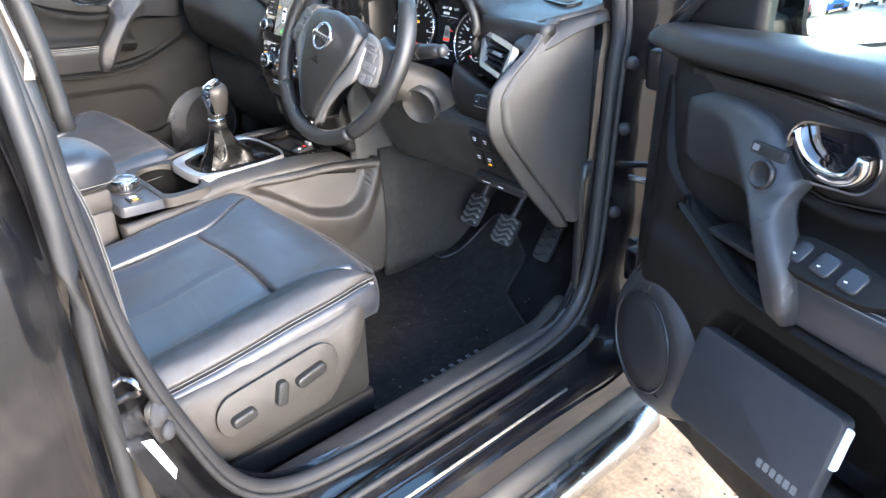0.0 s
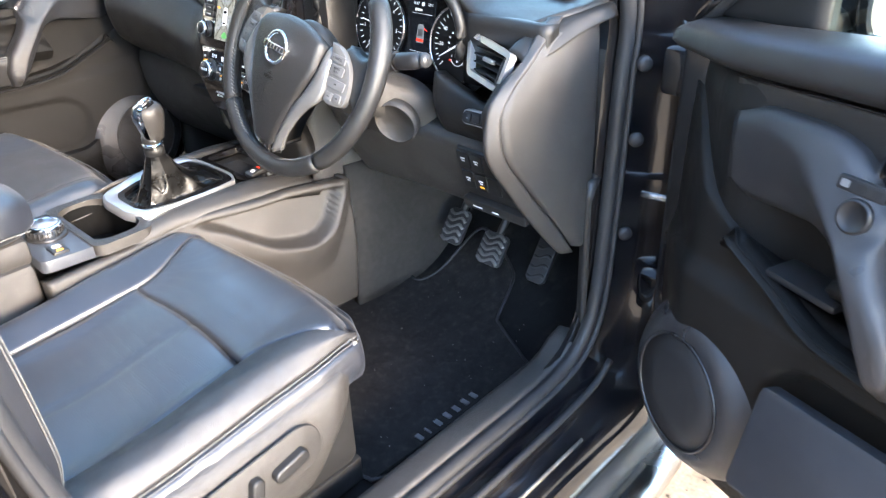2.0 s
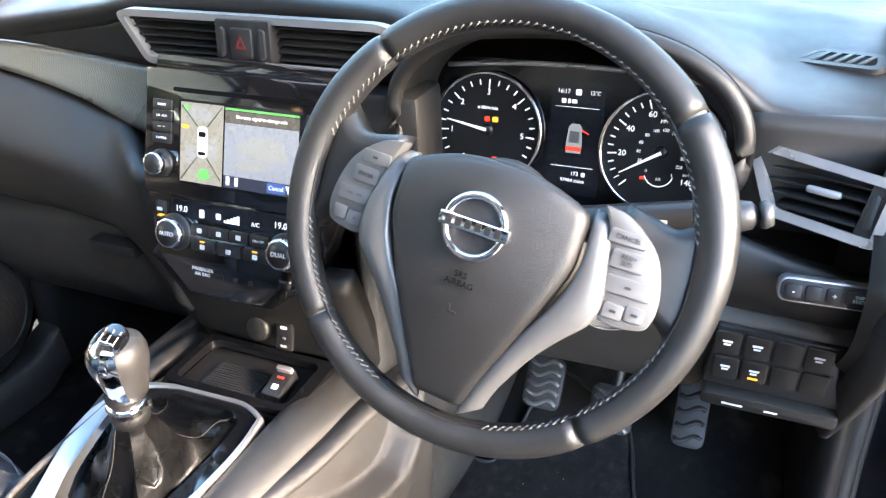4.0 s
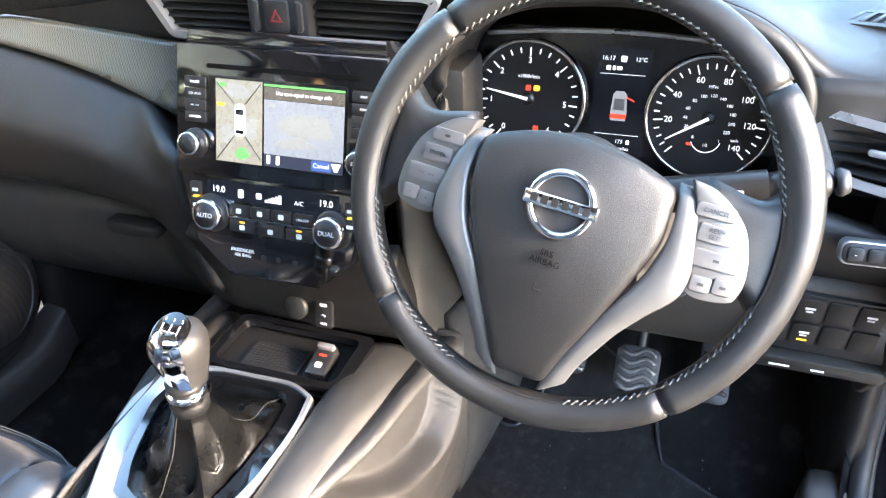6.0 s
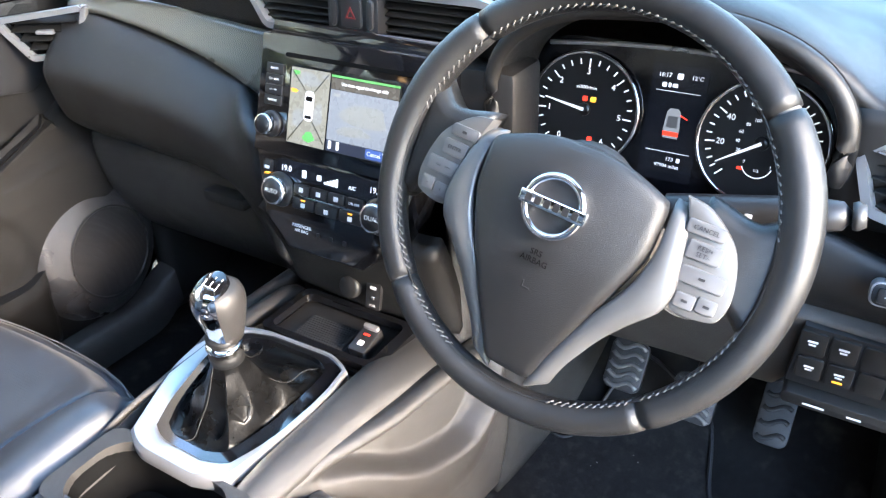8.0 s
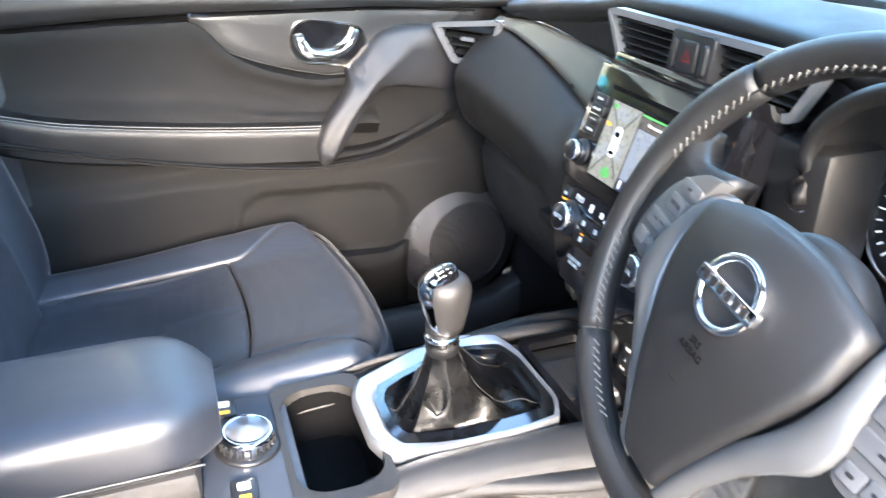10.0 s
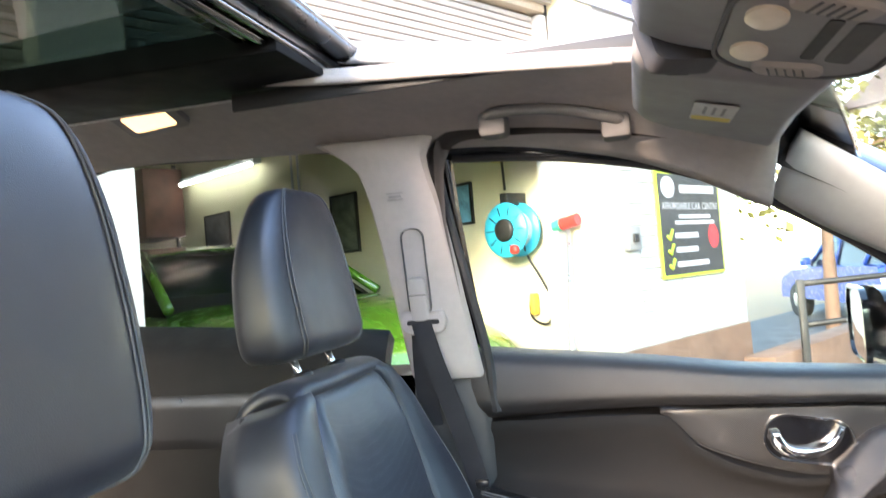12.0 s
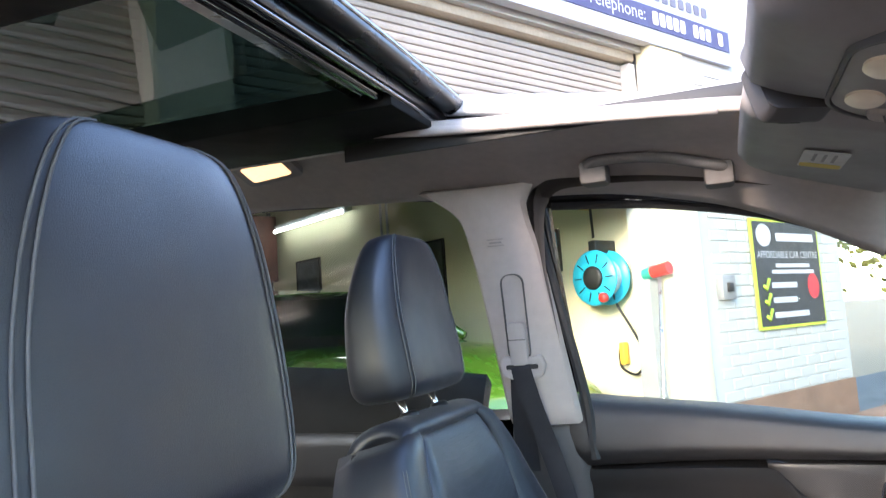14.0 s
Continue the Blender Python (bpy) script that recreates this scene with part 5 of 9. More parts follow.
lathe(bm, V((0.185, 0.24, 1.055)), (0, -1, 0.2), [(0.026, 0), (0.026, 0.008), (0.022, 0.012), (0.020, 0.010)], 30)
sb_ = thing("start_button", (0.185, 0.24, 1.05), "round engine start button with a chrome ring", "button")
part("button_ring", bm, CHROME, sb_, "chrome ring")
bm = bmesh.new()
lathe(bm, V((0.185, 0.24, 1.055)), (0, -1, 0.2), [(0.020, 0), (0.020, 0.011), (0.004, 0.012)], 30)
part("button_face", bm, SWITCH, sb_)
# fascia between stack and binnacle
part("side_fascia", bx((0.135, 0.225, 0.93), (0.215, 0.30, 1.10), 0.01), DASH, dash)

# ---------------------------------------------------------------- centre console
FOOT = mat("footwell_felt", (0.030, 0.0285, 0.027), 0.9, vary=0.2, vscale=8, bump=0.8, bscale=900, spec=0.15)
con = thing("centre_console", (0, -0.1, 0.40), "dark grained centre console between the front seats", "console")
for sg in (-1, 1):
    def flank(u, v):
        y = lerp(-0.36, 0.262, u)
        top = interp(y, [-0.36, -0.2, -0.05, 0.10, 0.20, 0.30], [0.715, 0.722, 0.735, 0.735, 0.725, 0.71])
        x = interp(y, [-0.36, -0.15, 0.0, 0.15, 0.30], [0.118, 0.122, 0.142, 0.165, 0.185])
        z = lerp(top, 0.40, v)
        lip = interp(y, [-0.14, -0.034, 0.081, 0.15, 0.19, 0.225, 0.26], [0.735, 0.688, 0.615, 0.602, 0.620, 0.680, 0.76])
        dish = 0.042 * sstep(lip - 0.003, lip + 0.012, z) * sstep(top - 0.012, top - 0.032, z) * sstep(-0.14, -0.02, y)
        swell_ = 0.018 * sstep(lip - 0.10, lip - 0.004, z) * sstep(-0.10, 0.05, y)
        return sg * (x + 0.018 * math.sin(math.pi * v) + swell_ - dish), y, z
    part("side_panel", puff(flank, 110, 90, 0.008, 0.03, (sg, 0, 0)), HARD, con, "grained side panel with a shallow hollow")

    def shoulder(u, v):
        y = lerp(-0.20, 0.20, u)
        w1 = interp(y, [-0.2, 0.0, 0.2], [0.122, 0.142, 0.172])
        z = interp(y, [-0.2, -0.1, 0.05, 0.2], [0.726, 0.742, 0.742, 0.722])
        return sg * lerp(0.074, w1, v) - (0.040 * (1 - v) if sg < 0 else 0), y, z + 0.010 * math.sin(math.pi * v) - 0.010 * v * v
    part("top_edge", puff(shoulder, 24, 8, 0.006, 0.02, (0, 0, 1)), HARD, con)

    def kick(u, v):
        y = lerp(0.264, 0.80, u)
        return sg * (0.180 + 0.014 * math.sin(math.pi * v) + 0.07 * u), y, lerp(0.735, 0.372, v)
    part("footwell_side", puff(kick, 14, 10, 0.004, 0.02, (sg, 0, 0)), FOOT, con, "dark felt footwell lining")
part("console_core", bx((-0.10, -0.70, 0.40), (0.10, 0.25, 0.655), 0.01), DARK, con)
fb_ = frame_of((0, 0, 0.744), (0, 0, 1), (0, 1, 0))
def soft(pts, k=0.25):
    """An outline with its corners cut round."""
    out = []
    n = len(pts)
    for j in range(n):
        a, b, c = V((*pts[j - 1], 0)), V((*pts[j], 0)), V((*pts[(j + 1) % n], 0))
        for s_ in (0, 0.25, 0.5, 0.75, 1):
            p = b.lerp(a, k).lerp(b, s_).lerp(b.lerp(c, k), s_)
            out.append((p.x, p.y))
    return out


o = soft([(-0.118, 0.066), (-0.142, 0.0), (-0.134, -0.05), (-0.108, -0.105), (-0.078, -0.170), (0.066, -0.168), (0.078, -0.085), (0.081, 0.0), (0.070, 0.072)])
i_ = soft([(-0.097, 0.062), (-0.112, 0.0), (-0.104, -0.03), (-0.084, -0.095), (-0.058, -0.144), (0.050, -0.144), (0.071, -0.085), (0.075, 0.0), (0.064, 0.066)])
i2 = soft([(-0.087, 0.054), (-0.101, 0.0), (-0.094, -0.03), (-0.074, -0.090), (-0.048, -0.133), (0.036, -0.133), (0.050, -0.080), (0.052, 0.0), (0.046, 0.056)])
bez = bmesh.new()
loft(bez, [[fb_ @ V((a, b, z)) for a, b in ring] for ring, z in ((o, -0.012), (o, 0.000), ([(lerp(a, c, 0.18), lerp(b, d_, 0.18)) for (a, b), (c, d_) in zip(o, i_)], 0.0055), ([(lerp(a, c, 0.85), lerp(b, d_, 0.85)) for (a, b), (c, d_) in zip(o, i_)], 0.0060), (i_, 0.003), (i_, -0.012))], cap=False)
part("shift_bezel", bez, SATIN, con, "satin silver gear lever surround")
part("inner_bezel", ring_plate(i_, i2, -0.010, 0.003, fb_), GLOSS, con, "glossy black inner surround")
part("tray_rim", ring_plate(rounded(0.20, 0.105, 0.012, 4, 0.0, 0.128), rounded(0.172, 0.085, 0.012, 4, -0.003, 0.128), -0.012, 0.0, fb_), GLOSS, con)
part("tray_floor", plate(rounded(0.19, 0.10, 0.012, 4, 0.0, 0.128), -0.03, -0.020, fb_), DARK, con, "storage tray floor")
tm = part("tray_mat", plate(rounded(0.085, 0.065, 0.006, 4, -0.022, 0.118), -0.020, -0.017, fb_, 0.001), RUBBER, con, "ribbed rubber tray mat")
for k in range(14):
    part("rib", bx((-0.060, 0.0, -0.0175), (0.016, 0.0018, -0.0155), 0.0, fb_ @ pose(0, 0.09 + k * 0.0043, 0)), RUBBER, tm)
pb = frame_of((0.048, 0.124, 0.738), (0, -0.25, 1), (0, 1, 0))
eb = part("parking_brake_switch", plate(rounded(0.028, 0.046, 0.004, 3), -0.012, 0.006, pb, 0.002), SWITCH, con, "black parking brake switch with red light")
part("switch_tab", plate(rounded(0.024, 0.008, 0.003, 3, 0, 0.018), 0.006, 0.012, pb, 0.002), SATIN, eb, "silver lift tab")
bars(eb, pb, [(0, 0.006, 0.010, 0.003)], REDL, "red_light", 0.0066)
bars(eb, pb, [(0, -0.009, 0.009, 0.008)], WHITE, "symbol", 0.0066)
# drive dial panel
dp = thing("drive_mode_panel", (0, -0.30, 0.745), "dark switch panel with a round chrome-edged dial and heated seat switches", "switch panel")
fd = frame_of((0, -0.300, 0.742), (0, 0.06, 1), (0, 1, 0))
part("panel", plate(rounded(0.20, 0.105, 0.012, 4), -0.02, 0.002, fd, 0.003), mat("blue_grey_panel", (0.05, 0.055, 0.065), 0.35, vary=0.08), dp)
bm = bmesh.new()
cdl = fd @ V((-0.006, 0.0, 0.0))
lathe(bm, cdl, (0, 0.06, 1), [(0.037, 0), (0.037, 0.004), (0.034, 0.007)], 40)
base = part("dial_base", bm, SWITCH, dp)
bm = bmesh.new()
lathe(bm, cdl, (0, 0.06, 1), [(0.030, 0.004), (0.030, 0.022), (0.0285, 0.025), (0.024, 0.0265), (0.024, 0.0245)], 40)
part("dial_ring", bm, CHROME, dp, "chrome dial edge")
bm = bmesh.new()
lathe(bm, cdl, (0, 0.06, 1), [(0.0245, 0.02), (0.0245, 0.0255), (0.001, 0.026)], 40)
part("dial_top", bm, SATIN, dp, "silver dial top")
for k in range(24):
    a = 2 * math.pi * k / 24
    part("knurl", bx((0.029, -0.0012, 0.008), (0.0315, 0.0012, 0.020), 0.0, Matrix.Translation(cdl) @ pose(0, 0, 0, -3.4, 0, math.degrees(a))), SWITCH, dp)
for px, py in ((-0.078, -0.020), (0.070, -0.012)):
    b = part("heater_switch", plate(rounded(0.036, 0.028, 0.003, 3, px, py), 0.0, 0.007, fd, 0.002), SWITCH, dp, "black heated seat switch")
    bars(b, fd, [(px - 0.006, py, 0.012, 0.014)], WHITE, "symbol", 0.0076)
    bars(b, fd, [(px + 0.010, py, 0.006, 0.012)], AMBER, "tell_tale", 0.0076)
cup = thing("cup_holder", (0.01, -0.215, 0.68), "twin dark cup holder sunk in the console", "cup holder")
part("cup_rim", ring_plate(rounded(0.225, 0.112, 0.02, 6, 0.005, -0.208), rounded(0.186, 0.098, 0.036, 6, 0.005, -0.208), -0.02, 0.001, fb_), HARD, cup)
bm = bmesh.new()
inn = rounded(0.188, 0.100, 0.036, 6, 0.005, -0.208)
loft(bm, [[fb_ @ V((a, b, 0.0)) for a, b in inn], [fb_ @ V((a * 0.9, (b + 0.207) * 0.9 - 0.207, -0.075)) for a, b in inn]], cap=False)
bmesh.ops.reverse_faces(bm, faces=bm.faces)
part("cup_wall", bm, MATT, cup, "deep dark wall")
part("cup_floor", plate([(a * 0.92, (b + 0.207) * 0.92 - 0.207) for a, b in inn], -0.079, -0.074, fb_), MATT, cup)
# armrest
ar = thing("armrest", (-0.01, -0.5, 0.72), "padded black leather centre armrest with stitched sides", "armrest")
rings = []
for k in range(25):
    t = k / 24
    y = lerp(-0.72, -0.325, t)
    e = 1 - max(0, (t - 0.80) / 0.20) ** 2.6 * 0.42
    z0, z1 = 0.775, lerp(0.868, 0.872, t)
    ring = []
    for j in range(36):
        a = 2 * math.pi * j / 36
        c, s_ = math.cos(a), math.sin(a)
        ring.append(V((-0.012 + math.copysign(abs(c) ** 0.55, c) * 0.090 * e, y, (z0 + z1) / 2 + math.copysign(abs(s_) ** 0.62, s_) * (z1 - z0) / 2 * e - 0.008 * (1 - e) * 3)))
    rings.append(ring)
bm = bmesh.new()
loft(bm, rings)
part("pad", bm, LEATHER, ar, "smooth black leather pad")
part("lid_base", bx((-0.092, -0.70, 0.735), (0.070, -0.352, 0.785), 0.012), HARD, ar, "grained plastic lid below the pad")
part("box_front", bx((-0.098, -0.70, 0.42), (0.078, -0.356, 0.742), 0.014), HARD, ar, "plastic storage box")
for sx, x in ((1, 0.0765), (-1, -0.1005)):
    stitch_line(ar, [(x, y, 0.80) for y in (-0.70, -0.5, -0.40, -0.345)], 0.0011, 3)

# gear lever
gl = thing("gear_lever", (0.012, -0.06, 0.745), "manual gear lever with chrome and leather knob and black gaiter", "gear lever")
rings = []
RIDGES = ((42, 16, 1.0), (128, 18, 0.9), (208, 15, 0.85), (-52, 14, 1.0), (-8, 10, 0.55), (85, 12, 0.5), (250, 12, 0.6))


def tent(th):
    """How far a fold holds the leather up in this direction."""
    return max(k * math.exp(-(((th - a + 180) % 360 - 180) / w) ** 2) for a, w, k in RIDGES)


for k in range(25):
    t = k / 24
    w = 1 - t
    ring = []
    for q, (a, b) in enumerate(i2):
        th = math.atan2(b + 0.055, a + 0.005)
        f = tent(math.degrees(th))
        h = max(1 - w, 0.0) ** lerp(3.8, 1.25, f)
        slack = 0.009 * math.sin(3 * th + 6 * w) * math.sin(math.pi * w) + 0.006 * math.sin(9 * th + 11 * w) * math.sin(math.pi * w)
        nx, ny = 0.0175 * math.cos(th), 0.0175 * math.sin(th)
        ring.append(V((lerp(0.013 + nx, a, w), lerp(-0.072 + ny, b, w), 0.738 + 0.098 * h + slack * (1 - 0.5 * f) + 0.004 * math.sin(math.pi * w))))
    rings.append(ring)
for dz, r in ((0.840, 0.0185), (0.846, 0.0195), (0.850, 0.0180)):
    rings.append([V((0.0132 + r * math.cos(math.atan2(b + 0.055, a + 0.005)), -0.0722 + r * math.sin(math.atan2(b + 0.055, a + 0.005)), dz)) for a, b in i2])
bm = bmesh.new()
loft(bm, rings, cap=False)
gtr = part("gaiter", bm, mat("gaiter_leather", (0.0030, 0.0030, 0.0030), 0.30, spec=0.36, bump=1.0, bscale=75, vscale=12, vary=0.2), gl, "creased glossy black leather gaiter")
for q in (1, 11, 24, 42):
    part("gaiter_stitching", tb([r[q] + V((0, 0, 0.0006)) for r in rings[1:]], 0.0008, 5), mat("dark_thread", (0.02, 0.02, 0.02), 0.7), gtr, "dark stitching")
gd = V((0.05, -0.05, 1)).normalized()
bm = bmesh.new()
lathe(bm, (0.013, -0.072, 0.835), gd, [(0.0195, 0), (0.0195, 0.012), (0.0165, 0.016), (0.016, 0.026), (0.0185, 0.030), (0.0185, 0.036)], 28)
part("collar", bm, DARK, gl, "black collar")
bm = bmesh.new()
lathe(bm, (0.0138, -0.0730, 0.853), gd, [(0.0192, 0), (0.0205, 0.003), (0.0192, 0.006)], 28)
part("collar_ring", bm, CHROME, gl, "chrome ring")
kc = V((0.017, -0.068, 0.866))
prof = [(0.0165, 0.0), (0.0185, 0.010), (0.0220, 0.026), (0.0250, 0.042), (0.0255, 0.053), (0.0230, 0.063), (0.0175, 0.069), (0.010, 0.072), (0.002, 0.073)]
bm = bmesh.new()
lathe(bm, kc, gd, prof, 32)
for v in bm.verts:
    d = v.co - kc
    v.co = kc + V((d.x * 1.06, d.y * 1.16, d.z))
kn = part("knob", bm, mat("knob_leather", (0.035, 0.033, 0.031), 0.40, metal=0.2, bump=0.2, bscale=900, pattern="leather"), gl, "grey grained knob grip")
# chrome front shield and black cap
bm = bmesh.new()
grid = []
for i in range(17):
    a = radians(lerp(-135, -45, i / 16))
    row = []
    for r_, h in prof[:8]:
        row.append(kc + gd * h + V((math.cos(a) * (r_ + 0.0012) * 1.06, math.sin(a) * (r_ + 0.0012) * 1.16, 0.0008)))
    grid.append([bm.verts.new(p) for p in row])
for i in range(16):
    for j in range(7):
        bm.faces.new((grid[i][j], grid[i + 1][j], grid[i + 1][j + 1], grid[i][j + 1]))
part("chrome_shield", bm, CHROME, kn, "chrome face")
mcap = frame_of(kc + gd * 0.0700 + V((0, -0.008, 0)), gd + V((0, -0.42, 0)), (0, 1, 0))
part("pattern_cap", plate(ellipse(0.036, 0.044, 28), -0.008, 0.002, mcap, 0.002), GLOSS, kn, "glossy black gear pattern cap")
for x in (-0.009, 0.0, 0.009):
    bars(kn, mcap, [(x, 0, 0.0007, 0.016)], WHITE, "gate_line", 0.0026)
bars(kn, mcap, [(0, 0, 0.018, 0.0007)], WHITE, "gate_line", 0.0026)
for k, tx in enumerate("135246"):
    words(tx, 0.0045, mcap @ Matrix.Translation(((k % 3 - 1) * 0.009, 0.0125 if k < 3 else -0.0125, 0.0022)), WHITE, kn)

# ---------------------------------------------------------------- floor and pedals
def floor_p(u, v):
    y = lerp(-1.75, 0.95, v)
    z = interp(y, [-1.75, -0.5, 0.1, 0.30, 0.45, 0.60, 0.75, 0.95], [0.355, 0.355, 0.355, 0.357, 0.385, 0.515, 0.66, 0.80])
    return lerp(-0.74, 0.74, u), y, z
tagged(part("floor", puff(floor_p, 30, 60, 0.0, 0.03, (0, 0, 1)), CARPET), "black carpeted car floor", "floor", kind="structure")
fm = thing("floor_mat", (0.38, 0.2, 0.36), "black tufted floor mat with faint worn dust and woven lettering bars", "floor mat")
bm = bmesh.new()
outl = [(0.135, -0.09), (0.60, -0.09), (0.615, 0.20), (0.615, 0.335), (0.60, 0.352), (0.50, 0.40), (0.475, 0.42), (0.452, 0.50), (0.43, 0.525), (0.33, 0.565), (0.29, 0.555), (0.255, 0.47), (0.235, 0.425), (0.21, 0.415), (0.175, 0.43), (0.155, 0.42), (0.14, 0.36)]
def mat_z(y):
    return interp(y, [-0.1, 0.30, 0.45, 0.6], [0.366, 0.368, 0.398, 0.53])
cuts = sorted({round(-0.09 + 0.02 * k, 3) for k in range(34)})
me_in = bmesh.new()
vs = [me_in.verts.new((a, b, 0)) for a, b in outl]
me_in.faces.new(vs)
for c in cuts:
    bmesh.ops.bisect_plane(me_in, geom=me_in.verts[:] + me_in.edges[:] + me_in.faces[:], plane_co=(0, c, 0), plane_no=(0, 1, 0))
bmesh.ops.triangulate(me_in, faces=me_in.faces)
ret = bmesh.ops.extrude_face_region(me_in, geom=me_in.faces[:])
for e in ret["geom"]:
    if isinstance(e, bmesh.types.BMVert):
        e.co.z = 0.008
for v in me_in.verts:
    v.co.z += mat_z(v.co.y) - 0.004
bmesh.ops.recalc_face_normals(me_in, faces=me_in.faces)
part("mat_top", me_in, MAT_FLOOR, fm, smooth=False)
edge = [V((a, b, mat_z(b) + 0.004)) for a, b in outl]
part("bound_edge", tube(bmesh.new(), smooth_path(edge + edge[:1], 4), 0.0035, 8), mat("edge_binding", (0.015, 0.015, 0.016), 0.6), fm, "stitched edge binding")
for k in range(7):     # woven letters shown as plain bars
    y = 0.035 + k * 0.026
    part("woven_bar", bx((0.583, y, 0.3715), (0.601, y + (0.010 if k != 1 else 0.004), 0.3740), 0.0005), BUTTON, fm, "pale woven mark")
rngm = random.Random(4)
dots = bmesh.new()
for k in range(45):
    x, y = rngm.uniform(0.2, 0.58), rngm.uniform(-0.05, 0.45)
    box(dots, (x, y, mat_z(y) + 0.0035), (x + rngm.uniform(0.0006, 0.0018), y + rngm.uniform(0.0006, 0.0018), mat_z(y) + 0.0049))
tagged(part("floor_crumbs", dots, mat("pale_crumbs", (0.22, 0.20, 0.18), 0.9)), "tiny pale crumbs scattered on the floor mat", "crumbs", kind="stuff")
PEDAL_RIB = mat("pedal_metal", (0.16, 0.155, 0.15), 0.5, metal=0.5, vary=0.2)
for px, w, h, py, pz, nm in ((0.305, 0.062, 0.085, 0.47, 0.548, "clutch"), (0.418, 0.07, 0.075, 0.468, 0.528, "brake"), (0.538, 0.05, 0.12, 0.50, 0.537, "accelerator")):
    p = thing("pedal", (px, py, pz), f"ribbed metal-faced {nm} pedal on a dark arm", "pedal", "foot pedals")
    mp = frame_of((px, py, pz), (0, -1, 0.75))
    pad = part("pedal_pad", plate(rounded(w, h, 0.014, 5), -0.006, 0.004, mp, 0.002), RUBBER, p, "black rubber pad")
    for k in range(5):
        yy = lerp(-h * 0.38, h * 0.38, k / 4)
        pts = [mp @ V((x, yy + 0.006 * math.sin(x * 130), 0.005)) for x in np.linspace(-w * 0.42, w * 0.42, 8)]
        part("metal_rib", tb(pts, 0.0042, 6, flat=(1.0, 0.4), up=(0, 1, 0.6)), PEDAL_RIB if nm != "accelerator" else RUBBER, pad, "grey metal wave rib")
    part("pedal_arm", tb([mp @ V((0, h * 0.3, -0.006)), (px + 0.005, py + 0.07, pz + 0.10), (px + 0.01, py + 0.10, pz + 0.25)], 0.009, 8, curve=5), DARK, p, "dark steel arm")
# footwell: side lining and bulkhead
for sg in (-1, 1):
    def kickp(u, v):
        y = lerp(0.36, 0.80, u)
        return sg * (0.70 - 0.05 * u + 0.01 * v), y, lerp(0.82, 0.37, v)
    tagged(part("kick_panel", puff(kickp, 14, 12, 0.01, 0.02, (-sg, 0, 0)), DARK), "dark plastic footwell side lining", "trim", kind="structure")
tagged(part("bulkhead", bx((-0.74, 0.93, 0.35), (0.74, 0.97, 1.12), 0.0), DARK), "dark footwell bulkhead", "wall", kind="structure")

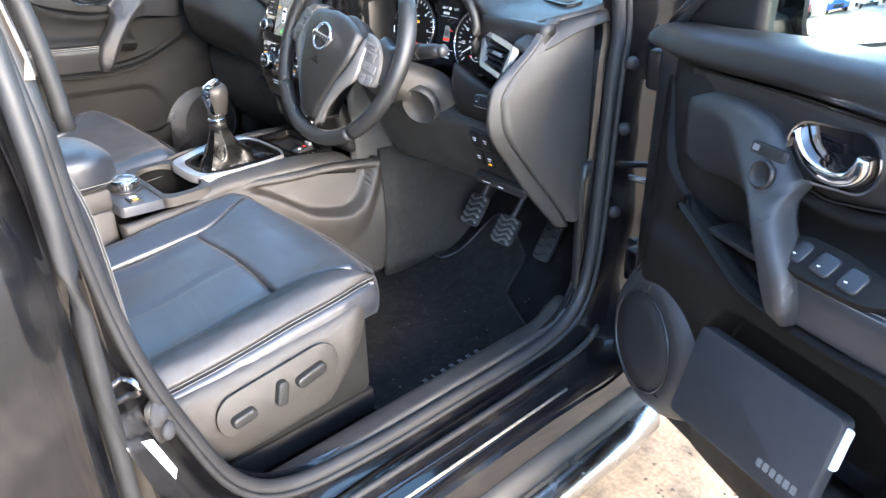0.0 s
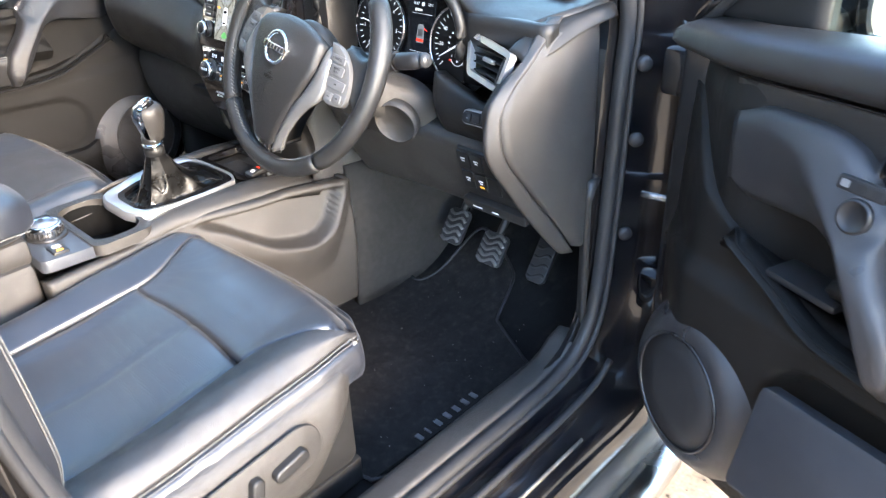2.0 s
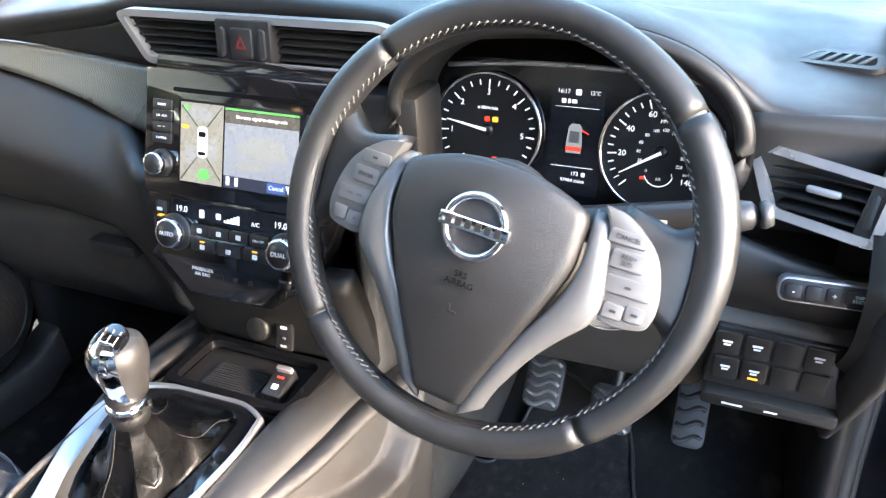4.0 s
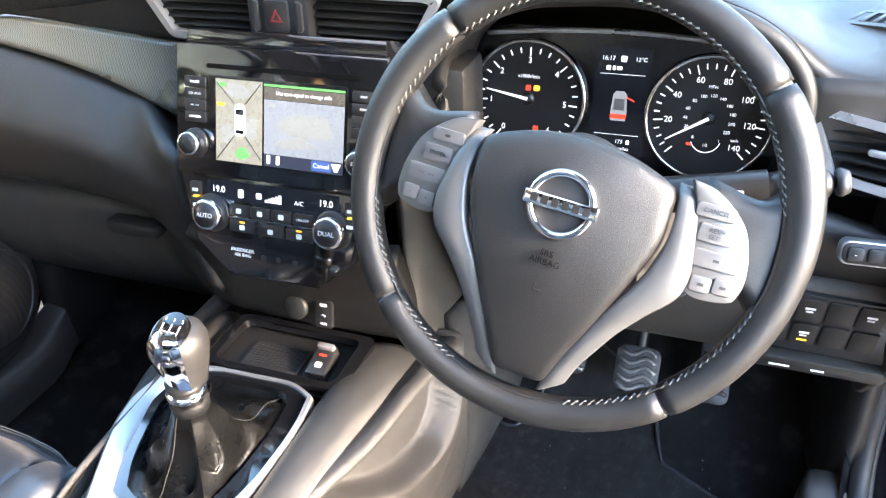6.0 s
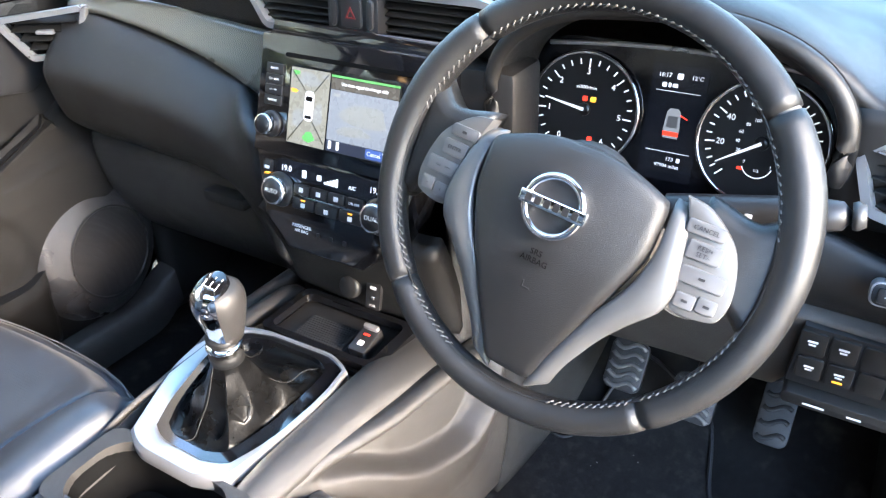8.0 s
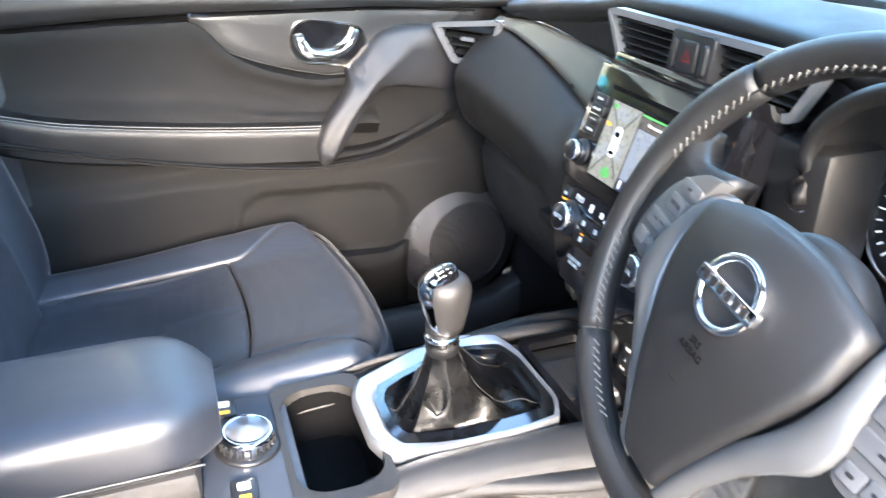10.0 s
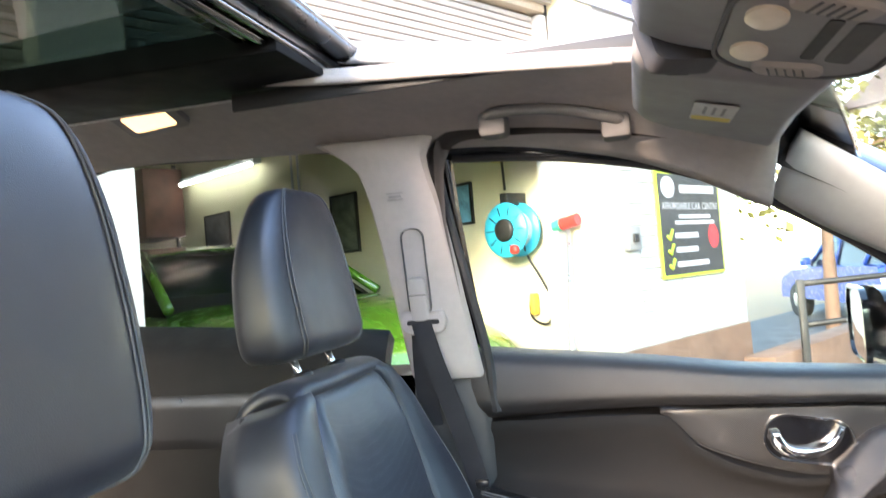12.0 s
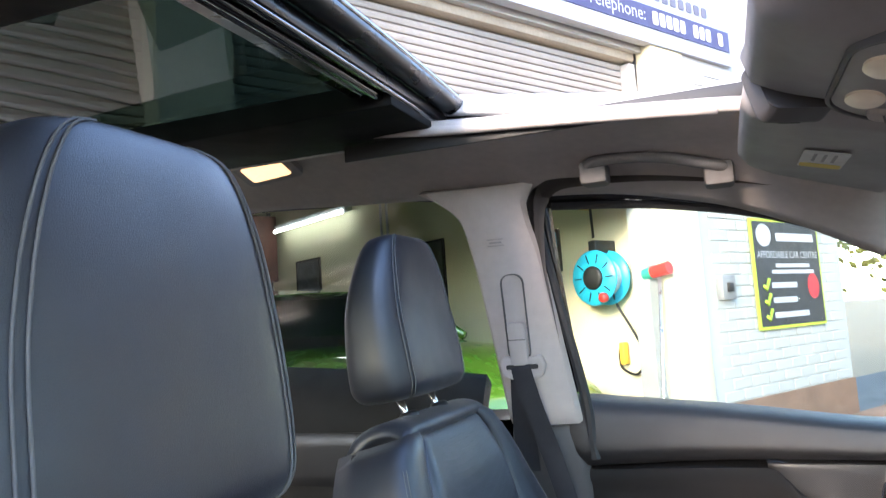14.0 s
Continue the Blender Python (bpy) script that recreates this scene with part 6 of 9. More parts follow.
# ---------------------------------------------------------------- doors
def door(side, tf, who):
    """A front door and its lining, laid out shut on the driver's side. Places run x outward, y forward, z up."""
    TF[0] = tf
    d = thing("car_door", (0.80, 0.0, 0.40), f"black car door, dark lining, chrome handle, {who}", "car door", "front doors")
    # painted shell
    def skin(u, v):
        y = lerp(0.455, -0.655, u)
        return 0.905 - 0.012 * math.cos(v * 3.0), y - 0.02 * v, lerp(0.36, 1.13, v)
    part("outer_skin", puff(skin, 20, 14, 0.01, 0.03, (1, 0, 0)), PAINT, d, "glossy black painted outer skin")
    part("inner_frame", bx((0.775, -0.645, 0.42), (0.872, 0.425, 1.10), 0.02), PAINT, d, "painted door edge")

    def up_line(y):
        return interp(y, [-0.62, -0.3, -0.11, 0.09, 0.25, 0.42], [1.240, 1.206, 1.181, 1.167, 1.150, 1.130])

    def low_pad(y):
        return interp(y, [-0.62, -0.3, 0.0, 0.2, 0.42], [1.100, 1.112, 1.110, 1.100, 1.090])

    def pad(u, v):
        y = lerp(-0.62, 0.40, u)
        zt, zl = up_line(y), low_pad(y)
        x = interp(v, [0, 0.3, 0.6, 0.8, 1], [0.712, 0.694, 0.700, 0.722, 0.790])
        z = interp(v, [0, 0.3, 0.6, 0.8, 1], [zl, lerp(zl, zt, 0.3), lerp(zl, zt, 0.72), lerp(zl, zt, 0.93), zt])
        return x + 0.035 * sstep(0.24, 0.40, y), y, z
    part("upper_pad", puff(pad, 50, 18, 0.006, 0.03, (-1, 0, 0)), PAD, d, "soft grained upper door pad")

    def wstrip(u, v):
        y = lerp(-0.28, 0.25, u)
        hi = low_pad(y) - 0.004
        lo = interp(y, [-0.28, -0.22, -0.14, -0.07, -0.035, 0.0, 0.10, 0.25], [1.098, 1.048, 1.016, 0.998, 0.992, 0.995, 1.050, 1.050])
        return 0.713 + 0.006 * v, y, lerp(hi, lo, v)
    part("woven_strip", puff(wstrip, 40, 8, 0.002, 0.02, (-1, 0, 0)), DOOR_WEAVE, d, "dark woven-look trim strip")
    part("trim_line", tb([V(wstrip(k / 30, 0.0)) + V((-0.001, 0, 0.001)) for k in range(31)], 0.0012, 6), GLOSS, d, "thin glossy line over the strip")
    part("trim_line", tb([V(wstrip(k / 30, 1.0)) + V((-0.001, 0, -0.001)) for k in range(1, 19)], 0.0016, 6), DARK, d, "dark joint under the strip")

    def mid(u, v):
        y = lerp(-0.62, 0.05, u)
        hi = interp(y, [-0.62, -0.28, -0.22, -0.14, -0.05, 0.05], [1.096, 1.100, 1.04, 1.0, 0.98, 0.985])
        lo = interp(y, [-0.62, -0.3, 0.05], [0.965, 0.925, 0.90])
        return 0.708 + 0.014 * math.sin(math.pi * v) - 0.02 * sstep(0.75, 1.0, v), y, lerp(hi, lo, v)
    part("middle_insert", puff(mid, 40, 12, 0.006, 0.03, (-1, 0, 0)), CARD, d, "smooth hollow middle panel")

    def rest(u, v):
        y = lerp(-0.61, -0.052, u)
        zt = interp(y, [-0.62, -0.5, -0.2, 0.05], [0.985, 0.955, 0.918, 0.900])
        x = interp(v, [0, 0.25, 0.33, 0.42, 1], [0.735, 0.682, 0.665, 0.658, 0.666])
        z = zt + interp(v, [0, 0.25, 0.33, 0.42, 1], [-0.004, 0.002, -0.001, -0.011, -0.074])
        return x, y, z
    # One leather on both doors; the passenger's copy is coloured as if shaded.
    part("armrest", puff(rest, 40, 16, 0.006, 0.02, (-1, 0, 0.3)), LEATHER if side > 0 else SHADED_ARM_LEATHER, d, "stitched leather door armrest")
    for off in (0.0, 0.007):
        part("stitching", tb([V(rest(k / 16, 0.33 + off * 6)) + V((-0.0008, 0, 0.0012)) for k in range(17)], 0.0011, 6), STITCH, d, "pale stitching")

    def slot(y, z):
        """How deep the map pocket's rounded opening sinks at a place."""
        mid = interp(y, [-0.25, 0.10], [0.712, 0.694])
        a = max(abs(y + 0.075) - 0.100, 0) / 0.068
        b = abs(z - mid) / 0.072
        return sstep(1.16, 0.80, math.hypot(a, b) if a else b)

    def lower(u, v):
        y = lerp(-0.63, 0.385, u)
        hi = interp(y, [-0.63, -0.5, -0.2, 0.0, 0.12, 0.25, 0.385], [0.915, 0.885, 0.852, 0.842, 0.862, 0.93, 1.06])
        lo = interp(y, [-0.63, -0.4, 0.2, 0.385], [0.48, 0.455, 0.455, 0.50])
        z = lerp(hi, lo, v)
        x = 0.690 + 0.02 * v - 0.016 * math.sin(math.pi * v) + 0.075 * sstep(0.25, 0.40, y) + 0.014 * sstep(0.80, 0.84, z)
        return x + (0.048 if side > 0 else 0.008) * slot(y, z), y, z
    part("lower_panel", puff(lower, 150, 96, 0.012, 0.04, (-1, 0, 0)), CARD, d, "grained dark lower door panel with a sunk pocket")

    def ledge(u, v):
        y = lerp(-0.625, 0.20, u)
        z = interp(y, [-0.63, -0.49, -0.345, -0.19, -0.08, 0.03, 0.13, 0.2], [0.945, 0.909, 0.874, 0.846, 0.835, 0.841, 0.869, 0.900])
        return interp(v, [0, 0.45, 1], [0.690, 0.656, 0.676]) + 0.02 * sstep(0.0, 0.15, y), y, z - lerp(-0.004, 0.014, v)
    part("ledge", puff(ledge, 48, 8, 0.003, 0.02, (-1, 0, 0)), CARD, d, "thin ledge under the armrest")

    # backing of the whole lining, curling away in front
    def backing(u, v):
        y = lerp(-0.63, 0.41, u)
        return 0.742 - 0.030 * sstep(0.14, 0.215, y) + 0.075 * sstep(0.23, 0.41, y), y, lerp(0.47, 1.125, v)
    part("lining_back", puff(backing, 60, 10, 0.004, 0.02, (-1, 0, 0)), CARD, d, "dark plastic lining behind the panels")
    # the pull: one grained piece from the front edge over to a slanting grab bar
    KS = [k / 12 for k in range(13)]
    PULL = (  # upper edge, crest and lower edge, from the front of the door back and down the bar
        ((0.714, 0.706, 0.701, 0.698, 0.695, 0.692, 0.688, 0.664, 0.650, 0.641, 0.636, 0.638, 0.652),
         (0.240, 0.174, 0.110, 0.062, 0.035, 0.014, -0.008, -0.012, -0.026, -0.050, -0.072, -0.084, -0.080),
         (1.056, 1.074, 1.076, 1.066, 1.046, 1.024, 1.004, 0.984, 0.962, 0.936, 0.908, 0.868, 0.838)),
        ((0.704, 0.694, 0.684, 0.676, 0.668, 0.660, 0.652, 0.645, 0.638, 0.632, 0.629, 0.632, 0.650),
         (0.236, 0.172, 0.120, 0.095, 0.072, 0.050, 0.030, 0.014, -0.004, -0.024, -0.044, -0.058, -0.066),
         (1.020, 1.045, 1.040, 1.025, 1.010, 0.994, 0.980, 0.964, 0.945, 0.922, 0.890, 0.858, 0.836)),
        ((0.722, 0.716, 0.708, 0.698, 0.690, 0.680, 0.674, 0.668, 0.664, 0.660, 0.660, 0.664, 0.672),
         (0.240, 0.195, 0.150, 0.110, 0.080, 0.055, 0.038, 0.025, 0.010, -0.006, -0.022, -0.040, -0.058),
         (0.940, 0.945, 0.954, 0.962, 0.967, 0.966, 0.960, 0.948, 0.928, 0.905, 0.880, 0.854, 0.834)))

    def pull(u, v):
        h, c, l = (V([interp(v, KS, q) for q in e]) for e in PULL)
        back = V((0.040, 0, 0))
        rows = [h + back, h + V((0.010, 0, 0)), h.lerp(c, 0.12), h.lerp(c, 0.55) - V((0.003, 0, 0)), c, c.lerp(l, 0.5) - V((0.004, 0, 0)), l, l + back]
        ts = [0, 0.14, 0.24, 0.42, 0.56, 0.74, 0.88, 1.0]
        return V([interp(u, ts, [r[k] for r in rows]) for k in range(3)])
    part("pull_handle", puff(pull, 36, 72, 0.0, 0.006, (-1, 0, 0)), PULL_M, d, "grained pull handle with a slanting grab bar")
    # inner handle
    mh = frame_of((0.710, -0.046, 1.052), (-1, 0, 0.03))
    mh = mh @ Matrix.Scale(0.88, 4)
    o1, o2 = rounded(0.166, 0.090, 0.043, 8, -0.008), rounded(0.159, 0.083, 0.0395, 8, -0.008)
    hb = part("handle_bezel", ring_plate(o1, o2, -0.004, 0.006, mh @ pose(0, 0, 0, 0, 0, 8)), CHROME, d, "chrome handle surround")
    part("handle_bowl", plate(rounded(0.160, 0.084, 0.040, 8, -0.008), -0.02, 0.001, mh @ pose(0, 0, 0, 0, 0, 8), 0.0), GLOSS, hb, "black handle bowl")
    ml = mh @ pose(0, 0, 0, 0, 0, 8)
    hp = [V(p) for p in ((-0.062, 0.034, 0), (-0.054, 0.010, 0), (-0.034, -0.011, 0), (-0.002, -0.024, 0), (0.030, -0.023, 0), (0.050, -0.008, 0), (0.056, 0.012, 0))]
    rr = [0.0055, 0.0072, 0.0088, 0.0102, 0.0112, 0.0128, 0.0085]
    path = smooth_path(hp, 4)
    side_a, side_b = [], []
    for i, p in enumerate(path):
        tg = (V(path[min(i + 1, len(path) - 1)]) - V(path[max(i - 1, 0)])).normalized()
        r_ = interp(i / (len(path) - 1), np.linspace(0, 1, 7), rr)
        side_a.append((p[0] - tg.y * r_, p[1] + tg.x * r_))
        side_b.append((p[0] + tg.y * r_, p[1] - tg.x * r_))
    part("handle_lever", plate(side_a + side_b[::-1], 0.004, 0.024, ml, 0.0065, 4), CHROME, d, "chrome pull lever")
    # speaker
    bm = bmesh.new()
    lathe(bm, (0.725, 0.220, 0.612), (-1, 0.12, 0.06), [(0.150, 0), (0.140, 0.025), (0.118, 0.048), (0.093, 0.060), (0.089, 0.056)], 48)
    spk = part("speaker_ring", bm, PULL_M, d, "swelling speaker surround")
    bm = bmesh.new()
    lathe(bm, (0.670, 0.2266, 0.6153), (-1, 0.12, 0.06), [(0.0905, 0), (0.0905, 0.003), (0.05, 0.006), (0.001, 0.007)], 48)
    part("speaker_grille", bm, mat("speaker_mesh", (0.012, 0.012, 0.013), 0.6, bump=0.8, bscale=500, pattern="holes"), spk, "black mesh grille")
    gc, ga = V((0.6665, 0.2270, 0.6155)), V((-1, 0.12, 0.06)).normalized()
    gu = ga.cross(V((0, 0, 1))).normalized()
    gv = gu.cross(ga)
    part("grille_ring", tb([gc + gu * (0.092 * math.cos(k * math.pi / 24)) + gv * (0.092 * math.sin(k * math.pi / 24)) for k in range(48)], 0.0028, 8, True), SWITCH, spk, "thin raised ring round the grille")
    # lip below the map pocket
    def pocket(u, v):
        y = lerp(-0.30, 0.10, u)
        top = interp(y, [-0.30, -0.22, -0.10, 0.05, 0.10], [0.66, 0.645, 0.632, 0.622, 0.640])
        return 0.664 - 0.008 * math.sin(math.pi * u) + 0.03 * v, y, lerp(top, 0.468, v)
    part("map_pocket", puff(pocket, 30, 10, 0.010, 0.03, (-1, 0, 0)), CARD, d, "door map pocket lip")
    # window frame, glass and mirror
    base = [(0.40, 1.125), (-0.62, 1.235)]
    fr = [(0.800, 0.40, 1.125), (0.785, 0.22, 1.285), (0.765, 0.0, 1.445), (0.745, -0.20, 1.545), (0.728, -0.42, 1.595), (0.722, -0.62, 1.615), (0.728, -0.648, 1.60), (0.775, -0.620, 1.24)]
    part("window_frame", tb(fr, 0.017, 10, curve=5, flat=(1.0, 1.4)), GLOSS if side > 0 else PAINT, d, "black window frame")
    part("window_seal", tb([V(p) + V((-0.016, 0, -0.012)) for p in fr[:6]], 0.008, 8, curve=5), RUBBER, d, "rubber window seal")
    bm = bmesh.new()
    row = [bm.verts.new(p) for p in ((0.800, 0.40, 1.12), (0.785, 0.22, 1.285), (0.765, 0.0, 1.445), (0.745, -0.20, 1.545), (0.728, -0.42, 1.595), (0.722, -0.63, 1.612), (0.775, -0.615, 1.22))]
    bm.faces.new(row)
    r2 = bmesh.ops.extrude_face_region(bm, geom=bm.faces[:])
    for e in r2["geom"]:
        if isinstance(e, bmesh.types.BMVert):
            e.co.x += 0.004
    bmesh.ops.recalc_face_normals(bm, faces=bm.faces)
    g = part("window_glass", bm, GLASS, d, "clear side window", smooth=False)
    g.visible_shadow = False
    def sail(u, v):
        y = lerp(0.40, 0.20, u)
        return 0.785, y, lerp(1.135, interp(y, [0.19, 0.40], [1.305, 1.135]), v)
    part("corner_trim", puff(sail, 10, 8, 0.004, 0.02, (-1, 0, 0)), DARK, d, "black corner trim")
    my, mz = (0.204, 1.184) if side > 0 else (0.125, 1.215)
    bm = bmesh.new()
    rings = []
    for k in range(13):
        t = k / 12
        a = t * math.pi / 2
        w, h = 0.115 * math.cos(a) ** 0.5 if t < 1 else 0.01, 0.075 * math.cos(a) ** 0.5 if t < 1 else 0.006
        yy = my + 0.022 + 0.10 * math.sin(a)
        rings.append([V((0.988 + math.copysign(abs(math.cos(b)) ** 0.6, math.cos(b)) * w, yy, mz + math.copysign(abs(math.sin(b)) ** 0.6, math.sin(b)) * h)) for b in [2 * math.pi * q / 36 for q in range(36)]])
    loft(bm, rings)
    mh_ = part("mirror_housing", bm, PAINT, d, "black door mirror housing")
    mm = frame_of((0.988, my, mz), (-0.10, -1, 0.085) if side > 0 else (0.12, -1, 0.0))
    part("mirror_rim", ring_plate(rounded(0.236, 0.152, 0.05, 8), rounded(0.220, 0.138, 0.044, 8), -0.006, 0.006, mm), GLOSS, mh_, "glossy rim")
    oval = rounded(0.222, 0.140, 0.044, 8)
    bm = bmesh.new()
    loft(bm, [[mm @ V((a * s_, b * s_, 0.007 - (a * a + b * b) * s_ * s_ / 1.8)) for a, b in oval] for s_ in (1.0, 0.85, 0.7, 0.55, 0.4, 0.25, 0.1, 0.01)])
    bmesh.ops.recalc_face_normals(bm, faces=bm.faces)
    part("mirror_glass", bm, mat("mirror_silver", (0.92, 0.93, 0.94), 0.015, metal=1.0, vary=0.01, rvary=0.005), mh_, "silvered convex mirror glass")
    part("mirror_foot", bx((0.80, my + 0.03, mz - 0.066), (0.90, my + 0.086, mz - 0.026), 0.015), DARK, mh_, "mirror arm")
    if who == "standing open":
        ml_ = frame_of((0.662, 0.014, 1.030), (-1, -0.05, 0.25))
        lk = part("lock_switch", plate(rounded(0.055, 0.016, 0.003, 3, 0.0, 0.016), 0.004, 0.012, ml_, 0.002), SWITCH, d, "black mirror and lock switch block")
        for k in range(3):
            bars(lk, ml_, [(-0.018 + 0.018 * k, 0.016, 0.010, 0.008)], SATIN if k == 0 else DARK, "key", 0.0126)
        bm = bmesh.new()
        lathe(bm, ml_ @ V((0.002, -0.014, 0.004)), ml_.to_3x3() @ V((0, 0, 1)), [(0.019, 0), (0.019, 0.006), (0.016, 0.009), (0.015, 0.007), (0.001, 0.0075)], 30)
        part("mirror_joystick", bm, SWITCH, d, "round mirror adjuster")
        mw = frame_of((0.668, -0.120, 0.934), (-0.62, 0, 0.78))
        tear = [(p.x, p.y) for p in smooth_path([V(q) for q in ((-0.080, -0.016, 0), (-0.078, 0.022, 0), (-0.01, 0.030, 0), (0.05, 0.024, 0), (0.118, 0.026, 0), (0.06, -0.014, 0), (0.0, -0.024, 0), (-0.06, -0.026, 0), (-0.080, -0.016, 0))], 4)][:-1]
        bank = part("switch_bank", plate(tear, -0.012, 0.002, mw, 0.002), CARD, d, "dark tapered window switch bank")
        for k, px in enumerate((-0.060, -0.020, 0.022)):
            key = part("window_switch", plate(rounded(0.030 if k else 0.022, 0.034, 0.008, 5, px, 0.002), 0.000, 0.006 if k else 0.004, mw, 0.003, 3), SWITCH, bank, "scooped black window switch")
            bars(key, mw, [(px - 0.004, -0.004, 0.004, 0.002)], WHITE, "symbol", 0.0064 if k else 0.0044)
        part("side_slot", bx((0.690, 0.030, 0.868), (0.745, 0.135, 0.880), 0.005), SWITCH, d, "slim ledge")
        bk = thing("document_wallet", (0.65, -0.080, 0.60), "dark folded vinyl document wallet resting in the door pocket", "wallet")
        mb = frame_of((0.648, -0.060, 0.680), (-1, 0.0, 0.34)) @ pose(0, 0, 0, 0, 0, 4)
        part("cover", plate(rounded(0.265, 0.150, 0.012, 4), -0.012, 0.012, mb, 0.005), mat("wallet_vinyl", (0.022, 0.023, 0.027), 0.5, bump=0.3, bscale=700, pattern="leather"), bk)
        part("paper_sheet", plate(rounded(0.262, 0.060, 0.004, 2, 0.010, 0.034), -0.004, 0.002, mb), WHITE, bk, "white paper peeping out")
        bars(bk, mb, [(0.050 + 0.012 * k, -0.046, 0.009, 0.012) for k in range(6)], STITCH, "print_bar", 0.0126)
    TF[0] = None
    return d


HINGE = V((0.861, 0.456, 0.0))
SWING = Matrix.Translation(HINGE) @ Matrix.Rotation(radians(68.7), 4, "Z") @ Matrix.Translation(-HINGE)
door(1, (lambda p: SWING @ V(p), False), "standing open")
door(-1, (lambda p: V((-p[0], p[1], p[2])), True), "shut")
TF[0] = None

# ---------------------------------------------------------------- body side round the driver's doorway
APER = [(-0.615, 1.30), (-0.605, 1.15), (-0.598, 1.03), (-0.575, 0.86), (-0.530, 0.70), (-0.470, 0.555), (-0.38, 0.485), (-0.22, 0.462), (0.0, 0.458), (0.18, 0.458), (0.29, 0.475),
        (0.350, 0.525), (0.378, 0.62), (0.388, 0.80), (0.395, 1.00), (0.400, 1.10), (0.36, 1.20), (0.22, 1.335), (0.05, 1.455), (-0.15, 1.555), (-0.35, 1.60), (-0.52, 1.615), (-0.60, 1.60), (-0.622, 1.50), (-0.620, 1.40)]
APER = [(p.x, p.y) for p in smooth_path([V((a, b, 0)) for a, b in APER + APER[:1]], 5)][:-1]


def lean(z):
    """How far the body side leans in above the waist."""
    return 0.0 if z < 1.15 else -(z - 1.15) * 0.27


def grown(k, sill, front, back):
    """The doorway's outline pushed outward, by different amounts below, ahead and behind."""
    n = len(APER)
    out = []
    for i in range(n):
        a, b = V(APER[i - 1]), V(APER[(i + 1) % n])
        t = (b - a).normalized()
        nrm = V((t.y, -t.x))
        w = sill * max(-nrm.y, 0) + front * max(nrm.x, 0) + back * max(-nrm.x, 0) + 0.06 * max(nrm.y, 0)
        out.append((APER[i][0] + nrm.x * w * k, APER[i][1] + nrm.y * w * k))
    return out


def ring_at(k, x, s=0.06, f=0.10, b=0.06):
    return [V((x + lean(z), y, z)) for y, z in grown(k, s, f, b)]


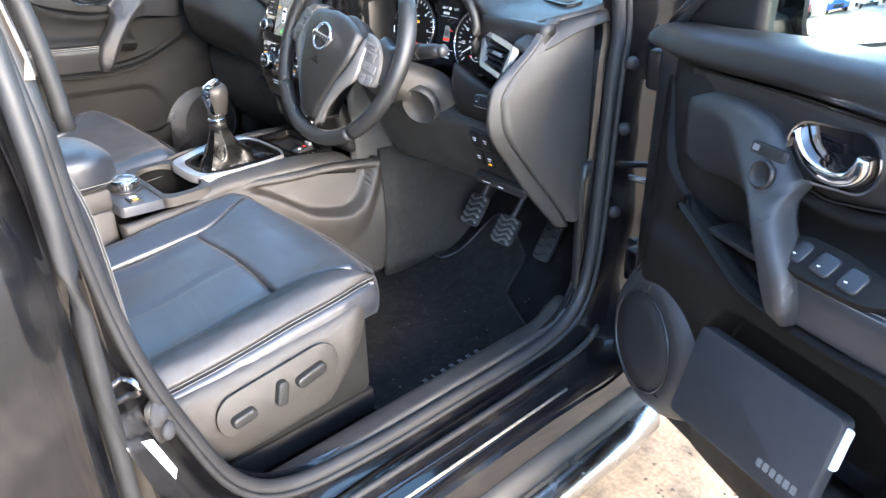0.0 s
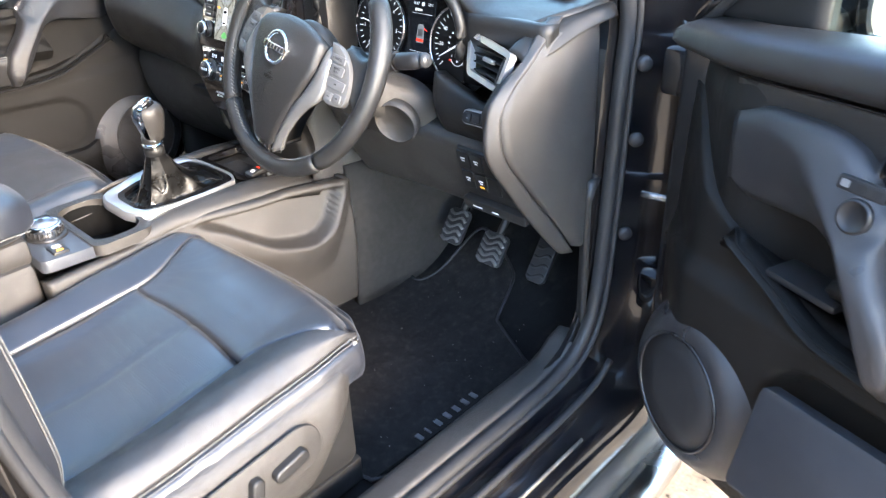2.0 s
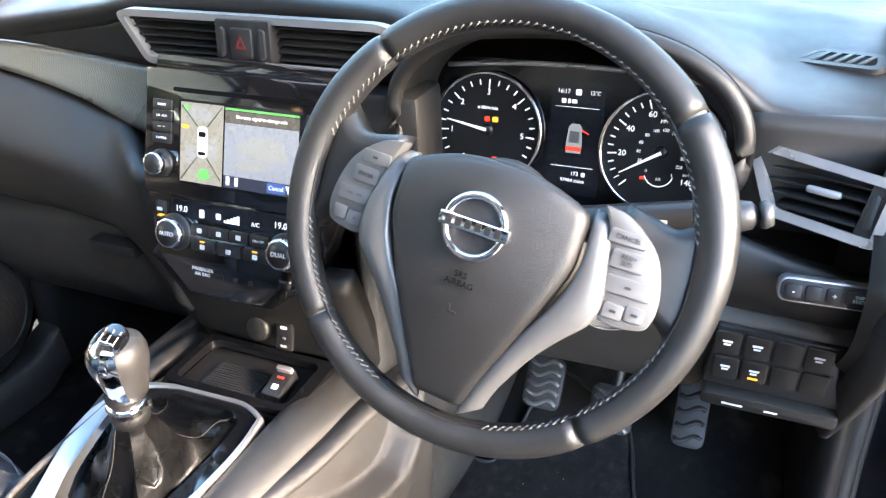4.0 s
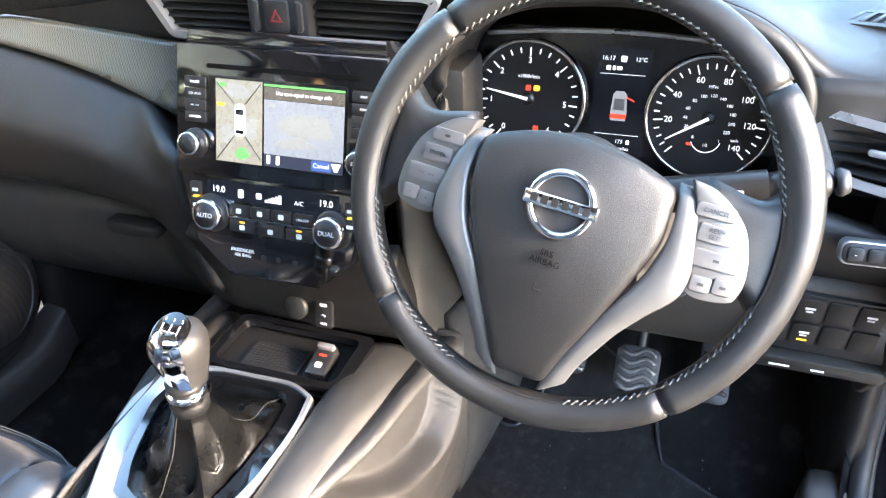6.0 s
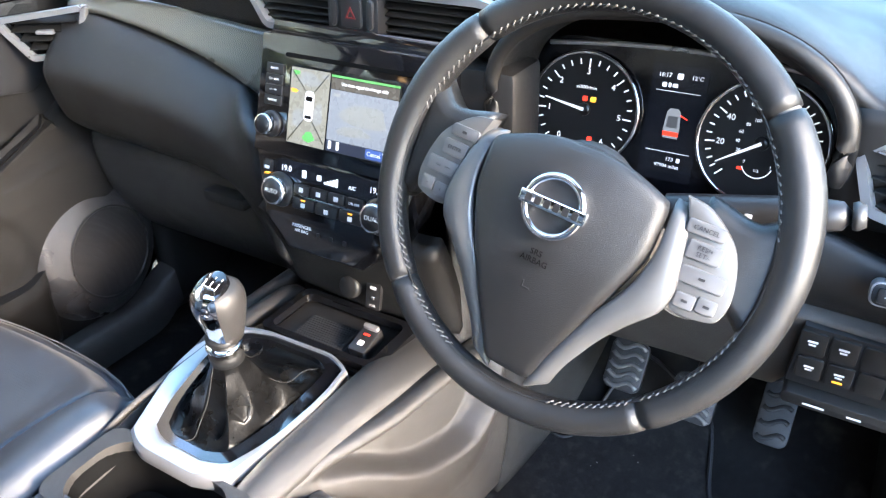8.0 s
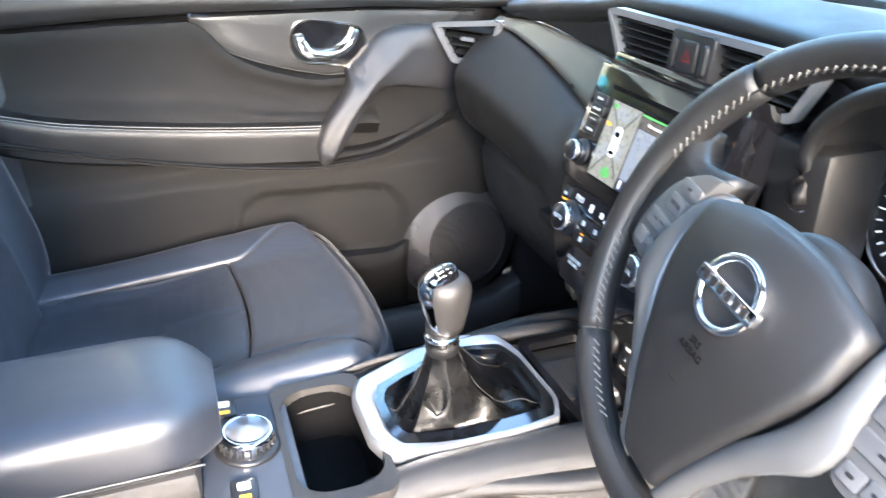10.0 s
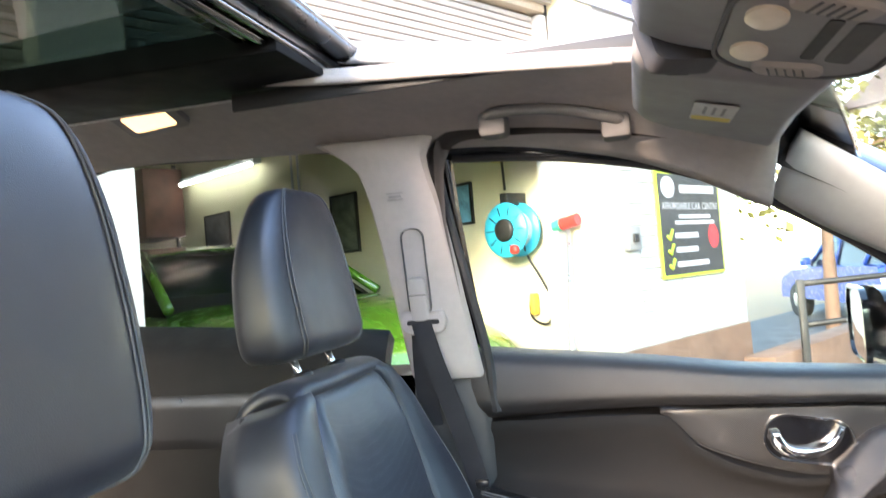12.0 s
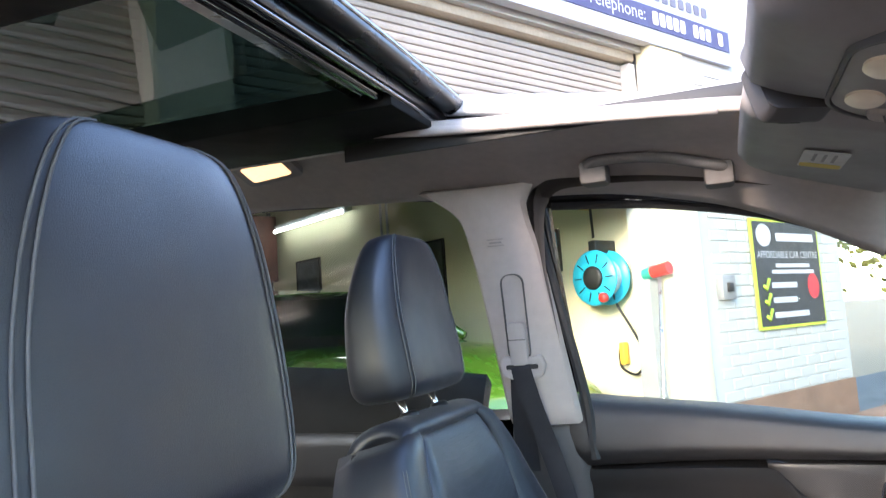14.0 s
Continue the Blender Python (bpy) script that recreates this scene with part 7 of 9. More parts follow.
for side in (1, -1):
    flipx = (lambda p: V((-p[0], p[1], p[2])), True)
    TF[0] = flipx if side < 0 else None
    bd = thing("body_side", (0.82, -0.1, 0.2), "glossy black painted car body side with door opening", "car body")
    bm = bmesh.new()
    loft(bm, [ring_at(0.0, 0.715), ring_at(0.25, 0.742), ring_at(0.45, 0.752), ring_at(0.75, 0.795), ring_at(0.95, 0.842), ring_at(1.1, 0.875)], cap=False)
    part("door_jamb", bm, PAINT, bd, "painted door jamb")
    if side > 0:
        seal_pts = [V((0.742 + lean(z), y, z)) for y, z in grown(0.12, 0.06, 0.10, 0.06)]
        part("door_seal", tube(bmesh.new(), seal_pts, 0.0135, 10, True, up=(1, 0, 0)), RUBBER, bd, "ribbed rubber door seal")
        part("seal_bead", tube(bmesh.new(), [V((0.757 + lean(z), y, z)) for y, z in grown(0.22, 0.06, 0.10, 0.06)], 0.006, 8, True, up=(1, 0, 0)), RUBBER, bd, "seal bead")
        # sill step and skirt
        def sill(u, v):
            y = lerp(-0.56, 0.42, u)
            return interp(v, [0, 0.25, 0.35, 0.6, 0.7, 1], [0.770, 0.806, 0.812, 0.858, 0.868, 0.884]), y, interp(v, [0, 0.25, 0.35, 0.6, 0.7, 1], [0.432, 0.428, 0.416, 0.405, 0.385, 0.315])
        part("sill_step", puff(sill, 30, 20, 0.003, 0.02, (0.4, 0, 1)), PAINT, bd, "black painted sill with dusty streaks")

        def skirt(u, v):
            y = lerp(-1.3, 0.60, u)
            return interp(v, [0, 0.2, 0.6, 1], [0.872, 0.902, 0.905, 0.86]), y, lerp(0.345, 0.20, v)
        part("side_skirt", puff(skirt, 20, 10, 0.008, 0.03, (1, 0, 0)), HARD, bd, "black plastic lower skirt")
        part("sill_weatherstrip", tb([(0.800, -0.50, 0.436), (0.803, 0.0, 0.432), (0.800, 0.28, 0.436), (0.800, 0.36, 0.47)], 0.007, 8, curve=4), RUBBER, bd, "worn rubber strip along the sill")
        part("sill_edge_dirt", tb([(0.845, -0.5, 0.411), (0.846, 0.2, 0.4105)], 0.003, 6), mat("dried_mud", (0.30, 0.27, 0.22), 0.9, vary=0.5, vscale=30), bd, "line of dried dirt")
        # striker and plate on the pillar
        st = part("striker", tb([(0.752, -0.606, 0.792), (0.774, -0.594, 0.796), (0.779, -0.591, 0.806), (0.774, -0.594, 0.816), (0.752, -0.606, 0.818)], 0.0045, 10, curve=5), STEEL, bd, "bare steel door striker")
        part("striker_plate", bx((-0.010, -0.004, -0.048), (0.010, 0.002, 0.048), 0.002, Matrix.Translation((0.770, -0.612, 0.785)) @ Matrix.Rotation(radians(-48), 4, "Z")), PAINT, st, "painted plate")
        bm = bmesh.new()
        part("stop_plate", plate(rounded(0.040, 0.064, 0.012, 5), -0.004, 0.004, frame_of((0.757, -0.569, 0.731), (0.75, 0.62, 0.1)), 0.003), HARD, bd, "grey mounting plate")
        lathe(bm, (0.756, -0.570, 0.742), (0.75, 0.62, 0.1), [(0.021, 0), (0.019, 0.007), (0.011, 0.009), (0.009, 0.013), (0.003, 0.014)], 22)
        lathe(bm, (0.764, -0.564, 0.714), (0.75, 0.62, 0.1), [(0.014, 0), (0.012, 0.006), (0.007, 0.008), (0.003, 0.009)], 18)
        part("rubber_stop", bm, mat("grey_stop", (0.045, 0.045, 0.048), 0.85, spec=0.2, vary=0.2), bd, "grey rubber stop with screw")
        part("pillar_sticker", plate([(-0.010, 0.034), (0.004, 0.026), (0.010, -0.026), (0.001, -0.034)], 0.0, 0.001, frame_of((0.848, -0.604, 0.748), (0.72, 0.42, 0.35))), WHITE, bd, "white label")
        for z in (1.02, 0.60):
            h = part("door_hinge", bx((0.80, 0.425, z - 0.04), (0.868, 0.465, z + 0.04), 0.012), PAINT, bd, "black painted hinge")
            bm = bmesh.new()
            cyl(bm, (0.861, 0.456, z - 0.05), (0.861, 0.456, z + 0.05), 0.012, n=14)
            part("hinge_pin", bm, STEEL, h, "steel hinge pin")
        for y, z in ((0.418, 1.03), (0.415, 0.90), (0.41, 0.72)):
            bm = bmesh.new()
            lathe(bm, (0.775, y, z), (0.7, -0.7, 0), [(0.013, 0), (0.013, 0.007), (0.006, 0.010)], 18)
            part("grommet", bm, RUBBER, bd, "black grommet")
        part("check_strap", tb([(0.795, 0.42, 0.80), (0.86, 0.43, 0.80), (0.93, 0.40, 0.80)], 0.007, 8, curve=3), STEEL, bd, "door check strap")
        part("fender_edge", bx((0.80, 0.482, 0.25), (0.89, 0.85, 1.10), 0.02), PAINT, bd, "rear edge of the front wing")
        part("waxed_seam", tb([(0.868, 0.478, 1.10), (0.872, 0.476, 0.9), (0.872, 0.476, 0.7), (0.87, 0.472, 0.45)], 0.006, 6, curve=4), mat("amber_wax", (0.45, 0.36, 0.22), 0.3, vary=0.6, vscale=60), bd, "brownish wax sealer along the wing edge")
    # lining of the doorway: sill trim
    def trimp(u, v):
        y = lerp(-0.60, 0.36, u)
        return interp(v, [0, 0.2, 0.75, 1], [0.664, 0.674, 0.724, 0.735]), y, interp(v, [0, 0.2, 0.75, 1], [0.38, 0.458, 0.466, 0.445]) + 0.04 * sstep(0.28, 0.37, y) + 0.05 * sstep(-0.45, -0.6, y)
    part("sill_trim", puff(trimp, 34, 12, 0.004, 0.02, (0, 0, 1)), HARD, bd, "grained plastic sill trim")
    TF[0] = None

# rear doors
REAR_T = mat("rear_lining_plastic", (0.006, 0.006, 0.006), 0.5, spec=0.35, bump=0.4, bscale=700, pattern="leather")
for side in (1, -1):
    TF[0] = (lambda p: V((-p[0], p[1], p[2])), True) if side < 0 else None
    rd = thing("rear_door", (0.86, -1.1, 0.4), "closed glossy black rear car door", "car door")
    def rskin(u, v):
        y = lerp(-0.668, -1.62, u)
        z = lerp(0.32, 1.20, v)
        return 0.888 + 0.010 * math.sin(math.pi * v) - 0.03 * sstep(1.0, 1.2, z), y, z
    part("door_skin", puff(rskin, 20, 20, 0.012, 0.09, (1, 0, 0)), PAINT, rd, "glossy black painted skin")
    def rframe(u, v):
        z = lerp(1.18, 1.63, v)
        return 0.862 - (z - 1.18) * 0.30, lerp(-0.672, -0.76, u), z
    part("door_pillar", puff(rframe, 6, 16, 0.006, 0.06, (1, 0, 0)), GLOSS, rd, "glossy black pillar cover")
    part("edge_seal", tb([(0.858, -0.655, 0.40), (0.862, -0.650, 0.8), (0.858, -0.652, 1.15), (0.79, -0.662, 1.45), (0.745, -0.67, 1.60)], 0.011, 8, curve=6), RUBBER, rd, "rubber edge seal")
    # inner lining
    def rcard(u, v):
        y = lerp(-0.80, -1.60, u)
        return interp(v, [0, 0.8, 0.9, 1], [0.715, 0.70, 0.715, 0.77]), y, lerp(0.45, interp(y, [-1.6, -0.8], [1.345, 1.288]), v)
    part("lining", puff(rcard, 20, 20, 0.012, 0.04, (-1, 0, 0)), REAR_T, rd, "dark rear door lining")
    def rins(u, v):
        y = lerp(-0.86, -1.5, u)
        return 0.696, y, lerp(1.175, 1.06 + 0.10 * sstep(0.6, 1.0, 1 - u), v)
    part("woven_insert", puff(rins, 16, 8, 0.006, 0.02, (-1, 0, 0)), SWITCH, rd, "woven-look insert")
    part("trim_sweep", tb([(0.69, -0.86, 1.05), (0.69, -0.90, 1.085), (0.69, -0.96, 1.115)], 0.006, 8, curve=4), SATIN, rd, "curved silver trim")
    fr = [(0.768, -0.745, 1.27), (0.716, -0.795, 1.615), (0.702, -0.86, 1.655), (0.692, -1.1, 1.67), (0.700, -1.45, 1.665), (0.75, -1.62, 1.48)]
    part("window_frame", tb(fr, 0.015, 8, curve=4), RUBBER, rd, "black window frame")
    bm = bmesh.new()
    fs = bm.faces.new([bm.verts.new(p) for p in ((0.770, -0.74, 1.25), (0.716, -0.79, 1.63), (0.700, -0.9, 1.66), (0.694, -1.1, 1.675), (0.702, -1.45, 1.67), (0.755, -1.62, 1.48), (0.785, -1.62, 1.30))])
    r2 = bmesh.ops.extrude_face_region(bm, geom=bm.faces[:])
    for e in r2["geom"]:
        if isinstance(e, bmesh.types.BMVert):
            e.co.x += 0.004
    bmesh.ops.recalc_face_normals(bm, faces=bm.faces)
    g = part("window_glass", bm, TINT if side > 0 else GLASS, rd, "rear side window", smooth=False)
    g.visible_shadow = side > 0
    TF[0] = None

# ---------------------------------------------------------------- pillars, roof and sunroof
for side in (1, -1):
    TF[0] = (lambda p: V((-p[0], p[1], p[2])), True) if side < 0 else None
    HANDLE_D = bpy.data.materials.get("slot_shadow_grey") or mat("slot_shadow_grey", (0.10, 0.095, 0.09), 0.7)
    bpil = thing("door_pillar_trim", (0.70, -0.68, 1.0), "pale grey plastic centre pillar trim with dark lower cover", "pillar trim")
    def bpi(u, v):
        z = lerp(1.185, 1.640, v)
        ya = interp(z, [1.185, 1.30, 1.50, 1.60, 1.64], [-0.588, -0.603, -0.630, -0.650, -0.63])
        yb = interp(z, [1.185, 1.30, 1.50, 1.58, 1.615, 1.64], [-0.735, -0.748, -0.772, -0.790, -0.825, -0.87])
        return 0.690 - (z - 1.185) * 0.16 - 0.014 * math.sin(math.pi * u) , lerp(ya, yb, u), z
    part("upper_trim", puff(bpi, 14, 24, 0.010, 0.05, (-1, 0, 0)), LIGHT_TRIM, bpil, "pale grey pillar trim")
    def bpl(u, v):
        z = lerp(0.50, 1.182, v)
        return (0.705 if side < 0 else 0.690) - 0.016 * math.sin(math.pi * u) - (z - 1.182) * 0.02, lerp(lerp(-0.50, -0.585, sstep(0.5, 1.0, z)) if side < 0 else lerp(-0.58, -0.60, v), lerp(-0.78, -0.738, v), u), z
    part("lower_trim", puff(bpl, 12, 18, 0.010, 0.05, (-1, 0, 0)), HARD, bpil, "dark lower pillar trim")
    part("edge_rubber", tb([(0.702, -0.575, 1.12), (0.698, -0.585, 1.24), (0.672, -0.622, 1.45), (0.655, -0.645, 1.60)], 0.010, 8, curve=5), RUBBER, bpil, "dark rubber edging")
    # height slider and belt guide
    mbp = frame_of((0.6440, -0.692, 1.372), (-1, 0, -0.16))
    part("slider_slot", ring_plate(rounded(0.044, 0.165, 0.018, 6, 0.0, 0.02), rounded(0.0405, 0.1615, 0.0165, 6, 0.0, 0.02), -0.004, 0.0030, mbp), HANDLE_D, bpil, "thin dark slider slot line")
    hs_ = part("height_slider", plate(rounded(0.034, 0.084, 0.008, 4, 0.0, -0.030), 0.0, 0.014, mbp, 0.004), LIGHT_TRIM, bpil, "belt height button")
    part("button_joint", bx((-0.016, -0.0008, 0.012), (0.016, 0.0008, 0.0146), 0.0, mbp @ pose(0, -0.020, 0)), HANDLE_D, hs_, "thin dark joint")
    bars(bpil, mbp, [(0.022, 0.158, 0.030, 0.0015), (0.022, 0.170, 0.030, 0.0015), (0.022, 0.164, 0.022, 0.003)], GREY_TRIM, "moulded_mark", 0.004)
    belt = thing("seat_belt", (0.66, -0.68, 1.30), "dark grey seat belt hanging from a pale guide", "seat belt", "seat belts")
    mg = frame_of((0.656, -0.687, 1.298), (-1, 0, -0.05))
    bg = [(p.x, p.y) for p in smooth_path([V(q) for q in ((-0.044, 0.004, 0), (-0.036, 0.022, 0), (-0.016, 0.020, 0), (0.016, 0.020, 0), (0.036, 0.022, 0), (0.044, 0.004, 0), (0.034, -0.018, 0), (0.0, -0.022, 0), (-0.034, -0.018, 0), (-0.044, 0.004, 0))], 5)][:-1]
    guide = part("belt_guide", plate(bg, 0.0, 0.014, mg, 0.005, 3), LIGHT_TRIM, belt, "pale plastic belt guide")
    part("guide_slot", plate(rounded(0.062, 0.009, 0.004, 4, 0.0, 0.002), 0.012, 0.0146, mg), DARK, guide, "dark slot for the webbing")
    bp0 = [(0.6425, -0.690, 1.301), (0.6385, -0.687, 1.286), (0.646, -0.672, 1.22), (0.668, -0.640, 1.10), (0.682, -0.61, 0.95), (0.690, -0.60, 0.72)]
    part("webbing", tb(bp0, 0.020, 10, curve=6, flat=(0.07, 1.0), up=(1, 0, 0)), BELT, belt, "dark woven webbing")
    part("webbing_inner", tb([(0.660, -0.695, 1.292), (0.670, -0.700, 1.2), (0.69, -0.70, 1.10)], 0.022, 10, curve=5, flat=(0.07, 1.0), up=(1, 0, 0)), BELT, belt)
    part("belt_stop", bx((0.668, -0.62, 0.985), (0.684, -0.595, 1.0), 0.003), SWITCH, belt, "small black button")
    TF[0] = None

roof = thing("headlining", (0, -0.6, 1.62), "grey cloth headlining round an open panoramic sunroof", "headlining")
SX, SY0, SY1 = 0.375, -0.255, -1.52      # the sunroof's opening
for sg in (-1, 1):
    def rail(u, v):
        y = lerp(-0.072, -1.62, u)
        edge_x = interp(y, [-1.62, -0.6, -0.2, 0.05], [0.672, 0.672, 0.668, 0.655])
        zw = interp(y, [-1.62, -1.25, -1.065, -0.837, -0.676, -0.527, -0.327, -0.20, -0.093, 0.05], [1.655, 1.662, 1.651, 1.638, 1.622, 1.611, 1.569, 1.519, 1.46, 1.39])
        zi = interp(y, [-1.62, -1.12, -0.85, -0.73, -0.55, -0.357, -0.26, 0.05], [1.728, 1.724, 1.708, 1.694, 1.681, 1.665, 1.655, 1.560])
        x = lerp(edge_x, SX, v)
        z = lerp(zw, zi, 1 - (1 - v) ** 1.5) + 0.010 * math.sin(math.pi * v)
        return sg * x, y, z
    part("side_rail", puff(rail, 50, 16, 0.0, 0.02, (0, 0, -1)), HEADLINE, roof, "grey cloth roof side")
    part("rail_edge", tb([V(rail(k / 40, 1.0)) + V((0, 0, 0.003)) for k in range(6, 40)], 0.008, 8), HEADLINE, roof)

def front_panel(u, v):
    x = lerp(-0.60, 0.60, u)
    y = lerp(-0.06, SY0, v)
    return x, y, interp(y, [-0.26, -0.1, 0.06], [1.650, 1.615, 1.555]) - 0.16 * max(abs(x) - 0.36, 0) * (1 + (y + 0.26) * 1.0)
part("front_panel", puff(front_panel, 30, 12, 0.0, 0.02, (0, 0, -1)), HEADLINE, roof, "grey cloth front roof panel")
def rear_panel(u, v):
    x = lerp(-0.62, 0.62, u)
    return x, lerp(SY1, -1.95, v), 1.665 - 0.05 * v - 0.2 * max(abs(x) - 0.45, 0)
part("rear_panel", puff(rear_panel, 20, 8, 0.0, 0.02, (0, 0, -1)), HEADLINE, roof)

skinr = thing("roof_skin", (0, -0.6, 1.70), "black painted roof with white metal sunroof rails", "car roof")
for sg in (-1, 1):
    def outer(u, v):
        y = lerp(lerp(-0.02, 0.08, v), -2.1, u)
        return sg * lerp(0.45, 0.69, v), y, interp(y, [-2.1, -1.1, -0.6, -0.2, 0.10], [1.735, 1.755, 1.738, 1.690, 1.575]) - 0.06 * v * v
    part("roof_side", puff(outer, 30, 6, 0.0, 0.015, (0, 0, 1)), PAINT, skinr, "black roof side")
    part("channel_gap", bx((sg * 0.388 - 0.003, SY1 + 0.62, 1.672), (sg * 0.388 + 0.003, SY0, 1.700), 0.001), DARK, skinr, "dark gap under the rail") if sg < 0 else None
    part("channel_wall", bx((sg * 0.425 - 0.004, SY1, 1.700), (sg * 0.425 + 0.004, SY0, 1.712), 0.001), mat("white_rail", (0.55, 0.53, 0.50), 0.5, vary=0.25, vscale=25, dust=0.5), skinr, "dusty white metal channel") if sg < 0 else None
    def railm(u, v):
        y = lerp(SY0 + 0.02, -0.80, u)
        return sg * (0.412 + 0.035 * v), y, lerp(1.668, 1.752, u) + lerp(0.032, 0.038, u) * v
    part("slide_rail", puff(railm, 20, 6, 0.002, 0.01, (-sg * 0.5, 0, 1)), bpy.data.materials["white_rail"] if "white_rail" in bpy.data.materials else SATIN, skinr, "white metal slide rail")
def frontskin(u, v):
    return lerp(-0.64, 0.64, u), lerp(-0.03, SY0 + 0.01, v), lerp(1.640, 1.712, v ** 0.8)
part("front_skin", puff(frontskin, 20, 8, 0.0, 0.012, (0, 0, 1)), PAINT, skinr)
sr = thing("sunroof_panel", (0, -1.1, 1.74), "dark tinted glass sunroof panel slid back and raised", "sunroof")
def glass_p(u, v):
    x = lerp(-0.50, 0.50, u)
    y = lerp(-0.73, -1.62, v)
    return x, y, 1.760 - 0.05 * x * x - 0.02 * v
g = part("tinted_glass", puff(glass_p, 20, 16, 0.0, 0.005, (0, 0, 1)), DARKGLASS, sr, "dark tinted glass")
MATTB = mat("matt_black", (0.004, 0.004, 0.004), 0.7, spec=0.2)
FE = -0.715
fedge = [(x, FE, 1.757 - 0.05 * x * x) for x in np.linspace(-0.50, 0.50, 15)]
EDGE_M = mat("sunroof_edge", (0.005, 0.005, 0.006), 0.3, spec=0.4, vary=0.1)
part("front_edge", tube(bmesh.new(), [V(p) for p in fedge], 0.016, 12, flat=(1.0, 1.2)), EDGE_M, sr, "black rubber front edge")
part("edge_line", tube(bmesh.new(), [V(p) + V((0, 0.014, 0.008)) for p in fedge], 0.006, 8), GLOSS, sr, "glossy black line along the edge")
part("front_frame", bx((-0.49, FE - 0.085, 1.722), (0.49, FE - 0.012, 1.742), 0.006), EDGE_M, sr, "black frame under the front edge")
for off, z, r in ((-0.022, 1.722, 0.006), (-0.040, 1.719, 0.008), (-0.058, 1.721, 0.004)):
    part("frame_lip", tube(bmesh.new(), [V((x, FE + off, z - 0.02 * x * x)) for x in np.linspace(-0.48, 0.48, 9)], r, 8), GLOSS, sr, "glossy ridge along the frame")
part("edge_gasket", tube(bmesh.new(), [V(p) + V((0, -0.030, -0.012)) for p in fedge], 0.010, 10), RUBBER, sr, "rubber gasket")
for sg in (-1, 1):
    part("side_edge", tb([(sg * 0.49, FE - 0.005, 1.745), (sg * 0.495, -1.2, 1.738), (sg * 0.49, -1.62, 1.725)], 0.018, 10, curve=5), GLOSS, sr, "black side edge")
    part("inner_frame", bx((sg * 0.33 - 0.11, -1.62, 1.702), (sg * 0.33 + 0.11, FE - 0.02, 1.742), 0.005), MATTB, sr, "black inner frame")
part("lift_arm", tb([(-0.43, -0.66, 1.70), (-0.44, -0.74, 1.735)], 0.008, 8), DARK, sr, "black lifting arm")
# overhead console
oc = thing("overhead_console", (0, -0.15, 1.60), "grey overhead console with map lights and switches", "overhead console")
def ohc(u, v):
    x = lerp(-0.155, 0.155, u)
    y = lerp(-0.285, 0.02, v)
    z = interp(y, [-0.285, -0.24, -0.12, 0.02], [1.625, 1.600, 1.565, 1.535]) + 0.5 * max(abs(x) - 0.10, 0)
    return x, y, z
part("housing", puff(ohc, 24, 24, 0.014, 0.06, (0, 0, -1)), GREY_TRIM, oc, "grey plastic housing")
# Overhead console plastic; reused to tone down the sunlit driver's pillar trim.
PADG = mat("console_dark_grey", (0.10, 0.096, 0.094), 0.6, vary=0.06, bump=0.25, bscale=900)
mo = frame_of((-0.010, -0.135, 1.5665), (0, -0.28, -1), (0, -1, 0))     # on the console's lower face
oval = rounded(0.270, 0.150, 0.070, 8, 0.0, 0.0)
part("recess_rim", ring_plate(oval, rounded(0.262, 0.142, 0.066, 8, 0.0, 0.0), -0.004, 0.0045, mo), PADG, oc, "dark line round the switch panel")
pan = part("switch_panel_face", plate(rounded(0.260, 0.140, 0.065, 8), -0.004, 0.003, mo, 0.002), GREY_TRIM, oc, "grey oval switch panel")
for sx in (-1, 1):
    cx_ = sx * 0.052
    bm = bmesh.new()
    loft(bm, [[mo @ V((cx_ + a * s_, 0.042 + b * s_, z)) for a, b in ellipse(0.056, 0.034, 28)] for s_, z in ((1.0, 0.002), (1.0, 0.006), (0.8, 0.0085), (0.3, 0.0095))])
    part("map_light", bm, mat("warm_lens", (0.62, 0.54, 0.44), 0.35, emit=(1.0, 0.75, 0.45), emit_s=0.01), pan, "pale warm map light lens")
    ms_ = mo @ pose(sx * 0.098, 0.0, 0.0, 0, 0, sx * -14)
    rs_ = part("ribbed_switch", plate(rounded(0.034, 0.066, 0.013, 5), 0.0, 0.009, ms_, 0.003), LIGHT_TRIM, pan, "pale ribbed sunroof switch")
    for k in range(5):
        part("switch_rib", bx((-0.013, -0.0009, 0.0080), (0.013, 0.0009, 0.0102), 0.0, ms_ @ pose(0, -0.016 + 0.008 * k, 0)), PADG, rs_)
part("microphone_slot", plate(rounded(0.120, 0.012, 0.004, 3, 0.0, -0.010), 0.003, 0.0042, mo), DARK, pan, "dark microphone slot")
part("speaker_mesh", plate(rounded(0.120, 0.022, 0.006, 4, 0.0, -0.036), 0.003, 0.0046, mo), mat("fine_mesh", (0.09, 0.088, 0.085), 0.7, bump=0.8, bscale=600, pattern="holes"), pan, "fine grey mesh")
part("glasses_lid", bx((-0.085, -0.015, 1.530), (0.085, 0.075, 1.548), 0.008), GREY_TRIM, oc, "grey holder lid")
msd = frame_of((-0.146, -0.238, 1.612), (-0.80, -0.45, -0.40))
pod = part("side_pod", plate(rounded(0.080, 0.072, 0.012, 4), -0.02, 0.010, msd, 0.008, 3), PADG, oc, "dark grey sensor pod")
for yy in (0.024, -0.029):
    part("pod_slot", plate(rounded(0.030, 0.007, 0.0035, 4, 0.0, yy), 0.009, 0.0106, msd), DARK, pod, "dark slot")
bm = bmesh.new()
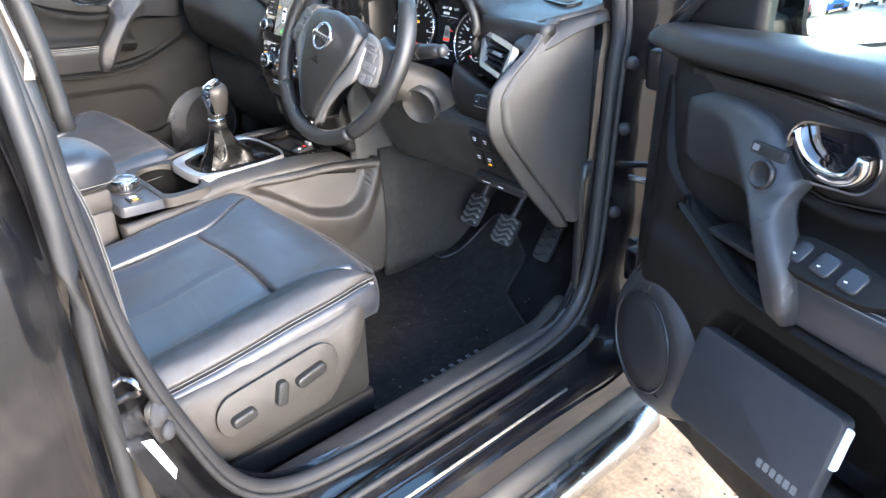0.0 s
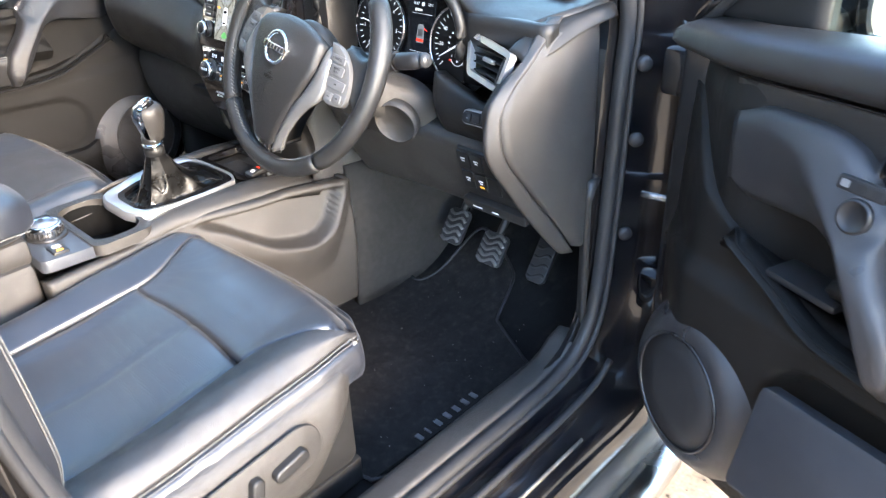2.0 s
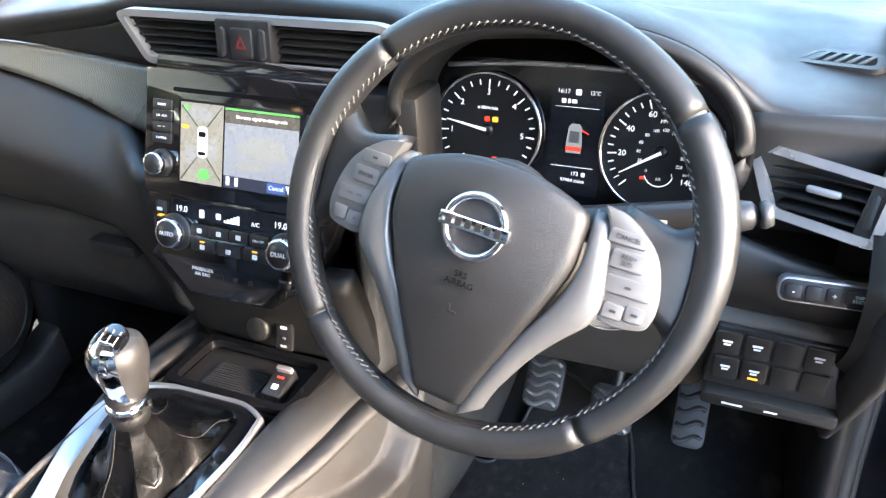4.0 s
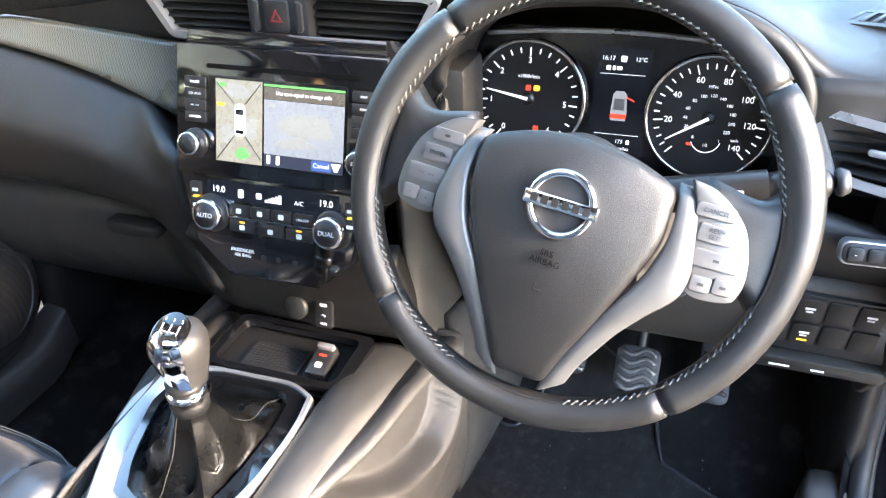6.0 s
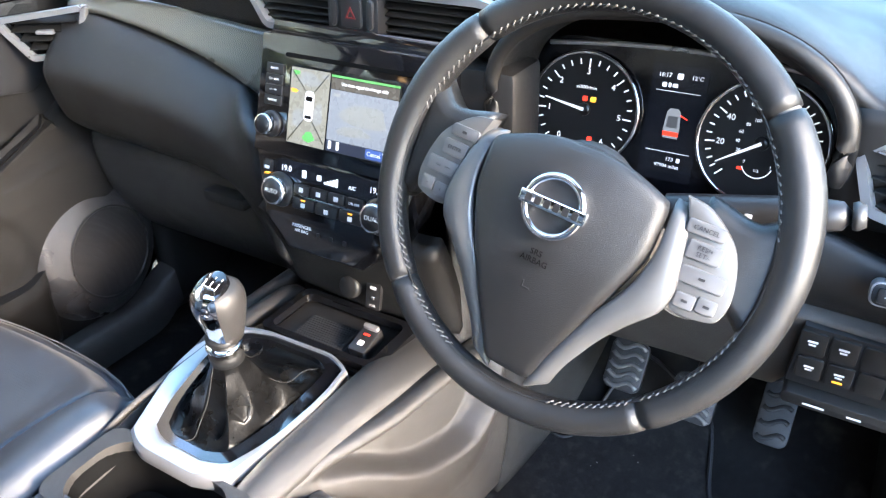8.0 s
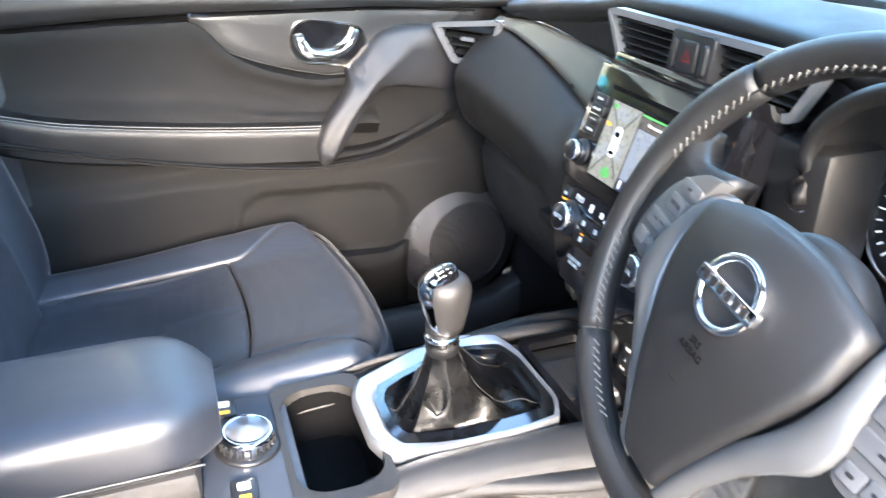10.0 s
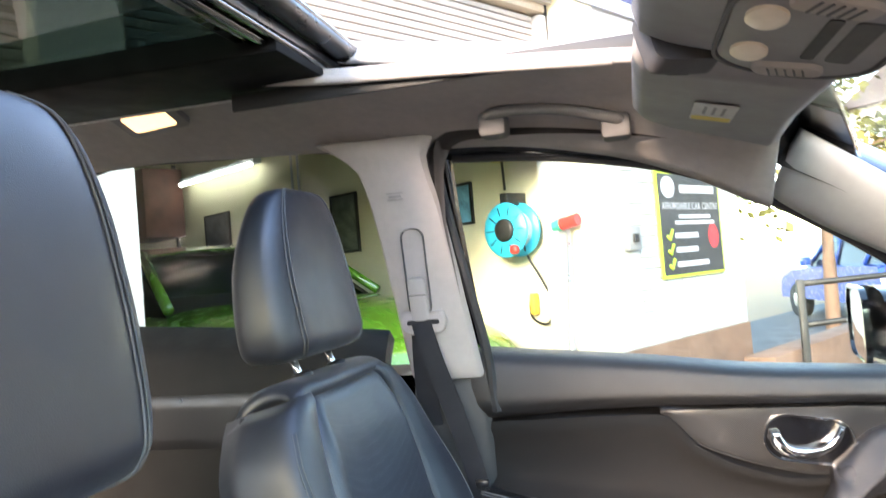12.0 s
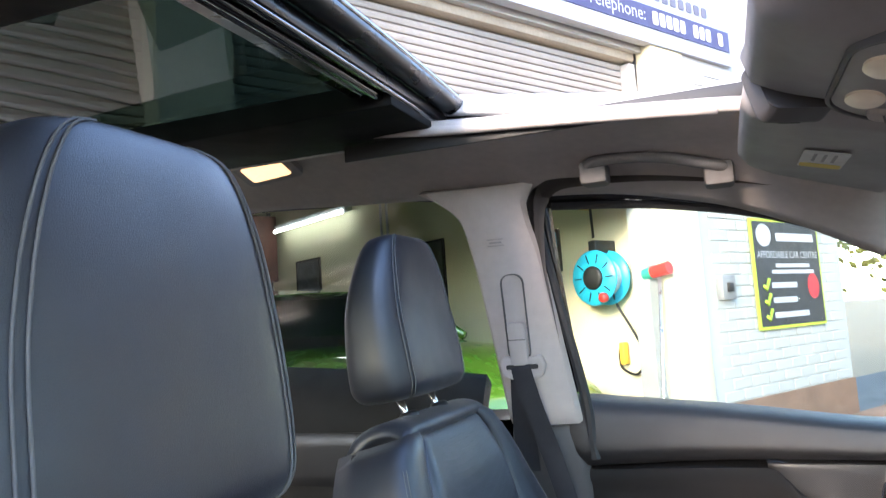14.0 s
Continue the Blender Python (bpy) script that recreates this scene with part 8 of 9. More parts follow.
lathe(bm, msd @ V((0.004, -0.012, 0.009)), msd.to_3x3() @ V((0, 0, 1)), [(0.013, 0), (0.012, 0.004), (0.002, 0.006)], 24)
part("pod_lens", bm, LIGHT_TRIM, pod, "round pale sensor lens")
# sun visors
for sg in (-1, 1):
    vs_ = thing("sun_visor", (sg * 0.36, -0.12, 1.60), "grey folded-up sun visor with a small caution label", "sun visor", "sun visors")
    def visor(u, v):
        x = lerp(0.165, 0.56, u)
        y = lerp(-0.285, -0.075, v)
        z = interp(y, [-0.285, -0.075], [1.615, 1.560]) - 0.012 - 0.09 * max(x - 0.40, 0)
        return sg * x, y + 0.05 * sstep(0.45, 0.56, x) * (1 - v), z
    part("visor_pad", puff(visor, 20, 14, 0.012, 0.024, (0, 0, -1)), GREY_TRIM, vs_, "grey fabric visor")
    mv = frame_of((sg * 0.37, -0.18, 1.572), (0, -0.26, -1), (0, -1, 0))
    lb = part("caution_label", plate(rounded(0.11, 0.055, 0.003, 2), 0.0, 0.0012, mv), mat("label_paper", (0.6, 0.58, 0.55), 0.6), vs_, "pale caution label")
    bars(lb, mv, [(-0.04 * 1, 0.0, 0.028, 0.052)], mat("label_yellow", (0.65, 0.5, 0.1), 0.6), "yellow_band", 0.0016)
    bars(lb, mv, [(0.015, 0.012, 0.05, 0.004), (0.015, 0.0, 0.05, 0.004), (0.015, -0.012, 0.05, 0.004)], GREY_TRIM, "print_bar", 0.0016)
# grab handle and roof lamp
for sg in (-1,):
    gh = thing("grab_handle", (-0.56, -0.40, 1.60), "grey plastic roof grab handle", "grab handle")
    part("bar", tb([(-0.575, -0.520, 1.640), (-0.552, -0.516, 1.645), (-0.545, -0.490, 1.648), (-0.541, -0.41, 1.641), (-0.545, -0.330, 1.620), (-0.552, -0.306, 1.612), (-0.575, -0.302, 1.606)], 0.0125, 12, curve=5, flat=(0.8, 1.0)), mat("handle_grey", (0.13, 0.124, 0.12), 0.65), gh)
    for y, z in ((-0.512, 1.634), (-0.310, 1.606)):
        part("mount", bx((-0.600, y - 0.024, z - 0.024), (-0.546, y + 0.024, z + 0.018), 0.009), mat("handle_mount", (0.13, 0.124, 0.12), 0.65), gh, "end mount")
lamp_o = thing("roof_lamp", (-0.47, -1.10, 1.66), "small lit rectangular roof lamp", "ceiling light")
mlp = frame_of((-0.475, -1.115, 1.703), (0.34, 0.10, -1), (0, 1, 0))
part("lamp_bezel", plate(rounded(0.085, 0.12, 0.012, 4), -0.01, 0.003, mlp, 0.003), GREY_TRIM, lamp_o, "grey bezel")
part("lamp_lens", plate(rounded(0.052, 0.085, 0.008, 4), 0.0, 0.005, mlp, 0.002), mat("lit_lens", (0.8, 0.6, 0.35), 0.4, emit=(1.0, 0.58, 0.24), emit_s=0.5), lamp_o, "glowing warm lens")
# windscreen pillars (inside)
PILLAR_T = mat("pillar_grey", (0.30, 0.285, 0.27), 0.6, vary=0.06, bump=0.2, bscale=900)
for sg in (-1, 1):
    ap = thing("windscreen_pillar", (sg * 0.68, 0.4, 1.2), "grey plastic windscreen pillar trim", "pillar trim")
    def apil(u, v):
        t = [0, 0.45, 0.8, 1]
        lo = V([interp(v, t, q) for q in ((0.735, 0.706, 0.688, 0.676), (0.42, 0.157, 0.0, -0.072), (1.130, 1.318, 1.412, 1.464))])
        hi = V([interp(v, t, q) for q in ((0.680, 0.640, 0.610, 0.596), (0.56, 0.230, 0.055, -0.022), (1.140, 1.385, 1.510, 1.562))])
        p = lo.lerp(hi, u) + V((-0.014, -0.006, 0)) * math.sin(math.pi * u)
        return sg * p.x, p.y, p.z
    # The sun-hit driver's side is darkened in colour to offset that light.
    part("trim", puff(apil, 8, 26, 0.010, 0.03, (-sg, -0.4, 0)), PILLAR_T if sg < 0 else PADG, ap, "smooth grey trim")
# windscreen
bm = bmesh.new()
row = [(-0.70, 0.93, 1.10), (0.70, 0.93, 1.10), (0.60, -0.03, 1.605), (-0.60, -0.03, 1.605)]
bm.faces.new([bm.verts.new(p) for p in row])
r2 = bmesh.ops.extrude_face_region(bm, geom=bm.faces[:])
for e in r2["geom"]:
    if isinstance(e, bmesh.types.BMVert):
        e.co.z += 0.005
bmesh.ops.recalc_face_normals(bm, faces=bm.faces)
ws = tagged(part("windscreen", bm, GLASS, smooth=False), "clear car windscreen", "windscreen", kind="structure")
ws.visible_shadow = False
# rear bench and tail
rb = thing("rear_bench", (0, -1.4, 0.4), "black leather rear bench seat", "car seat")
def bench(u, v):
    return lerp(-0.66, 0.66, u), lerp(-1.62, -1.08, v), 0.66 + 0.03 * math.sin(math.pi * v) + 0.01 * math.cos(u * 18)
part("cushion", puff(bench, 30, 14, 0.04, 0.2, (0, 0, 1)), LEATHER, rb)
def benchb(u, v):
    return lerp(-0.66, 0.66, u), lerp(-1.56, -1.76, v), lerp(0.68, 1.28, v) + 0.015 * math.cos(u * 18)
part("backrest", puff(benchb, 30, 16, 0.04, 0.12, (0, 1, 0.3)), LEATHER, rb)
tagged(part("tail_wall", bx((-0.78, -2.25, 0.35), (0.78, -2.15, 1.10), 0.02), DARK), "dark boot trim", "wall", kind="structure")
bm = bmesh.new()
bm.faces.new([bm.verts.new(p) for p in ((-0.66, -2.2, 1.10), (0.66, -2.2, 1.10), (0.58, -1.95, 1.62), (-0.58, -1.95, 1.62))])
tagged(part("rear_window", bm, TINT, smooth=False), "tinted rear window", "window", kind="structure")
# side step bar
sbar = thing("side_step", (0.93, -0.2, 0.27), "polished steel tubular side step with black tread", "side step")
part("tube", tb([(0.905, 0.415, 0.262), (0.918, 0.40, 0.262), (0.925, 0.30, 0.262), (0.925, -1.3, 0.262)], 0.036, 18), STEEL, sbar, "polished steel tube")
part("inner_tube", tb([(0.80, 0.50, 0.262), (0.855, 0.30, 0.262), (0.865, -0.2, 0.262)], 0.022, 14, curve=4), STEEL, sbar, "inner steel tube")
for y in (0.10, -0.6):
    part("bracket", bx((0.78, y - 0.03, 0.225), (0.94, y + 0.03, 0.245), 0.004), DARK, sbar, "black bracket")
part("tread", bx((0.900, -0.28, 0.294), (0.950, -0.05, 0.302), 0.004), RUBBER, sbar, "black ribbed tread pad")

# ---------------------------------------------------------------- outside
FD = V((-0.86, 0.51, 0)).normalized()          # along the garage front
FN = V((0.51, 0.86, 0)).normalized()           # out of it, towards the car
F0 = V((-2.65, -1.46, 0))
FM = Matrix.Translation(F0) @ Matrix((FD, V((0, 0, 1)), FN)).transposed().to_4x4()   # x along, y up, z out
PX = 1.645        # where the doorway ends and the pier begins, along the front

TARMAC = mat("sandy_tarmac", (0.27, 0.185, 0.105), 0.92, vary=0.45, vscale=9, bump=1.0, bscale=40, dust=0.12)
CREAM = mat("cream_wall", (0.66, 0.60, 0.42), 0.85, vary=0.06, vscale=1.5, bump=0.15, bscale=40)
WHITEW = mat("white_brick_paint", (0.40, 0.398, 0.38), 0.8, vary=0.06, vscale=2)
SHUT = mat("shutter_metal", (0.33, 0.30, 0.27), 0.5, vary=0.08, vscale=3)
CONC = mat("garage_concrete", (0.35, 0.34, 0.32), 0.85, vary=0.2, vscale=2)
BROWN = mat("brown_plinth", (0.20, 0.12, 0.08), 0.85, vary=0.2, vscale=4)
BLUE = mat("sign_blue", (0.045, 0.042, 0.11), 0.5, vary=0.05)
SIGNW = mat("sign_white", (0.44, 0.45, 0.48), 0.45, vary=0.03)

gb_ = bmesh.new()
box(gb_, (-400, -400, -0.3), (400, 400, 0.0))
tagged(part("ground", gb_, TARMAC, smooth=False), "sandy sunlit tarmac with cracks", "ground", kind="structure")


ASPHALT = mat("grey_asphalt", (0.085, 0.084, 0.082), 0.9, vary=0.2, vscale=2, bump=0.8, bscale=60)
for k, (a, b, deg, at) in enumerate((((4.15, -14, -0.02), (60, 3.2, 0.006), math.degrees(math.atan2(FD.y, FD.x)), (F0.x, F0.y)), ((6.0, 4.0, -0.02), (70, 60, 0.008), 0, (0, 0)))):
    m = Matrix.Translation((at[0], at[1], 0)) @ Matrix.Rotation(radians(deg), 4, "Z")
    tagged(part("road", bx(a, b, 0.0, m), ASPHALT, smooth=False), "grey asphalt road beside the sandy yard", "road", kind="structure")


def wall_box(x0, x1, y0, y1, z0, z1, bev=0.0):
    bm = bmesh.new()
    box(bm, (x0, y0, z0), (x1, y1, z1), bev, FM)
    return bm


garage = thing("garage_building", tuple(F0), "white-painted garage building with a half-raised roller shutter", "building")
part("pier", wall_box(PX, 3.95, 0, 4.6, -0.5, 0.0), WHITEW, garage, "white painted brick pier")
part("pier_inner_face", wall_box(PX - 0.004, PX + 0.3, 0, 3.0, -0.6, -0.004), CREAM, garage)
part("cream_return", wall_box(PX - 0.003, PX + 0.34, 0, 4.6, -0.3, 0.012, 0.004), CREAM, garage, "cream painted edge of the pier")
part("plinth", wall_box(PX + 0.28, 3.96, 0, 0.76, -0.02, 0.015), BROWN, garage, "brown painted plinth")
part("lintel_wall", wall_box(-6.0, PX + 0.01, 3.02, 4.6, -0.5, -0.06), WHITEW, garage, "white wall over the shutter")
part("left_pier", wall_box(-1.42, -1.125, 0, 3.04, -0.5, 0.0), WHITEW, garage, "white left pier")
part("shutter_housing", wall_box(-5.8, PX + 0.05, 2.965, 3.04, -0.30, -0.10, 0.02), mat("housing_tan", (0.42, 0.36, 0.28), 0.6, vary=0.1), garage, "tan shutter housing")
part("jamb_rail", wall_box(PX - 0.09, PX, 0, 2.95, -0.22, -0.10), mat("grey_rail", (0.35, 0.36, 0.36), 0.5), garage, "grey shutter guide rail")
shut = thing("roller_shutter", tuple(FM @ V((-1, 2.2, -0.2))), "pale ribbed metal roller shutter, half raised", "roller shutter")
PITCH = 0.043


def slats(parent, x0, x1, z0, n, depth):
    """Curved shutter slats, one above another, sharing one shape."""
    prof = [(-0.012, 0.0), (0.003, 0.004), (0.009, 0.016), (0.008, 0.032), (0.0, 0.040), (-0.012, 0.042)]
    first = None
    for k in range(n):
        if first is None:
            bm = bmesh.new()
            a = [bm.verts.new(FM @ V((x0, z0 + h, depth + d))) for d, h in prof]
            b = [bm.verts.new(FM @ V((x1, z0 + h, depth + d))) for d, h in prof]
            for i in range(len(prof) - 1):
                bm.faces.new((a[i], b[i], b[i + 1], a[i + 1]))
            bm.faces.new(a)
            bm.faces.new(b[::-1])
            bm.faces.new((a[-1], b[-1], b[0], a[0]))
            bmesh.ops.recalc_face_normals(bm, faces=bm.faces)
            first = part("slat", bm, SHUT, parent)
        else:
            ob = new("slat", first.data)
            ob.parent = parent
            ob.matrix_parent_inverse = first.matrix_parent_inverse.copy()
            ob.matrix_basis = Matrix.Translation((0, 0, PITCH * k)) @ first.matrix_basis


slats(shut, -1.15, PX - 0.05, 2.10, 20, -0.17)
shut2 = thing("roller_shutter", tuple(FM @ V((-3, 0.2, -0.2))), "pale ribbed metal roller shutter, closed", "roller shutter")
slats(shut2, -5.6, -1.40, 0.06, 68, -0.17)
part("bottom_rail", wall_box(-1.15, PX - 0.05, 2.04, 2.10, -0.20, -0.15, 0.005), SHUT, shut, "bottom rail")
# name board over the door
bo = thing("name_board", tuple(FM @ V((0, 3.7, 0))), "white garage name board with a dark blue band", "sign")
part("board", wall_box(-4.5, PX + 0.92, 3.05, 4.4, -0.04, 0.03, 0.004), SIGNW, bo, "white board")
part("blue_band", plate([(-4.5, 0), (2.55, 0), (2.55, 0.145), (-4.5, 0.145)], 0.031, 0.036, FM @ pose(0, 3.148, 0)), BLUE, bo, "dark blue band", smooth=False)
SIGNG = mat("sign_grey", (0.12, 0.12, 0.16), 0.6)
words("U S E D   C A R S", 0.125, FM @ Matrix.Translation((0.64, 3.228, 0.038)), SIGNW, bo, align="RIGHT")
words("Telephone:", 0.125, FM @ Matrix.Translation((1.31, 3.225, 0.038)), SIGNW, bo)
bars(bo, FM @ Matrix.Translation((2.02, 3.222, 0.036)), [(-0.33 + 0.075 * k, 0, 0.055, 0.09) for k in (0, 1, 2, 3, 4, 6, 7, 8, 10)], SIGNW, "print_bar", 0.004)
words("Established 1980", 0.125, FM @ Matrix.Translation((1.49, 3.525, 0.032)), SIGNG, bo)
bars(bo, FM @ Matrix.Translation((1.70, 3.380, 0.031)), [(-0.60 + 0.09 * k, 0, 0.06, 0.07) for k in range(14)], SIGNG, "print_bar", 0.004)
bars(bo, FM @ Matrix.Translation((0.10, 3.50, 0.031)), [(-1.2 + 0.30 * k, 0, 0.22, 0.28) for k in range(7)], BLUE, "print_bar", 0.004)
# poster on the pier
PSX, PSY = 3.065, 1.592
ps = thing("poster_board", tuple(FM @ V((PSX, PSY, 0.02))), "dark garage notice board with a yellow-green edge and ticked list", "sign")
pm = FM @ Matrix.Translation((PSX, PSY, 0.016))
part("board", plate(rounded(0.98, 0.78, 0.01, 2), 0.0, 0.012, pm), mat("notice_green", (0.45, 0.55, 0.05), 0.5), ps, "yellow-green edge", smooth=False)
pf = part("board_face", plate(rounded(0.93, 0.735, 0.01, 2), 0.012, 0.016, pm), mat("notice_dark", (0.03, 0.035, 0.04), 0.45), ps, "dark face", smooth=False)
part("round_mark", plate(ellipse(0.20, 0.16, 28, -0.33, 0.27), 0.016, 0.019, pm), SIGNW, ps, "white round mark")
words("AFFORDABLE CAR CENTRE", 0.072, pm @ Matrix.Translation((0.0, 0.13, 0.017)), SIGNW, pf)
bars(pf, pm, [(0.12, 0.26, 0.56, 0.06), (0.05, 0.055, 0.5, 0.028), (0.05, 0.01, 0.62, 0.028)], SIGNW, "print_bar", 0.018)
for k, w in enumerate((0.36, 0.34, 0.50)):
    yy = -0.085 - k * 0.105
    bars(pf, pm, [(-0.28 + w / 2, yy, w, 0.04)], SIGNW, "print_bar", 0.018)
    part("tick", tb([pm @ V((-0.40, yy, 0.02)), pm @ V((-0.37, yy - 0.03, 0.02)), pm @ V((-0.32, yy + 0.045, 0.02))], 0.012, 6), mat("tick_green", (0.4, 0.6, 0.05), 0.5), ps, "green tick")
part("red_stamp", plate(ellipse(0.17, 0.19, 28, 0.33, -0.10), 0.016, 0.019, pm), mat("stamp_red", (0.5, 0.04, 0.05), 0.5), ps, "red round stamp")
mtr = thing("meter_box", tuple(FM @ V((PX + 0.66, 1.56, 0.0))), "small grey metal outlet box on the pier", "meter box")
part("box", wall_box(2.125, 2.285, 1.425, 1.585, 0.0, 0.05, 0.006), mat("box_grey", (0.22, 0.22, 0.22), 0.5), mtr)
part("box_plug", wall_box(2.175, 2.235, 1.475, 1.535, 0.05, 0.065, 0.004), DARK, mtr)

# inside of the garage: the long cream side wall runs inward from the pier
IM = Matrix.Translation(FM @ V((PX - 0.002, 0, -0.5))) @ Matrix((-FN, V((0, 0, 1)), -FD)).transposed().to_4x4()    # x inward, y up, z into the room
def room(x0, x1, y0, y1, z0, z1, bev=0.0):
    bm = bmesh.new()
    box(bm, (x0, y0, z0), (x1, y1, z1), bev, IM)
    return bm
tagged(part("wall_side", room(-0.45, 9.0, 0, 3.4, -0.25, 0.0), CREAM), "cream painted garage side wall", "wall", kind="structure")
tagged(part("wall_back", room(9.0, 9.2, 0, 3.4, -0.25, 7.0), CREAM), "cream painted garage back wall", "wall", kind="structure")
tagged(part("wall_far", room(0.0, 9.0, 0, 3.4, 7.0, 7.2), CREAM), "cream painted far garage wall", "wall", kind="structure")
tagged(part("ceiling", room(-0.1, 9.1, 3.4, 3.5, -0.2, 7.1), CREAM), "plain garage ceiling", "ceiling", kind="structure")
tagged(part("garage_floor", room(-0.45, 9.0, 0.0, 0.02, 0.0, 7.0), CONC), "grey concrete garage floor", "floor", kind="structure")
reel = thing("cable_reel", tuple(IM @ V((0.05, 1.6, 0.1))), "bright blue extension cable reel hung on the cream wall", "cable reel")
RC = V((-0.07, 1.62, 0.0))
CY = mat("cyan_plastic", (0.02, 0.42, 0.62), 0.4, vary=0.05)
for z in (0.20, 0.07):
    bm = bmesh.new()
    lathe(bm, IM @ (RC + V((0, 0, z))), IM.to_3x3() @ V((0, 0, 1)), [(0.175, -0.008), (0.178, 0.0), (0.175, 0.008), (0.07, 0.010)], 40)
    part("flange", bm, CY, reel, "blue flange")
for k in range(10):
    a = 2 * math.pi * k / 10
    bars(reel, IM @ Matrix.Translation(RC + V((0, 0, 0.206))) @ pose(0, 0, 0, 0, 0, math.degrees(a)), [(0.125, 0, 0.06, 0.008)], DARK, "slot", 0.006)
bm = bmesh.new()
lathe(bm, IM @ (RC + V((0, 0, 0.205))), IM.to_3x3() @ V((0, 0, 1)), [(0.075, 0), (0.075, 0.02), (0.06, 0.028), (0.01, 0.03)], 30)
part("hub", bm, DARK, reel, "black hub")
bm = bmesh.new()
cyl(bm, IM @ (RC + V((0, 0, 0.07))), IM @ (RC + V((0, 0, 0.20))), 0.12, n=30)
part("cable_drum", bm, mat("grey_cable", (0.5, 0.48, 0.42), 0.6), reel, "wound pale cable")
bm = bmesh.new()
lathe(bm, IM @ (RC + V((-0.08, -0.13, 0.21))), IM.to_3x3() @ V((0, 0, 1)), [(0.03, 0), (0.03, 0.03), (0.02, 0.04)], 20)
part("red_knob", bm, mat("red_plastic", (0.6, 0.04, 0.03), 0.4), reel, "red knob")
part("bracket", room(-0.10, -0.04, 1.78, 1.86, 0.0, 0.2, 0.004), DARK, reel, "black wall bracket")
part("hanging_cable", tb([IM @ V(p) for p in ((-0.13, 1.60, 0.13), (-0.12, 1.44, 0.06), (-0.20, 1.30, 0.05), (-0.28, 1.12, 0.04), (-0.22, 1.00, 0.04), (-0.10, 1.04, 0.04), (-0.09, 1.16, 0.04))], 0.008, 8, curve=6), DARK, reel, "dark hanging cable")
part("yellow_plug", room(-0.15, -0.11, 1.06, 1.20, 0.02, 0.07, 0.008), mat("plug_yellow", (0.75, 0.45, 0.05), 0.5), reel, "yellow plug")
br = thing("broom", tuple(IM @ V((-0.40, 0, 0.1))), "pale pole with a red and green head leaning on the wall", "broom")
part("pole", tb([IM @ V((-0.46, 0.02, 0.22)), IM @ V((-0.46, 1.62, 0.06))], 0.012, 10), SATIN, br, "pale metal pole")
bm = bmesh.new()
cyl(bm, IM @ V((-0.54, 1.64, 0.07)), IM @ V((-0.42, 1.62, 0.07)), 0.040, n=16)
part("head", bm, bpy.data.materials["red_plastic"], br, "red head")
bm = bmesh.new()
cyl(bm, IM @ V((-0.42, 1.62, 0.07)), IM @ V((-0.36, 1.61, 0.07)), 0.040, 0.036, n=16)
part("head_tip", bm, mat("teal_plastic", (0.03, 0.35, 0.25), 0.5), br, "green head end")
part("black_bar", tb([IM @ V((-0.39, 0.02, 0.12)), IM @ V((-0.37, 1.05, 0.05))], 0.02, 8), DARK, br, "black rod beside the pole")
part("wall_pipe", tb([IM @ V((-0.36, 1.2, 0.02)), IM @ V((-0.40, 3.3, 0.02))], 0.012, 8), DARK, garage, "dark wall conduit")
for x, y, w, h, cm in ((0.50, 1.855, 0.26, 0.30, (0.12, 0.30, 0.45)), (3.99, 1.956, 0.52, 0.46, (0.05, 0.06, 0.07)), (1.84, 1.86, 0.36, 0.50, (0.10, 0.12, 0.10))):
    pc = thing("framed_picture", tuple(IM @ V((x, y, 0.01))), "small framed picture on the cream garage wall", "picture", "framed pictures")
    mpic = IM @ Matrix.Translation((x, y, 0.0))
    part("picture_frame", ring_plate([(-w / 2, -h / 2), (w / 2, -h / 2), (w / 2, h / 2), (-w / 2, h / 2)], [(-w / 2 + 0.02, -h / 2 + 0.02), (w / 2 - 0.02, -h / 2 + 0.02), (w / 2 - 0.02, h / 2 - 0.02), (-w / 2 + 0.02, h / 2 - 0.02)], 0.0, 0.02, mpic), DARK, pc, "black frame", smooth=False)
    part("print", plate([(-w / 2 + 0.015, -h / 2 + 0.015), (w / 2 - 0.015, -h / 2 + 0.015), (w / 2 - 0.015, h / 2 - 0.015), (-w / 2 + 0.015, h / 2 - 0.015)], 0.004, 0.012, mpic), mat("print_tone", cm, 0.4, vary=0.5, vscale=12), pc, smooth=False)
tv = thing("yellow_sign", tuple(IM @ V((0.25, 2.35, 0.1))), "yellow and brown sign box on a bracket high on the wall", "sign")
part("sign_box", room(-0.36, 0.06, 2.08, 2.24, 0.06, 0.14, 0.005), mat("sign_yellow", (0.7, 0.5, 0.05), 0.5), tv)
part("sign_bracket", tb([IM @ V((0.0, 2.08, 0.1)), IM @ V((0.06, 1.90, 0.02))], 0.01, 6), DARK, tv)
tl = thing("tube_light", tuple(IM @ V((4.2, 2.5, 0.1))), "lit fluorescent tube light on the garage wall", "ceiling light")
part("tube", tb([IM @ V((3.03, 2.55, 0.14)), IM @ V((4.48, 2.55, 0.14))], 0.02, 10), mat("lit_tube", (0.9, 0.9, 0.9), 0.4, emit=(0.95, 1.0, 0.92), emit_s=3.0), tl, "lit white tube")
part("batten", room(3.0, 4.51, 2.56, 2.62, 0.04, 0.13, 0.005), SIGNW, tl, "white batten")
for x in (2.55, 2.45):
    part("conduit", tb([IM @ V((x, 0.6, 0.02)), IM @ V((x, 2.75, 0.02)), IM @ V((x + 1.8, 2.95, 0.02))], 0.014, 8), SIGNW, garage, "pale conduit")
